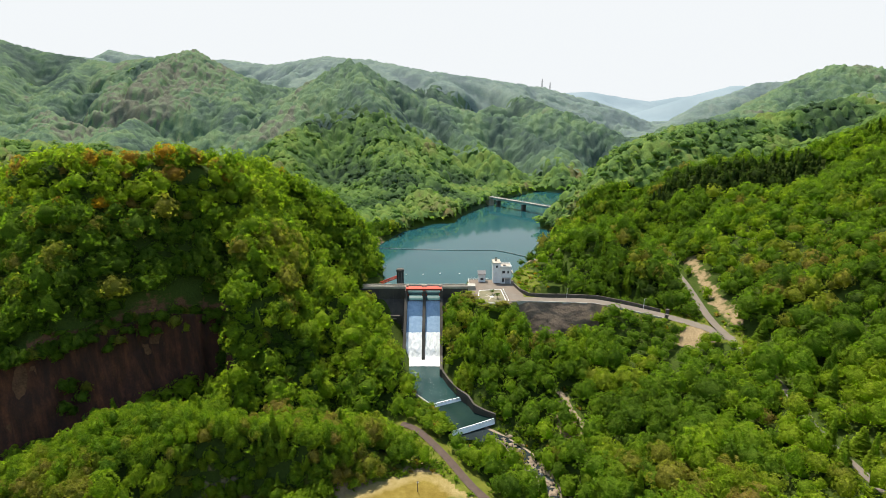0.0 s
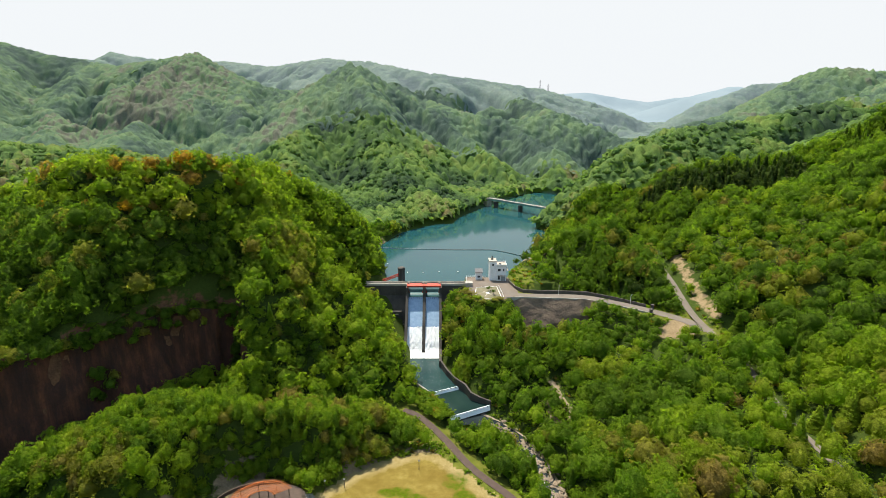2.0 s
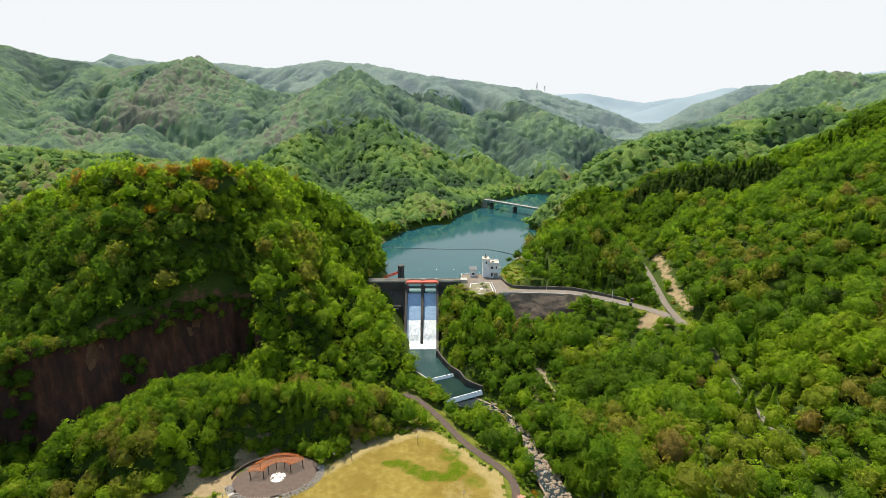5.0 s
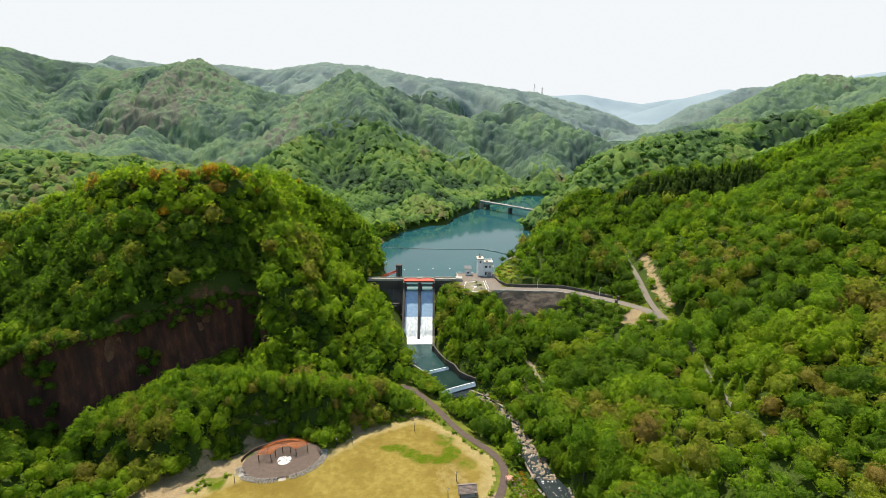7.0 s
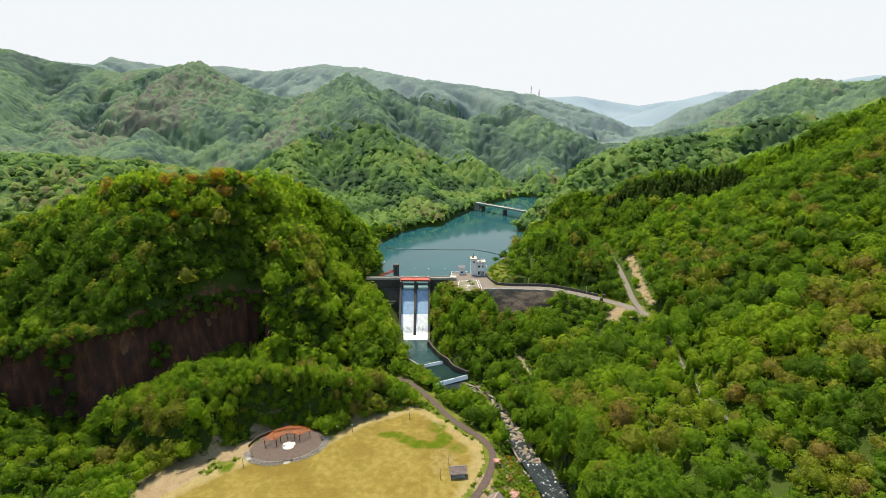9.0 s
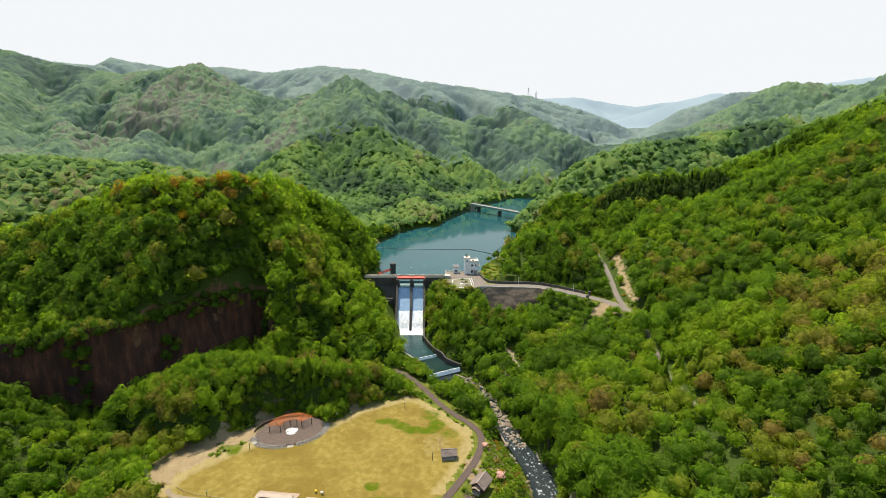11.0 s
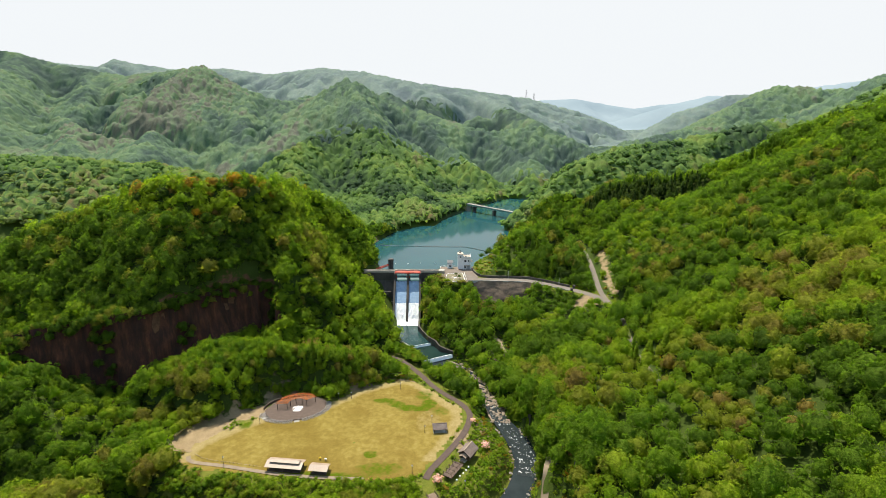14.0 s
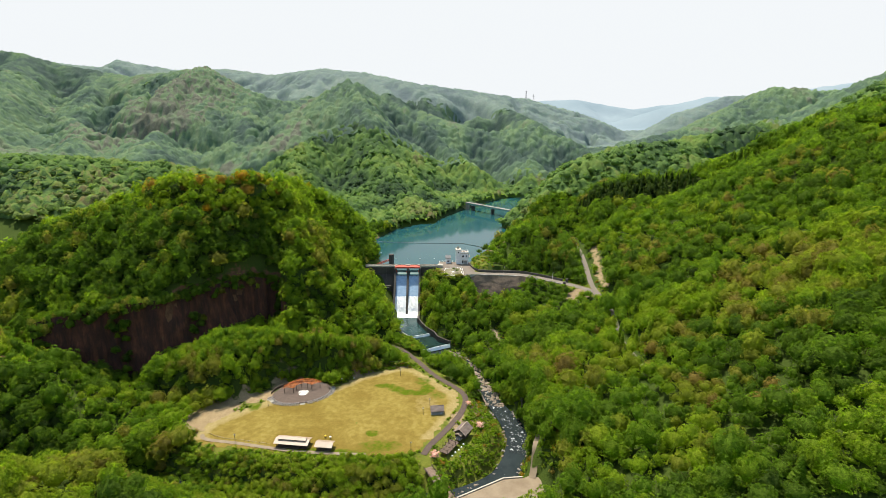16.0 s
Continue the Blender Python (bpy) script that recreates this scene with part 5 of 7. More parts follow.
def long_shelter(x, y, l, w, turn, monitor, label):
    ob = thing("picnic_shelter", x, y, PZ, turn, label, "shelter", "shelters on the meadow")
    n = max(2, int(l / 3.5))
    for i in range(n + 1):
        px = -l / 2 + 0.4 + i * (l - 0.8) / n
        for s in (-1, 1):
            part("post", box(px - 0.12, px + 0.12, s * (w / 2 - 0.4) - 0.12, s * (w / 2 - 0.4) + 0.12, -0.2, 2.7), BROWN_WOOD, ob)
    # floor coloured dark to stand in for the shade under the roof
    part("floor", box(-l / 2 + 0.3, l / 2 - 0.3, -w / 2 + 0.3, w / 2 - 0.3, -0.1, 0.22), PLAZA, ob)
    gable_roof("roof_slope", l, w, 2.7, 0.9, 0.6, 0.14, ROOF_BEIGE, ob)
    for i in range(1, int(l)):
        px = -l / 2 + i
        for s in (-1, 1):
            part("roof_seam", bar((px, s * 0.1, 3.74), (px, s * (w / 2 + 0.55), 3.74 - 0.95 * (w / 2 + 0.45) / (w / 2) + 0.04), 0.06, 0.06), ROOF_BEIGE, ob)
    if monitor:
        for s in (-1, 1):
            part("monitor_side", box(-l / 2 + 1.4, l / 2 - 1.4, s * 0.95 - 0.05, s * 0.95 + 0.05, 3.1, 3.95), BROWN_WOOD, ob)
            part("monitor_roof", prism([(0, 4.45), (s * 1.5, 3.9), (s * 1.5, 4.02), (0, 4.57)], -l / 2 + 0.9, l / 2 - 0.9, "x"), ROOF_BEIGE, ob)
    for i in range(n):
        px = -l / 2 + 0.4 + (i + 0.5) * (l - 0.8) / n
        t = part("picnic_table", box(px - 0.8, px + 0.8, -0.4, 0.4, 0.68, 0.76), BROWN_WOOD, ob)
        part("table_foot", box(px - 0.1, px + 0.1, -0.3, 0.3, 0.2, 0.68), BROWN_WOOD, t)
        for s in (-0.8, 0.8):
            part("bench", box(px - 0.8, px + 0.8, s - 0.15, s + 0.15, 0.4, 0.46), BROWN_WOOD, t)
    part("lattice_fence", box(-l / 2 + 0.4, l / 2 - 0.4, w / 2 - 0.44, w / 2 - 0.36, 0.3, 1.0), BROWN_WOOD, ob)
    return ob


long_shelter(-55.6, 79.6, 15.6, 5.6, -7, True, "long open shelter with a two-tier beige roof")
long_shelter(-39.9, 77.0, 7.4, 4.4, -7, False, "short open shelter with a plain beige roof")
toy = thing("spring_rider", -41.6, 85.5, PZ, 20, "yellow play seat on a spring beside the shelter", "play equipment")
part("spring", rod((0, 0, 0), (0, 0, 0.6), 0.18, 0.18, 10), STEEL, toy)
part("seat", boulder(rock_rng, 0.8, 0.8), YELLOW, toy, smooth=True).location = (0, 0, 1.0)
toy = thing("spring_rider", -38.9, 84.6, PZ, 70, "white play seat on a spring beside the shelter", "play equipment")
part("spring", rod((0, 0, 0), (0, 0, 0.6), 0.18, 0.18, 10), STEEL, toy)
part("seat", boulder(rock_rng, 0.7, 0.8), WHITE_PAINT, toy, smooth=True).location = (0, 0, 1.0)

# the round plaza with its pergola
PC = Vector((-64.0, 127.5))
plaza = thing("plaza", PC.x, PC.y, PZ + 0.2, 17, "oval brown-paved plaza with a white mosaic circle", "plaza", kind="structure")
oval = [(16.5 * math.cos(radians(a)), 11.5 * math.sin(radians(a))) for a in range(0, 360, 6)]
part("paving", prism(oval, -0.6, 0.3), PLAZA, plaza)
for k, (r0, r1) in enumerate(((0.0, 0.55), (0.7, 1.3), (1.42, 2.1), (2.2, 2.9))):
    bm = bmesh.new()
    n = 10 + 8 * k
    for i in range(n):
        if k and rock_rng.random() < 0.22:
            continue
        a0, a1 = 2 * math.pi * (i + 0.06) / n, 2 * math.pi * (i + 0.94) / n
        prism([(r * math.cos(a) + 0.6, r * math.sin(a) - 0.4) for r, a in ((max(r0, 0.15), a0), (r1, a0), (r1, a1), (max(r0, 0.15), a1))], 0.304, 0.34, "z", bm)
    part("mosaic_ring", bm, WHITE_PAINT, plaza, "white stone mosaic ring")
pergola = thing("pergola", PC.x + 0.6, PC.y - 0.2, PZ + 0.4, 17, "curved orange wooden pergola over the plaza", "pergola")
R0, R1, TOP = 5.0, 11.0, 3.3
def ring(r, a, z):
    return (r * math.cos(radians(a)), r * math.sin(radians(a)) * 0.92, z)
for a in (22, 60, 95, 130, 166):
    for r in (R0 + 0.4, R1 - 0.5):
        p = ring(r, a, 0)
        part("post", box(p[0] - 0.17, p[0] + 0.17, p[1] - 0.17, p[1] + 0.17, -0.4, TOP), BROWN_WOOD, pergola, "dark brown post")
for r in (R0 + 0.4, R1 - 0.5):
    for a in range(18, 170, 8):
        part("ring_beam", bar(ring(r, a, TOP + 0.1), ring(r, a + 8, TOP + 0.1), 0.14, 0.26), ORANGE_WOOD, pergola)
for i, a in enumerate(np.arange(18, 171, 5.2)):
    part("rafter", bar(ring(R0 - 0.3, a, TOP + 0.36), ring(R1 + 0.3, a, TOP + 0.36), 0.10, 0.16), ORANGE_WOOD, pergola)
for r in (6.6, 7.8, 9.2):
    for a in range(18, 162, 16):
        part("batten", bar(ring(r, a, TOP + 0.52), ring(r, a + 16, TOP + 0.52), 0.09, 0.09), ORANGE_WOOD, pergola)
edging = thing("stone_edging", PC.x, PC.y, PZ, 17, "curved rows of dark rough stones edging the plaza", "stone edging")
for row in range(4):
    for a in np.arange(178, 372, 3.6):
        if 262 < a < 276 or 196 < a < 204 or 352 < a < 358:
            continue
        k = 1.0 + 0.045 * row
        st = new("stone", ROCK_MESHES[5 + int(rock_rng.integers(0, 3))])
        st.parent = edging
        st.matrix_local = pose(16.2 * k * math.cos(radians(a)) + rock_rng.normal(0, 0.15), 11.2 * k * math.sin(radians(a)) - 0.2 + rock_rng.normal(0, 0.15), 0.25 + 0.25 * (3 - row) * 0.5,
                               rock_rng.uniform(-20, 20), 0, rock_rng.uniform(0, 360)) @ Matrix.Diagonal((0.52, 0.45, 0.5, 1))
for a in (269, 200, 355):
    steps = thing("stone_steps", PC.x, PC.y, PZ, 17, "short flight of flat stone steps to the plaza", "steps", "steps round the plaza")
    for k in range(4):
        r = 15.8 + 0.75 * k
        x, y = r * math.cos(radians(a)), r * 0.69 * math.sin(radians(a))
        st = part("step", box(-1.4, 1.4, -0.35, 0.35, -0.2, 0.5 - 0.12 * k, 0.03), CONCRETE, steps)
        st.matrix_local = pose(x, y, 0, 0, 0, a + 90)
part("back_wall", wall_along([(PC.x + 17.5 * math.cos(radians(a + 17)), PC.y + 13 * math.sin(radians(a + 17)), PZ) for a in range(60, 172, 8)], 0.4, 0.5, 0.9), BROWN_WOOD)
tagged(bpy.data.objects["back_wall"], "low dark timber edging behind the plaza", "edging", kind="structure")


def park_lamp(x, y, turn=0):
    z = float(land(np.array([x]), np.array([y]))[0])
    ob = thing("park_lamp", x, y, z, turn, "dark park lamp post with a pale globe", "lamp post", "lamp posts round the meadow")
    part("base", rod((0, 0, -0.1), (0, 0, 0.5), 0.2, 0.16, 10), BROWN_WOOD, ob)
    part("pole", rod((0, 0, 0.5), (0, 0, 3.6), 0.12, 0.10, 10), BROWN_WOOD, ob)
    part("globe", globe(0, 0, 3.9, 0.36), WHITE_PAINT, ob, smooth=True)
    part("cap", rod((0, 0, 4.2), (0, 0, 4.35), 0.3, 0.1, 10), BROWN_WOOD, ob)


for x, y in ((-9, 148), (-43, 137), (-36, 138), (9.5, 114.5), (6, 105.5), (-84.5, 82.5), (-79, 114), (24, 68.5), (1, 76)):
    park_lamp(x, y)
bench_line = [(-100, 89), (-96, 86.5), (-90, 84.5), (-82, 83.2), (-74, 81.5), (-67, 80.2)]
posts = thing("rope_fence", 0, 0, PZ, 0, "low weathered post and rope fence along the trail", "fence")
for (ax, ay), (bx, by) in zip(bench_line, bench_line[1:]):
    for i in range(4):
        t = i / 4
        x, y = ax + (bx - ax) * t, ay + (by - ay) * t
        part("post", rod((x, y, 0), (x, y, 0.9), 0.09, 0.09, 6), BROWN_WOOD, posts)
    part("rope", bar((ax, ay, 0.7), (bx, by, 0.7), 0.05), BEIGE, posts)

# the trellis garden by the cabin
trellis = thing("trellis", 19.2, 78.0, PZ, 58, "weathered dark timber trellis over garden beds", "trellis")
for i in range(5):
    x = -5.2 + 2.6 * i
    for y in (-2.0, 2.0):
        part("post", box(x - 0.09, x + 0.09, y - 0.09, y + 0.09, -0.2, 1.9), BROWN_WOOD, trellis)
    part("cross_beam", bar((x, -2.4, 1.95), (x, 2.4, 1.95), 0.14, 0.14), BROWN_WOOD, trellis)
for y in (-2.0, 0.0, 2.0):
    part("long_beam", bar((-5.6, y, 2.08), (5.6, y, 2.08), 0.12, 0.12), BROWN_WOOD, trellis)
part("bed", box(-5.4, 5.4, -2.3, 2.3, -0.1, 0.26), surface("garden_earth", (0.05, 0.032, 0.024), (0.13, 0.085, 0.062), 0.8), trellis)
for x, y in ((20.5, 71.2), (22.0, 73.6), (23.6, 75.4), (25.0, 77.4), (26.2, 79.6)):
    b = thing("white_stone", x, y, PZ, 0, "round white painted garden stone", "garden stone", "white stones by the cabin")
    st = part("body", globe(0, 0, 0.25, 0.42), WHITE_PAINT, b, smooth=True)

# the timber bridge over the stream and the landing beyond
fb = thing("footbridge", 0, 0, 0, 0, "brown timber-decked bridge over the stream", "footbridge")
f0, f1 = Vector((9.2, 63.0, -31.75)), Vector((22.2, 37.5, -31.75))
fd = (f1 - f0).normalized()
fs = Vector((fd.y, -fd.x, 0))
for s in (-1.3, 1.3):
    part("girder", bar(f0 + fs * s + Vector((0, 0, -0.55)), f1 + fs * s + Vector((0, 0, -0.55)), 0.35, 0.8), BROWN_WOOD, fb)
n = 58
for i in range(n):
    p = f0.lerp(f1, (i + 0.5) / n)
    part("plank", bar(p - fs * 1.9, p + fs * 1.9, 0.42, 0.12), surface("deck_wood", (0.10, 0.065, 0.045), (0.22, 0.150, 0.105), 1.2) if i == 0 else bpy.data.materials["deck_wood"], fb)
for s in (-1.95, 1.95):
    for i in range(12):
        p = f0.lerp(f1, i / 11) + fs * s
        part("rail_post", box(p.x - 0.08, p.x + 0.08, p.y - 0.08, p.y + 0.08, p.z - 0.5, p.z + 1.05), BROWN_WOOD, fb)
    for h in (0.55, 1.05):
        part("rail", bar(f0 + fs * s + Vector((0, 0, h)), f1 + fs * s + Vector((0, 0, h)), 0.12, 0.14), BROWN_WOOD, fb)
pad = prism([(22, 45), (42.5, 56.3), (51, 57.2), (57, 60), (62, 48), (56, 30), (30, 20), (24, 30)], -34.5, -32.75)
tagged(part("landing", pad, SAND), "pale gravel landing beside the stream", "landing", kind="structure")
track, _ = ribbon("footpath", [(px, py, float(land(np.array([px]), np.array([py]))[0])) for px, py in ((55.0, 57.0), (56.5, 61.0), (58.0, 66.0), (60.0, 71.0), (62.5, 77.0))], 1.5, SAND, 0.3)
tagged(track, "pale gravel track climbing into the trees", "path", kind="structure")
tagged(part("landing_wall", wall_along([(21.0, 45.0, -32.6), (42.3, 56.9, -32.6), (51, 57.9, -32.7)], 0.6, 6.5, 0.25), BEIGE), "pale concrete wall at the water's edge", "wall", kind="structure")
sheet_ob = thing("tarpaulin", 113, 158, float(land(np.array([115.0]), np.array([156.0]))[0]) + 2.6, 25, "bright blue tarpaulin roof among the trees", "tarpaulin")
part("cover", prism([(-1.6, 0.0), (0, 1.0), (1.6, 0.0), (1.6, 0.06), (0, 1.06), (-1.6, 0.06)], -2.2, 2.2, "y"), BLUE, sheet_ob)
for x in (-1.5, 1.5):
    for y in (-2.0, 2.0):
        part("pole", rod((x, y, -3.8), (x, y, 0.02), 0.06, 0.06, 6), STEEL, sheet_ob)

# ---- woods ----
def ico(level):
    bm = bmesh.new()
    bmesh.ops.create_icosphere(bm, subdivisions=level, radius=1.0)
    v = np.array([p.co[:] for p in bm.verts])
    f = np.array([[p.index for p in q.verts] for q in bm.faces])
    bm.free()
    return v, f


def lobed_crown(rng, puffs, leaves, size, core_level, squash=0.9, point=0.0, puff=(0.27, 0.40), inner=0.86, rough=0.42):
    """A broadleaf crown one metre in radius and centred on z = 0: rounded puffs over a domed or pointed
    outline, under a coat of separate leaf sprays. Triangles only."""
    i = np.arange(puffs)
    z = 1 - 1.42 * (i + 0.5) / puffs
    a = i * 2.39996 + rng.uniform(-0.35, 0.35, puffs)
    r = np.sqrt(np.maximum(1 - z * z, 0))
    reach = rng.uniform(0.52, 0.76, puffs)
    taper = 1 - point * np.clip(z, 0, 1)
    centres = np.stack([r * np.cos(a) * reach * taper, r * np.sin(a) * reach * taper, z * reach * (1 + 0.25 * point)], 1)
    size_of = rng.uniform(*puff, puffs) * (1 - 0.35 * point * np.clip(z, 0, 1))
    v, f = ico(core_level)
    ends = []
    for p in v:
        b = centres @ p
        q = b * b - (centres ** 2).sum(1) + size_of ** 2
        ends.append(np.max(np.where(q > 0, b + np.sqrt(np.maximum(q, 0)), 0.42)))
    core = v * np.array(ends)[:, None] * inner + rng.normal(0, 0.025, v.shape)
    n0 = len(core)
    k = rng.integers(0, puffs, leaves)
    out = centres[k] / np.linalg.norm(centres[k], axis=1)[:, None]
    d = rng.normal(0, 0.62, (leaves, 3)) + out + [0, 0, 0.22]
    d /= np.linalg.norm(d, axis=1)[:, None]
    place = centres[k] + d * size_of[k][:, None] * rng.uniform(0.86, 1.10, leaves)[:, None]
    n = d + rng.normal(0, rough, d.shape)
    n /= np.linalg.norm(n, axis=1)[:, None]
    t = np.cross(n, rng.normal(size=d.shape))
    t /= np.linalg.norm(t, axis=1)[:, None]
    b = np.cross(n, t)
    s = size * rng.uniform(0.6, 1.3, leaves)[:, None]
    corners = [place + s * (t * u + b * w) for u, w in ((-0.9, -0.55), (0.95, -0.5), (0.1, 1.0))]
    f = f[core[f].mean(1)[:, 2] > -0.52]
    i = n0 + 3 * np.arange(leaves)
    v = np.concatenate([core, np.stack(corners, 1).reshape(-1, 3)])
    v[:, 2] *= squash
    return v, np.concatenate([f, np.stack([i, i + 1, i + 2], 1)]), n0


def cone_crown(rng, leaves, size):
    """A conifer: a ragged cone of drooping sprays, from z = -1 to 1."""
    v, f = ico(1)
    core = v.copy()
    w = (1 - core[:, 2]) * 0.5
    core[:, :2] *= (0.15 + 0.75 * w)[:, None]
    core[:, :2] *= 0.55
    h = rng.random(leaves) ** 1.5 * 1.9 - 0.95
    a = rng.uniform(0, 2 * math.pi, leaves)
    r = 0.50 * (1 - (h + 1) / 2.05) + 0.05
    out = np.stack([np.cos(a), np.sin(a), -0.35 + 0 * a], 1)
    side = np.stack([-np.sin(a), np.cos(a), 0 * a], 1)
    base = np.stack([0 * a, 0 * a, h], 1) + out * (r * 0.35)[:, None]
    s = size * rng.uniform(0.7, 1.3, leaves)[:, None] * (0.4 + r[:, None] * 1.6)
    p1, p2 = base + side * s * 0.5 + [0, 0, 0.05], base - side * s * 0.5
    p3, p4 = base + out * (r * 0.85)[:, None] - side * s * 0.35, base + out * (r * 0.75)[:, None] + side * s * 0.4
    verts = np.concatenate([core, np.stack([p1, p2, p3, p4], 1).reshape(-1, 3)])
    i = len(core) + 4 * np.arange(leaves)
    tris = np.concatenate([f, np.stack([np.stack([i, i + 1, i + 2], 1), np.stack([i, i + 2, i + 3], 1)], 1).reshape(-1, 3)])
    return verts, tris, len(core)


def woods(name, kinds, pick, px, py, pz, radius, height, tint, label, rng, mat=None):
    """One mesh of many crowns. kinds: templates; pick: which one each tree takes."""
    all_v, all_f, all_t, all_s, base = [], [], [], [], 0
    turn = rng.uniform(0, 2 * math.pi, len(px))
    for k, (tv, tf, n0) in enumerate(kinds):
        sel = np.where(pick == k)[0]
        if not len(sel):
            continue
        c, s = np.cos(turn[sel])[:, None], np.sin(turn[sel])[:, None]
        r = radius[sel][:, None]
        x = (tv[None, :, 0] * c - tv[None, :, 1] * s) * r + px[sel][:, None]
        y = (tv[None, :, 0] * s + tv[None, :, 1] * c) * r + py[sel][:, None]
        z = tv[None, :, 2] * height[sel][:, None] * 0.5 + pz[sel][:, None]
        all_v.append(np.stack([x, y, z], -1).reshape(-1, 3))
        all_f.append((tf[None] + (base + len(tv) * np.arange(len(sel)))[:, None, None]).reshape(-1, 3))
        all_t.append(np.repeat(tint[sel], len(tv)))
        all_s.append(np.tile(np.arange(len(tv)) >= n0, len(sel)))
        base += len(tv) * len(sel)
    ob = mesh_object(name, np.concatenate(all_v), np.concatenate(all_f), mat or LEAVES, True)
    ob.data.attributes.new("tint", "FLOAT", "POINT").data.foreach_set("value", np.concatenate(all_t).astype(np.float32))
    ob.data.attributes.new("spray", "FLOAT", "POINT").data.foreach_set("value", np.concatenate(all_s).astype(np.float32))
    return tagged(ob, label, "woods", kind="stuff")


def scatter(x0, x1, y0, y1, gap, rng):
    gx, gy = np.meshgrid(np.arange(x0, x1, gap), np.arange(y0, y1, gap * 0.87))
    gx = gx + (np.arange(gx.shape[0]) % 2)[:, None] * gap * 0.5
    gx = gx + rng.uniform(-0.32, 0.32, gx.shape) * gap
    gy = gy + rng.uniform(-0.32, 0.32, gy.shape) * gap
    return gx.ravel(), gy.ravel()


def steepness(x, y, e=3.0):
    return np.hypot(land(x + e, y) - land(x - e, y), land(x, y + e) - land(x, y - e)) / (2 * e)


def clear(x, y, h):
    """Where trees may stand."""
    ok = (h > np.where(y > 268, 0.7, -60))
    ok &= edge_distance(x, y, MEADOW) > np.where((y < 90) & (x > -106), 5.0, 2.5)
    d, _ = along(x, y, RIVER)
    ok &= ~((y < 268) & ((x > 0) | (y > 80)) & (d < np.where(y > 196, np.where(x > 3, 9.0, 11.0), np.where((x > 44) & (y > 66) & (y < 126), 6.6, np.where(y > 126, 3.6, 8.5)))) & (x > -60))
    for line, gap in ((ROAD_DAM, 6.5), (ROAD_UP, np.where(y < 192, 1.8, 4.6)), (ROAD_PARK, 4.6), (PATH_R, 3.2)):
        ok &= along(x, y, line)[0] > gap
    ok &= edge_distance(x, y, [(12, 290), (12, 268), (-40, 268), (-40, 290)]) > 1.5
    ok &= edge_distance(x, y, [(8, 300), (12, 276), (16, 270), (16, 254), (21, 243), (36, 242), (46, 247), (50, 276), (46, 300)]) > 1.0
    ok &= edge_distance(x, y, [(42, 247), (44, 231), (76, 231), (82, 247)]) > 0
    ok &= edge_distance(x, y, [(41, 250), (41, 300), (50, 320), (60, 314), (63, 290), (60, 264), (82, 260), (90, 250)]) > 0
    ok &= np.hypot((x - PC.x + 1) / 20, (y - PC.y - 0.5) / 15) > 1
    ok &= edge_distance(x, y, [(-34, 268), (-34, 258), (-28, 246), (-20, 240), (-20, 268)]) > 0.5
    ok &= edge_distance(x, y, [(-112, 86), (-120, 104), (-108, 117), (-93, 130), (-82, 142), (-66, 147), (-62, 140), (-84, 118), (-86, 108), (-100, 88)]) > 0.5
    ok &= along(x, y, [(137, 214), (140, 235), (146, 262), (151, 286)])[0] > 2.9
    ok &= np.hypot((x - 117) / 10, (y - 209) / 7) > 1
    ok &= edge_distance(x, y, [(19, 46), (41, 58), (51, 59), (58, 61), (62, 48), (56, 30), (30, 22)]) > 2.5
    ok &= along(x, y, [(56, 58), (58, 66), (61, 74)])[0] > 3.0
    ok &= edge_distance(x, y, [(8, 74), (28, 124), (40, 124), (48, 104), (50, 90), (44, 72), (30, 60), (14, 58)]) > 2.5
    ok &= edge_distance(x, y, [(-10, 200), (2, 176), (24, 186), (16, 200)]) > 2.5
    ok &= along(x, y, [(8, 66), (22.2, 37.5)])[0] > 5.0
    ok &= edge_distance(x, y, [(-20, 264), (-2, 264), (-2, 215), (-20, 215)]) > 2.0
    return ok


rng = np.random.default_rng(7)
# 0 to 4 domed, 5 to 8 upright, 9 and 10 pointed
NEAR_KINDS = ([lobed_crown(rng, 15, 140, 0.160, 1) for _ in range(5)] + [lobed_crown(rng, 15, 140, 0.155, 1, 1.0, 0.35) for _ in range(4)]
              + [cone_crown(rng, 90, 0.5) for _ in range(2)])
FINE_KINDS = ([lobed_crown(rng, 20, 290, 0.120, 1, puff=(0.23, 0.36)) for _ in range(5)] + [lobed_crown(rng, 20, 290, 0.118, 1, 1.0, 0.35, puff=(0.23, 0.36)) for _ in range(4)]
              + [cone_crown(rng, 110, 0.45) for _ in range(2)])
MID_KINDS = [lobed_crown(rng, 9, 12, 0.34, 1, 0.95, 0.1, (0.32, 0.46), 0.96, 0.15) for _ in range(6)] + [cone_crown(rng, 24, 0.8) for _ in range(2)]


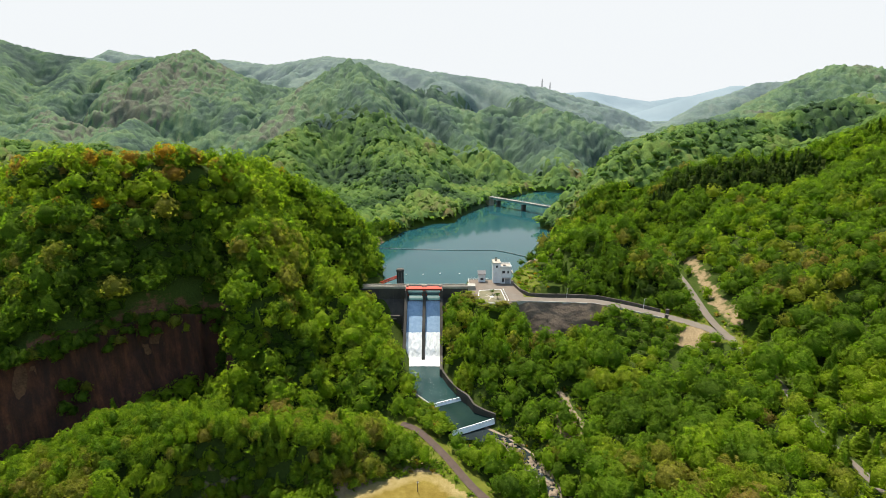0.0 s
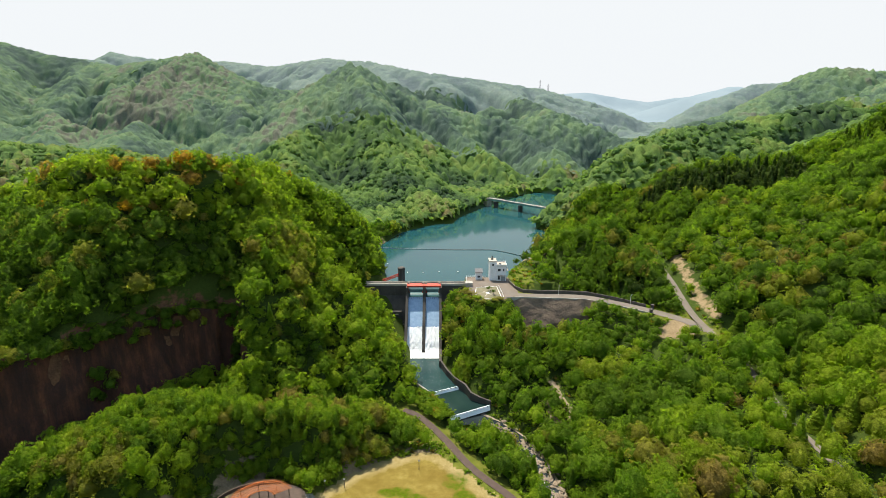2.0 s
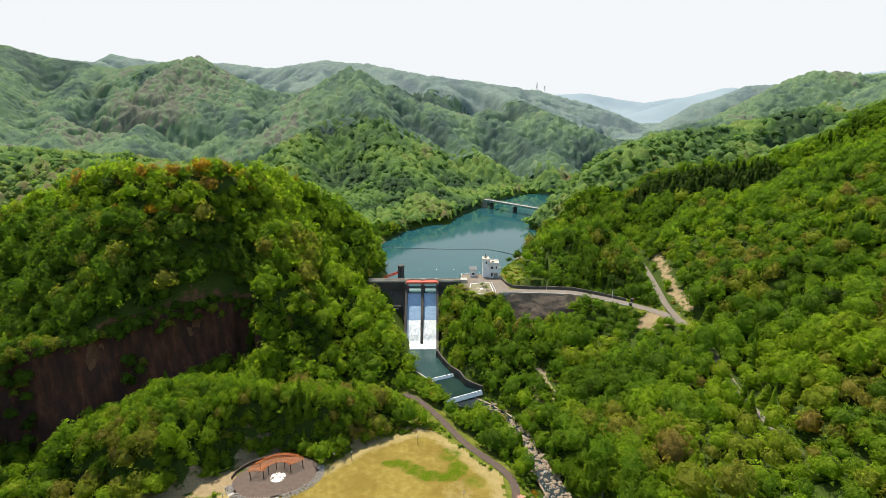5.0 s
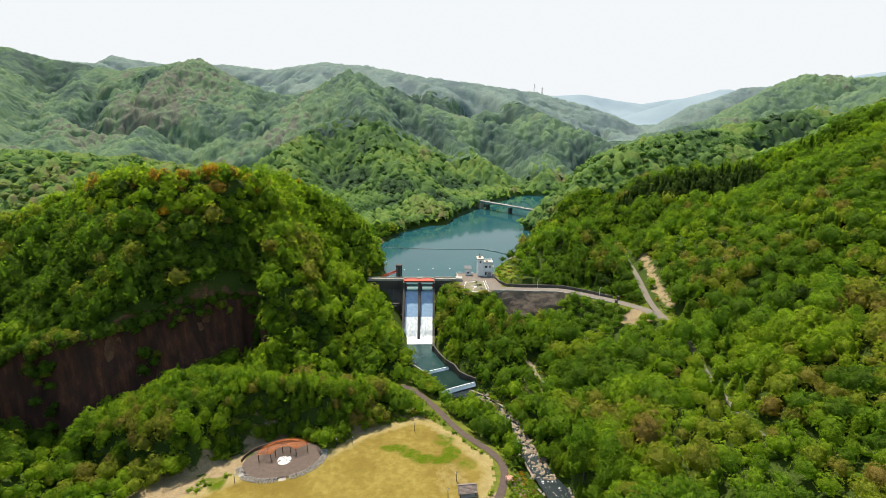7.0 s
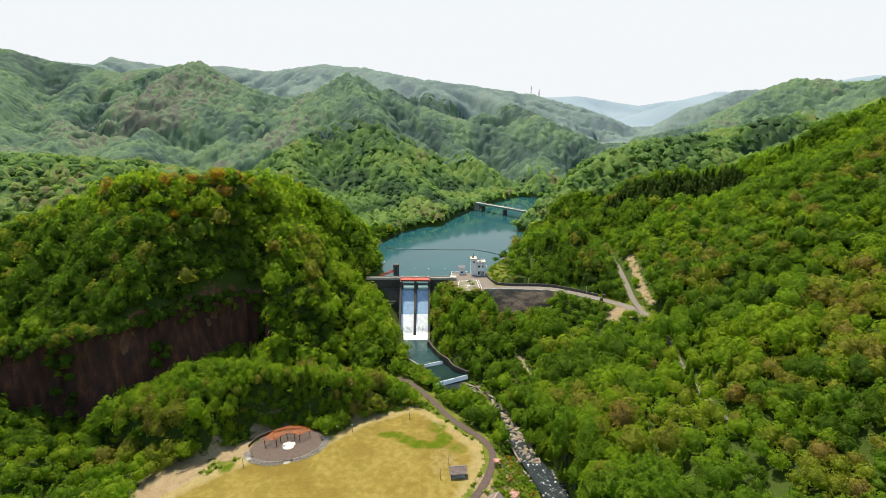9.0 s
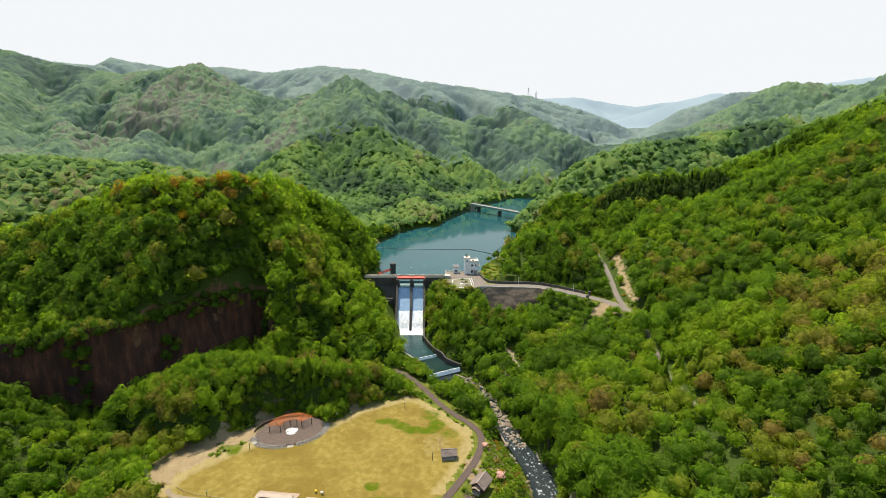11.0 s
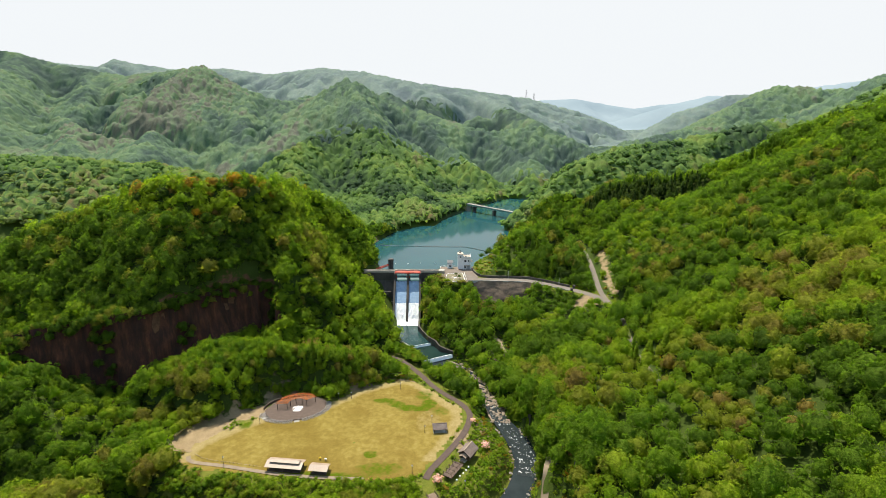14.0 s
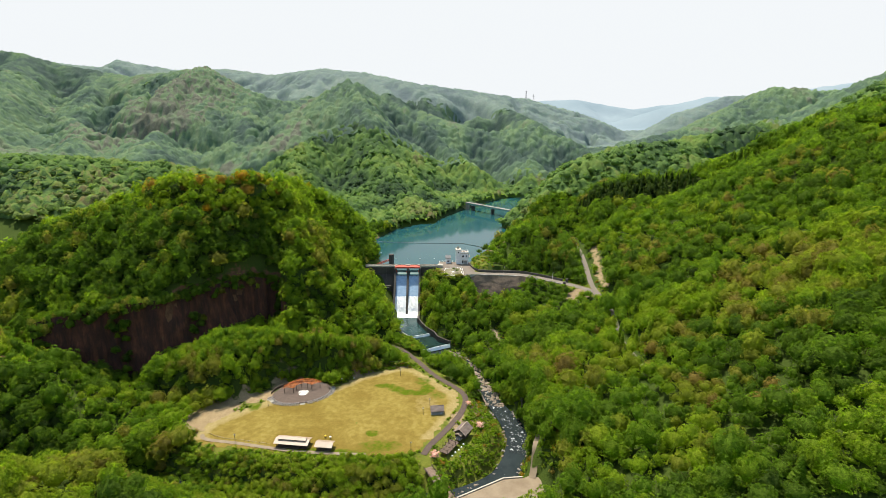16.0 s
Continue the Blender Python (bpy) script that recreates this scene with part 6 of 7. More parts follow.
# stands of one look: (x, y, radius, tint, share)
STANDS = [(-45, 240, 46, 0.60, 0.85), (-75, 290, 40, 0.55, 0.6), (-170, 232, 75, 0.58, 0.7), (-125, 250, 50, 0.56, 0.7), (-90, 135, 55, 0.56, 0.8), (-60, 150, 40, 0.52, 0.8), (-66, 62, 45, 0.70, 0.9), (-120, 60, 40, 0.50, 0.8), (-130, 25, 32, 0.68, 0.95), (-195, 105, 28, 0.34, 0.8),
          (5, 232, 20, 0.56, 0.7), (46, 222, 26, 0.42, 0.6), (95, 300, 30, 0.36, 0.6), (60, 150, 35, 0.52, 0.6), (88, 170, 24, 0.30, 0.8), (107, 157, 18, 0.48, 0.7), (78, 198, 16, 0.72, 0.6),
          (155, 184, 30, 0.44, 0.6), (185, 157, 30, 0.50, 0.6), (145, 127, 22, 0.60, 0.7), (183, 98, 20, 0.66, 0.8), (198, 85, 18, 0.76, 0.6), (148, 81, 26, 0.28, 0.85), (160, 48, 24, 0.30, 0.8),
          (105, 105, 18, 0.68, 0.85), (123, 80, 16, 0.56, 0.7), (128, 45, 15, 0.80, 0.6), (109, 29, 16, 0.72, 0.7), (125, 10, 18, 0.36, 0.8), (94, 25, 14, 0.62, 0.8), (79, 58, 16, 0.40, 0.8), (87, 135, 18, 0.44, 0.7),
          (138, -1, 16, 0.56, 0.8), (220, 230, 80, 0.34, 0.6), (180, 480, 70, 0.52, 0.7), (260, 380, 60, 0.5, 0.5), (-20, 60, 30, 0.66, 0.9), (-340, 330, 60, 0.74, 0.6),
          (-690, 1060, 130, 0.86, 0.8), (-600, 1200, 110, 0.84, 0.7), (-640, 1130, 90, 0.88, 0.8)]
# dark conifers planted on far slopes: (x, y, half length, half width, turn)
CONIFERS = [(-71, 918, 75, 24, -0.5), (28, 1570, 130, 40, -0.3), (300, 1010, 130, 26, -0.4), (582, 1816, 150, 40, -0.3)]


def tint_and_shade(x, y, h, rng):
    """Tint of each tree by where it stands, with far gully shade painted in."""
    n = len(x)
    patch = fbm(x / 55, y / 55, 3, 61)
    t = 0.44 + 0.5 * patch + rng.normal(0, 0.10, n)
    planted = np.zeros(n)
    for cx, cy, r, tint, share in STANDS:
        near = (np.hypot(x - cx, y - cy) < r * (1 + 0.8 * fbm(x / 20, y / 20, 2, 71))) & (rng.random(n) < share)
        t = np.where(near, tint + rng.normal(0, 0.06, n), t)
        planted = np.where(near, 1.0, planted)
    # far off, gully shade goes into the tint: folds darker, spurs paler
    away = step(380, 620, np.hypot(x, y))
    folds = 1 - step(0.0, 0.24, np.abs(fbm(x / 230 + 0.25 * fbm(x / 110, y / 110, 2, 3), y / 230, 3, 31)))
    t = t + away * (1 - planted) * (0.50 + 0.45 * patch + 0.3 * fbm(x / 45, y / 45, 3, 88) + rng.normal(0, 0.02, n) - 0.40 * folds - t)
    t = np.clip(t, 0.06, 0.90)
    olive = (fbm(x / 40, y / 40, 3, 67) + rng.normal(0, 0.18, n)) > 0.40
    t = np.where(olive & (away < 0.5), rng.uniform(0.74, 0.88, n), t)
    # pines over the cliff, with a few bare-twigged trees among them
    pines = (x > -300) & (x < -92) & (y > 110) & (y < 222) & (h < 58 + 10 * fbm(x / 20, y / 20, 2, 91)) & (h > 2)
    t = np.where(pines, np.where(rng.random(n) < 0.1, rng.uniform(0.74, 0.86, n), rng.uniform(0.20, 0.42, n)), t)
    for cx, cy, half, wide, turn in CONIFERS:
        u, w = (x - cx) * math.cos(turn) + (y - cy) * math.sin(turn), (y - cy) * math.cos(turn) - (x - cx) * math.sin(turn)
        t = np.where(np.hypot(u / half, w / wide) < 1 + 0.5 * fbm(x / 40, y / 40, 2, 93), rng.uniform(0.02, 0.12, n), t)
    hill = (x < -60) & (x > -330) & (y > 185) & (y < 330) & (h > 55)
    t = np.where(hill & (rng.random(n) < 0.21), rng.uniform(0.92, 1.0, n), t)
    t = np.where(hill & (rng.random(n) < 0.25), rng.uniform(0.6, 0.7, n), t)
    dark = edge_distance(x, y, [(161, 377), (181, 377), (212, 371), (268, 366), (268, 342), (225, 333), (190, 343), (167, 352)]) < 2.5 * fbm(x / 12, y / 12, 2, 83) + 1
    t = np.where(dark, rng.uniform(0.03, 0.14, n), t)
    return t, dark


def open_to(x, y, h, eyes=((0, 0, 94), (12, -127, 115)), slack=34.0):
    """Whether the camera can see the ground there from its first or last place."""
    seen = np.zeros(len(x), bool)
    for ex, ey, ez in eyes:
        clear_way = np.ones(len(x), bool)
        for t in np.linspace(0.25, 0.985, 26):
            clear_way &= land(ex + (x - ex) * t, ey + (y - ey) * t) < ez + (h + slack - ez) * t
        seen |= clear_way
    return seen


# ---- single trees, nearest the path ----
LEAVES_OWN = foliage("tree_leaves", LEAF_STOPS, ragged=2.6)


def tree(kind, size):
    """A broadleaf tree with a tapered trunk, limbs and a lobed crown of separate sprays, about ten metres high."""
    trng = np.random.default_rng(100 + kind)
    ob = new("broadleaf_tree")
    part("trunk", rod((0, 0, -0.6), (0.2, 0.1, 5.2), 0.26, 0.12, 8), BARK, ob)
    for i in range(5):
        a, z = i * 1.26 + trng.uniform(0, 0.6), 2.4 + 0.5 * i
        part("limb", rod((0.03 * i, 0.02 * i, z), (math.cos(a) * 2.0, math.sin(a) * 2.0, z + 2.2), 0.10, 0.03, 6), BARK, ob)
    v, f, n0 = lobed_crown(trng, 22, 420, 0.110, 1, 1.0, (0.0, 0.15, 0.3)[kind % 3], (0.22, 0.36))
    v = v * [4.1, 4.1, 4.2] + [0, 0, 5.6]
    crown = mesh_object("crown", v, f, LEAVES_OWN)
    attribute(crown, "tint", np.full(len(v), (0.30, 0.42, 0.5, 0.58, 0.66, 0.8)[kind]))
    attribute(crown, "spray", np.arange(len(v)) >= n0)
    crown.parent = ob
    return ob


x, y = scatter(-330, 380, -10, 430, 6.6, rng)
h = land(x, y)
ok = clear(x, y, h) & ~bare(x, y)
ok &= open_to(x, y, h, slack=16.0) & ~((y > 300) & (x < -130)) & (x < 60 + 0.95 * (y + 127)) & (x > -40 - 0.95 * (y + 127))
steep = steepness(x, y)
base_x, base_y, base_ok = x, y, ok
x, y = [base_x[ok]], [base_y[ok]]
# steep ground carries more trees on the same plan
for dx, dy, low in ((1.5, 2.5, 0.35), (-1.8, 1.2, 1.0), (0.6, -2.4, 1.0)):
    more = base_ok & (rng.random(len(steep)) < np.clip(1.6 * (steep - low), 0, 1))
    x.append(base_x[more] + dx + rng.uniform(-1, 1, more.sum()))
    y.append(base_y[more] + dy + rng.uniform(-1, 1, more.sum()))
sx, sy = scatter(-112, 6, 38, 72, 3.4, rng)
ax, ay = scatter(-140, -20, 126, 172, 3.9, rng)
on = along(ax, ay, MOUND)[0] < 17
sx, sy = np.concatenate([sx, ax[on]]), np.concatenate([sy, ay[on]])
x, y = np.concatenate(x + [sx]), np.concatenate(y + [sy])
h = land(x, y)
ok = clear(x, y, h) & ~bare(x, y)
x, y, h = x[ok], y[ok], h[ok]
t, dark = tint_and_shade(x, y, h, rng)
n = len(x)
big = 0.5 + 1.2 * fbm(x / 35, y / 35, 3, 15)
rad = np.clip(rng.lognormal(1.38, 0.25, n) * (0.85 + 0.45 * big), 2.2, 7.4)
room = np.minimum.reduce([edge_distance(x, y, MEADOW), along(x, y, ROAD_DAM)[0] - 3, along(x, y, ROAD_PARK)[0] - 2, along(x, y, PATH_R)[0] - 0.8, np.where(y < 192, 9, along(x, y, ROAD_UP)[0] - 2), np.where(y < 268, along(x, y, RIVER)[0] - np.where((y > 126) & (y < 176), 0.4, 3.8), 9)])
rad = np.minimum(rad, np.maximum(room * 1.05, 2.2))
tall = rad * rng.uniform(1.8, 2.5, n)
low = ((x > 8) & (x < 48) & (y > 212) & (y < 268)) | ((x > 40) & (x < 84) & (y > 220) & (y < 245))
tall = np.where(low, np.clip(np.where(x < 42, 4.5, 0.0) - h, 2.0, tall), tall)
mound = (along(x, y, MOUND)[0] < 16) & (room > 5)
tall = np.where(mound, rng.uniform(6.0, 9.5, n), tall)
rad = np.where(mound, np.clip(rad * 0.75, 2.1, 3.3), rad)
south = (y < 76) & (y > 36) & (x < 8) & (x > -114)
front = (x > 78) & (x < 150) & (y > 180) & (y < 232) & (x < 134)
tall = np.where(front, np.minimum(tall, 6.5), tall)
rad = np.where(front, np.minimum(rad, 3.6), rad)
tall = np.where(south, np.minimum(tall, np.where(y > 60, 3.4, 6.0)), tall)
rad = np.where(south, np.clip(rad, 1.6, np.where(y > 60, 1.9, 2.8)), rad)
kind = rng.integers(0, 9, n)
larch = (fbm(x / 30, y / 30, 3, 19) + rng.normal(0, 0.2, n) > 0.52) & ~low & ~south & ~front & (rad > 3)
kind = np.where((dark & (rng.random(n) < 0.7)) | larch, 9 + rng.integers(0, 2, n), kind)
rad = np.where(kind >= 9, np.minimum(rad, 5.0), rad)
tall = np.where(kind >= 9, rng.uniform(9, 14, n), tall)
t = np.where(larch & ~dark, np.clip(t, 0.2, 0.6), t)
rad = np.where(low, np.minimum(rad, 4.2), rad)
# low growth between the trees
ux = x + rng.choice([-2.9, 2.9], n) + rng.uniform(-0.6, 0.6, n)
uy = y + rng.uniform(-2.6, 2.6, n)
uh = land(ux, uy)
uok = clear(ux, uy, uh) & ~bare(ux, uy) & ~dark & (rng.random(n) < 0.35)
ur = rng.uniform(2.6, 4.6, n)
UNDER_KINDS = []
for _ in range(5):
    v2, f2, n2 = lobed_crown(rng, 7, 18, 0.34, 1)
    UNDER_KINDS.append((v2, f2[v2[f2].mean(1)[:, 2] > -0.45], n2))
woods("undergrowth", UNDER_KINDS, rng.integers(0, 5, uok.sum()), ux[uok], uy[uok], uh[uok] + 1.2, ur[uok], ur[uok] * 1.5, np.clip(t[uok] - 0.06, 0.1, 0.8), "low green undergrowth between the trees", rng)
# the nearest stand as trees of their own
order = np.argsort(np.hypot(x - 25, (y - 70) * 0.8))
own = np.zeros(n, bool)
own[order[:290]] = True
own &= kind < 9
kinds = [tree(k, 1.0) for k in range(6)]
LABELS = ["deep green broadleaf tree in full leaf", "dense green broadleaf tree on the slope", "fresh green broadleaf tree with a rounded crown", "bright green broadleaf tree in spring leaf",
          "yellow-green broadleaf tree in young leaf", "pale olive broadleaf tree with thin young leaves"]
used = set()
for i in np.where(own)[0]:
    k = int(np.argmin(np.abs(np.array((0.30, 0.42, 0.5, 0.58, 0.66, 0.8)) - t[i])))
    s = min(rad[i], 6.5) / 4.1
    m = pose(x[i], y[i], h[i] - 0.1, 0, 0, rng.uniform(0, 360)) @ Matrix.Diagonal((s, s, s * rng.uniform(0.85, 1.15), 1))
    if k in used:
        copy_thing(kinds[k], m)
    else:
        used.add(k)
        kinds[k].matrix_world = m
        tagged(kinds[k], LABELS[k], "tree", "trees by the stream")
for k in range(6):
    if k not in used:
        kinds[k].matrix_world = pose(70 + k, 100, float(land(np.array([70.0 + k]), np.array([100.0]))[0]))
        tagged(kinds[k], LABELS[k], "tree", "trees by the stream")
keep = ~own
x, y, h, t, rad, tall, kind = [q[keep] for q in (x, y, h, t, rad, tall, kind)]
close = (x > 60) & (y < 215) | (y < 175)
for some, crowns, label in ((close, FINE_KINDS, "dense fresh green broadleaf trees on the valley slopes"), (~close, NEAR_KINDS, "thick green broadleaf trees on the hills beside the dam")):
    woods("broadleaf_woods", crowns, kind[some], x[some], y[some], (h + np.where(kind >= 9, tall * 0.48, tall * 0.42 + 0.8))[some], np.where(kind >= 9, rad * 1.25, rad)[some], tall[some], t[some], label, rng)
# pines along the rim, on ledges and at the foot of the cliff
spots = []
for ux, uy, uz, ox, oy, low_z in CLIFF_RIM[::2]:
    for _ in range(2):
        o = rng.uniform(-1.5, 3.5)
        spots.append((ux + ox * o, uy + oy * o, uz - 1.0 - max(o, 0) * rng.uniform(0.2, 2.2), rng.uniform(2.0, 3.5)))
    if rng.random() < 0.35:
        o = rng.uniform(10, 15)
        spots.append((ux + ox * o, uy + oy * o, low_z - 0.5, rng.uniform(2.2, 3.4)))
for mid, wide, count in ((-211, 5.0, 34), (-176, 4.5, 26), (-142, 3.0, 9), (-97, 3.0, 16)):
    near_mid = np.where(np.abs(CLIFF_RIM[:, 0] - mid) < wide)[0]
    for j in rng.choice(near_mid, count):
        ux, uy, uz, ox, oy, low_z = CLIFF_RIM[j]
        v = rng.random()
        o = 3.0 + (1 - v) ** 1.7 * (uz - low_z) / 5.5 + rng.uniform(0, 2)
        spots.append((ux + ox * o, uy + oy * o, low_z + v * (uz - low_z) - 2.0, rng.uniform(2.0, 3.4)))
spots = np.array(spots)
spot_tall = spots[:, 3] * rng.uniform(1.9, 2.6, len(spots))
woods("cliff_trees", FINE_KINDS, rng.integers(3, 9, len(spots)), spots[:, 0], spots[:, 1], spots[:, 2] + spot_tall * 0.42, spots[:, 3], spot_tall,
      np.where(rng.random(len(spots)) < 0.12, rng.uniform(0.74, 0.84, len(spots)), rng.uniform(0.12, 0.36, len(spots))), "dark pines clinging to the rim and ledges of the cliff", rng)

# ---- bushes on banks and verges ----
x, y = scatter(-110, 140, 40, 320, 2.0, rng)
h = land(x, y)
d, _ = along(x, y, RIVER)
verge = (d > 6.2) & (d < 14) & (y < 196)
park_d = along(x, y, ROAD_PARK)[0]
verge |= (np.abs(x - 60) < 14) & (y > 40) & (y < 84)
verge |= (d > 12) & (d < 16) & (y < 240) & (y > 196)
verge |= (edge_distance(x, y, MEADOW) > 1.5) & (edge_distance(x, y, MEADOW) < 8)
verge |= (along(x, y, ROAD_UP)[0] < 8) | (along(x, y, PATH_R)[0] < 6) | ((along(x, y, ROAD_DAM)[0] < 12) & (x > 84))
ok = verge & (park_d > 3.0) & (along(x, y, ROAD_UP)[0] > 3.6) & (along(x, y, PATH_R)[0] > 2.2) & (along(x, y, ROAD_DAM)[0] > 5)
ok &= (d > 6.2) & (np.hypot((x - PC.x) / 20, (y - PC.y) / 15) > 1) & (np.hypot(x - 26.4, y - 88.3) > 6) & (np.hypot(x - 19.2, y - 78) > 6.5) & (np.hypot(x - 13.4, y - 107.6) > 5)
ok |= edge_distance(x, y, [(0, 262), (14, 262), (18, 240), (16, 205), (9, 205), (4, 216), (0, 228)]) < 0
ok &= (np.hypot((x - 117) / 10, (y - 209) / 7) > 1) & ((along(x, y, [(137, 214), (140, 235), (146, 262), (151, 286)])[0] > 2.9) | (rng.random(len(x)) < 0.15))
ok &= edge_distance(x, y, [(21, 44), (42, 58), (51, 58), (58, 61), (63, 48), (56, 28), (24, 20)]) > 1.0
ok &= along(x, y, [(55, 57), (58, 66), (62.5, 77)])[0] > 2.2
ok &= edge_distance(x, y, [(8.5, 64), (24, 36), (18, 33), (5, 62)]) > 1.0
ok &= (edge_distance(x, y, [(-20, 264), (-2, 264), (8, 204), (24, 190), (3, 180), (-8, 198), (-20, 215)]) > 1.5)
ok |= (edge_distance(x, y, [(9, 66), (30, 118), (44, 118), (48, 96), (44, 76), (30, 64), (14, 58)]) < 0) & (np.hypot(x - 26.4, y - 88.3) > 6.5) & (np.hypot(x - 19.2, y - 78) > 7) & (park_d > 3.2) & (d > 6.4)
ok |= edge_distance(x, y, [(-12, 203), (-4.5, 199.5), (-1, 194), (2.5, 187.5), (6, 181.5), (0, 178), (-8, 184), (-14, 196)]) < 0
ok |= (edge_distance(x, y, [(44, 262), (44, 300), (52, 318), (62, 312), (64, 290), (62, 262), (84, 258), (60, 256)]) < -1)
garden = edge_distance(x, y, [(9, 66), (30, 118), (44, 118), (48, 96), (44, 76), (30, 64), (14, 58)]) < 0
wild = (edge_distance(x, y, [(-12, 203), (-4.5, 199.5), (-1, 194), (2.5, 187.5), (6, 181.5), (0, 178), (-8, 184), (-14, 196)]) < 0) | ((np.abs(x - 61) < 11) & (y > 50) & (y < 90)) | (garden & (rng.random(len(x)) < 0.85))
ok &= wild | (rng.random(len(x)) < 0.28 + 0.75 * step(-0.15, 0.2, fbm(x / 9, y / 9, 3, 23)))
ok &= ~((x < -78) & (y > 90) & (y < 140) & (rng.random(len(x)) < 0.9))
x, y, h = x[ok], y[ok], h[ok]
bank = edge_distance(x, y, [(-12, 203), (-4.5, 199.5), (-1, 194), (2.5, 187.5), (6, 181.5), (0, 178), (-8, 184), (-14, 196)]) < 0
h = np.where(bank, np.maximum(h, -30.0), h)
n = len(x)
BUSH_KINDS = [lobed_crown(rng, 6, 34, 0.30, 1) for _ in range(4)]
rad = rng.uniform(0.8, 1.9, n)
rad = np.where((np.abs(x - 61) < 11) & (y > 50) & (y < 90), rng.uniform(1.5, 2.6, n), rad)
rad = np.where(bank, rng.uniform(1.8, 2.8, n), rad)
garden = edge_distance(x, y, [(9, 66), (30, 118), (44, 118), (48, 96), (44, 76), (30, 64), (14, 58)]) < 0
rad = np.where(garden, rng.uniform(1.0, 1.9, n), rad)
bt = np.where(rng.random(n) < 0.08, rng.uniform(0.88, 1.0, n), rng.uniform(0.40, 0.68, n))
woods("bushes", BUSH_KINDS, rng.integers(0, 4, n), x, y, h + rad * 0.35, rad, rad * 1.5, bt, "low green bushes along the stream and paths", rng)


def blossom_tree(x, y, s):
    ob = thing("blossom_tree", x, y, float(land(np.array([x]), np.array([y]))[0]), 40 * s, "small cherry tree in pale pink blossom", "tree", "blossom trees by the cabin")
    part("trunk", rod((0, 0, -0.3), (0.1, 0, 1.6 * s), 0.16, 0.08, 8), BARK, ob)
    for i in range(4):
        a = i * 1.6
        part("limb", rod((0.06, 0, 1.1 * s), (math.cos(a) * 1.1 * s, math.sin(a) * 1.1 * s, 2.3 * s), 0.06, 0.02, 6), BARK, ob)
    v, f, n0 = lobed_crown(np.random.default_rng(int(x * 10)), 12, 380, 0.10, 1, 0.8)
    c = mesh_object("crown", v * [2.1 * s, 2.1 * s, 1.7 * s] + [0, 0, 2.4 * s], f, PINK)
    attribute(c, "tint", np.full(len(v), 0.5))
    c.parent = ob


for bx, by, bs in ((12.2, 69.5, 1.25), (35.0, 93.0, 1.15), (30.6, 113.5, 0.85)):
    blossom_tree(bx, by, bs)
for bx, by in ((27.5, 256.5), (29.5, 250.5)):
    ob = thing("terrace_tree", bx, by, 3.9, 0, "small dark tree in the lawn bed", "tree", "trees in the lawn bed")
    part("trunk", rod((0, 0, 0), (0.1, 0, 1.6), 0.12, 0.07, 8), BARK, ob)
    v, f, n0 = lobed_crown(np.random.default_rng(int(bx)), 8, 160, 0.17, 1, 0.8)
    c = mesh_object("crown", v * [1.7, 1.7, 1.2] + [0, 0, 2.2], f, LEAVES_OWN)
    attribute(c, "tint", np.full(len(v), 0.15))
    c.parent = ob

x, y = scatter(-900, 900, 170, 1050, 8.0, rng)
h = land(x, y)
seen = open_to(x, y, h, slack=26.0)
ok = seen & clear(x, y, h) & ~((y < 430) & (x > -130) & (x < 380)) & (np.abs(x) < 150 + 0.9 * y) & ((y > 300) | (x > 380))
x, y, h = x[ok], y[ok], h[ok]
t, dark = tint_and_shade(x, y, h, rng)
n = len(x)
rad = np.clip(rng.lognormal(1.5, 0.24, n), 2.8, 7.5)
kind = rng.integers(0, 6, n)
kind = np.where(dark, 6 + rng.integers(0, 2, n), kind)
tall = np.where(kind >= 6, rng.uniform(10, 14, n), rad * rng.uniform(1.2, 1.7, n))
near = np.hypot(x, y) + rng.uniform(-110, 110, n) < 700
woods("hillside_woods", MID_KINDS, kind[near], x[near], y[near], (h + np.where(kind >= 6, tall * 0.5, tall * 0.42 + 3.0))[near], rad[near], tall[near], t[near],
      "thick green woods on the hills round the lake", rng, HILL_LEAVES)



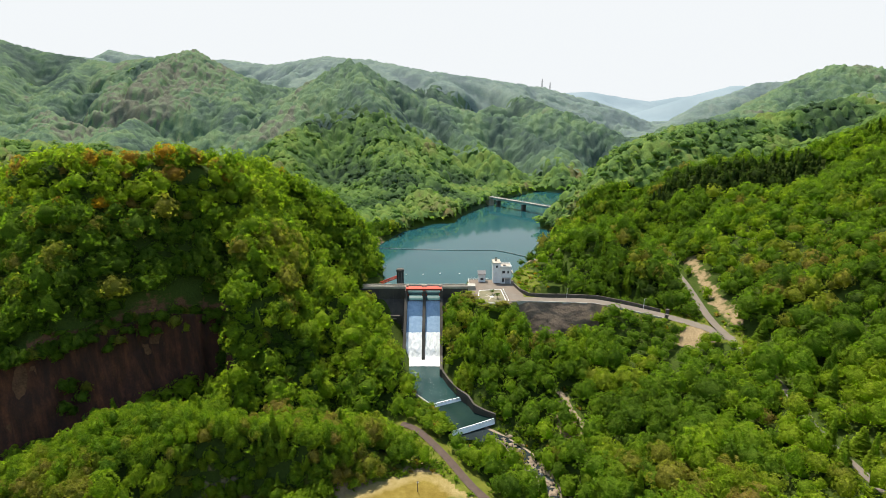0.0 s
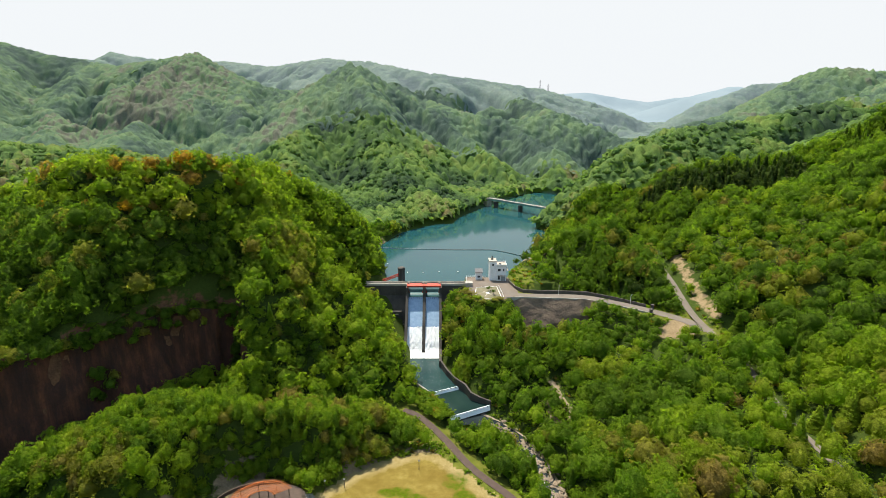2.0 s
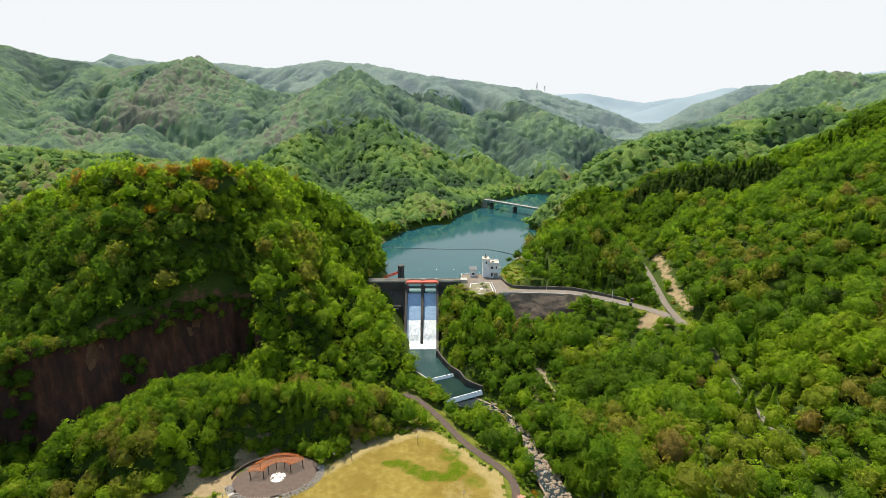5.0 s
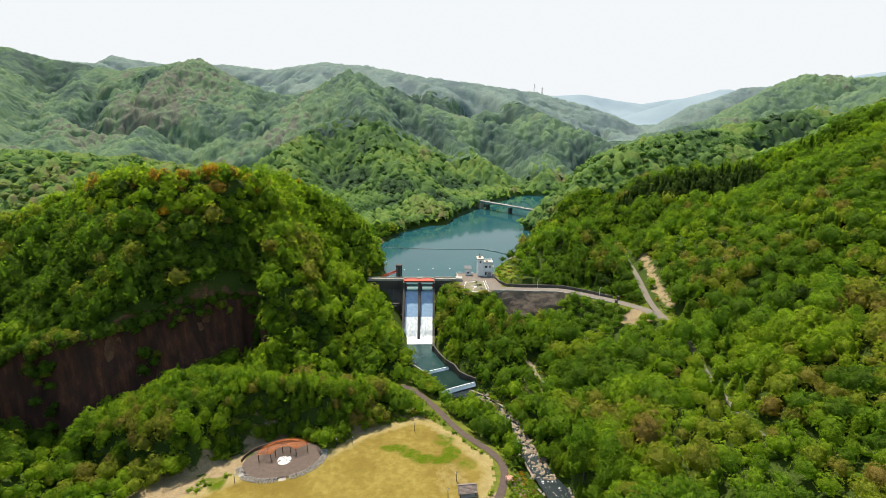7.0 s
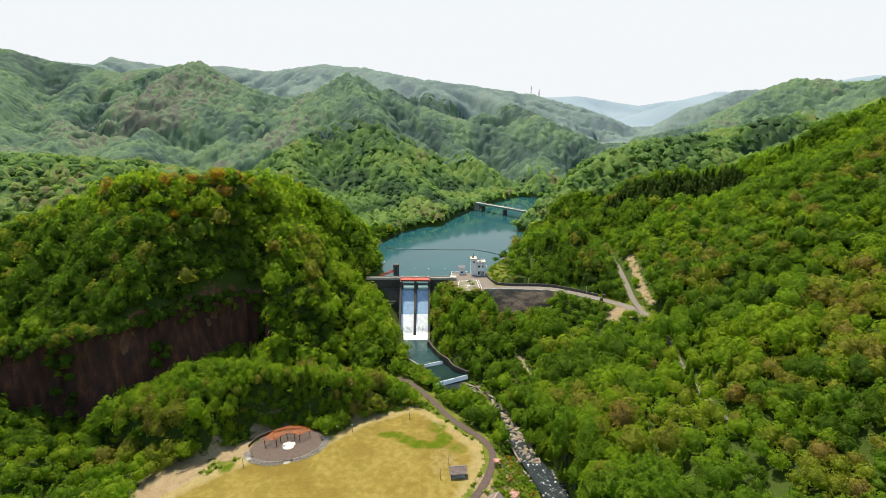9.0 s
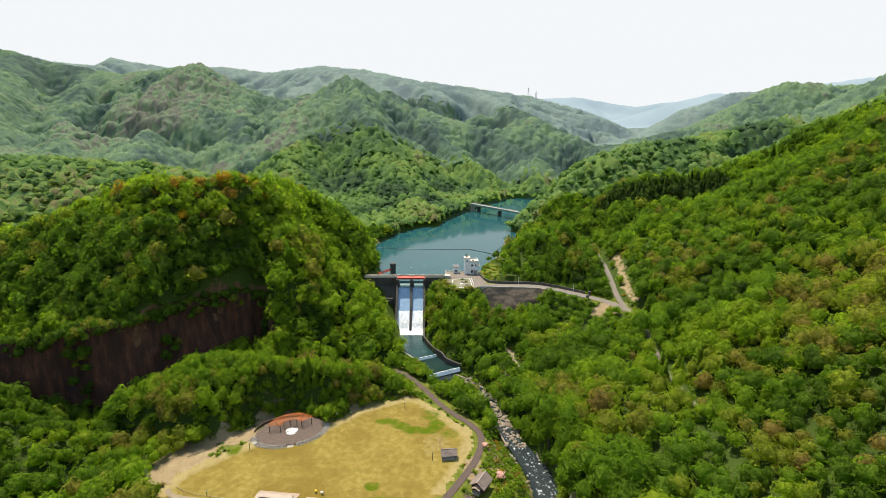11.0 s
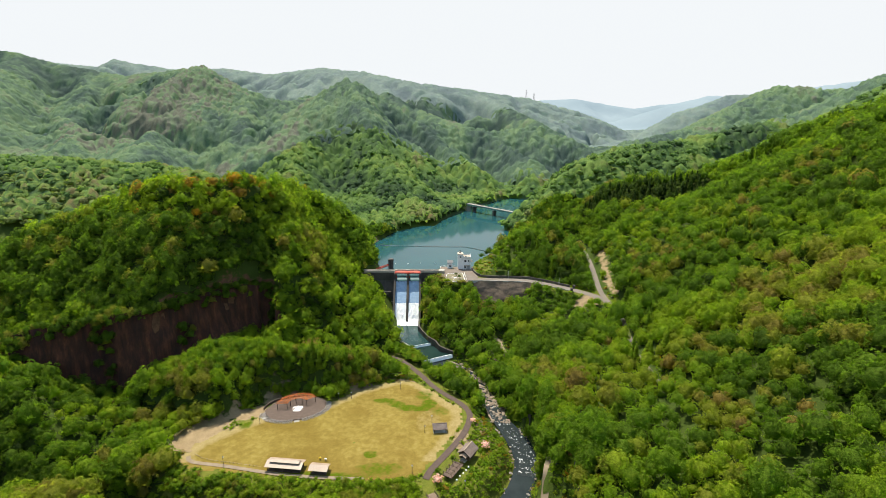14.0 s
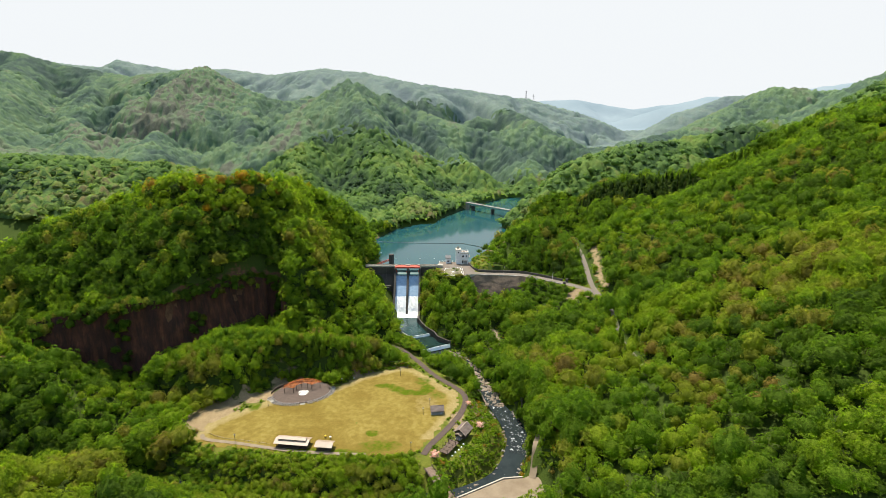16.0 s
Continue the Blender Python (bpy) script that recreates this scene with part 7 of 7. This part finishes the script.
def crowns(x, y, size):
    """Rounded tree tops standing close together: their height from 0 to 1, and a number for each tree."""
    gx, gy = x / size, y / (size * 0.87)
    best, who = np.full(x.shape, 9.0), np.zeros(x.shape)
    for dx in (-1, 0, 1):
        for dy in (-1, 0, 1):
            ix, iy = np.floor(gx) + dx, np.floor(gy) + dy
            px, py = ix + 0.15 + 0.7 * lattice(ix, iy, 311), iy + 0.15 + 0.7 * lattice(ix, iy, 313)
            d = np.hypot(gx - px, gy - py) * (0.85 + 0.4 * lattice(ix, iy, 317))
            near = d < best
            best, who = np.where(near, d, best), np.where(near, lattice(ix, iy, 319), who)
    return np.sqrt(np.clip(1 - (best / 0.60) ** 2, 0.0, 1)), who


def canopy(x0, x1, y0, y1, grid, size, tall, leaf, label, hills=False):
    """Distant woods as one closed roof of crowns over the mountains."""
    def height(x, y):
        top, who = crowns(x, y, size)
        return land(x, y) + 1.0 + tall * (0.7 + 0.6 * who) * top + 1.2 * fbm(x / 6, y / 6, 2, 401)

    def keep(x, y):
        h = land(x, y)
        away = np.hypot(x, y)
        ok = (np.abs(x) < 260 + 0.95 * y) & (h > 1.0)
        if hills:
            ok &= (away < 838) & ~((y < 430) & (x > -130) & (x < 380)) & ((y > 300) | (x > 380))
            ok[ok] = clear(x[ok], y[ok], h[ok])
        else:
            ok &= away > 810
        ok[ok] = open_to(x[ok], y[ok], h[ok], slack=75.0)
        return ok

    ob = sheet("far_woods", np.arange(x0, x1, grid), np.arange(y0, y1, grid), height, leaf, keep)
    cx, cy, cz = places(ob)
    tint, _ = tint_and_shade(cx, cy, cz, np.random.default_rng(11))
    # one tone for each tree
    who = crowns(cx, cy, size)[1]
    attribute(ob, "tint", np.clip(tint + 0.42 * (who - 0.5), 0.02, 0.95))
    attribute(ob, "spray", np.zeros(len(cx)))
    return tagged(ob, label, "woods", kind="stuff")


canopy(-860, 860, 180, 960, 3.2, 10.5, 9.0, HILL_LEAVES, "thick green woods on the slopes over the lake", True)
canopy(-1350, 1350, 600, 1330, 4.2, 12.5, 9.5, FAR_LEAVES, "haze-softened green woods on the mountains over the lake")
canopy(-2000, 1600, 1315, 1655, 6.0, 14.5, 8.0, FAR_LEAVES, "haze-paled green woods on distant mountains")
canopy(-2300, 2300, 1630, 2520, 9.0, 19.0, 8.5, MISTY_LEAVES, "haze-greyed green woods on the farthest mountains")
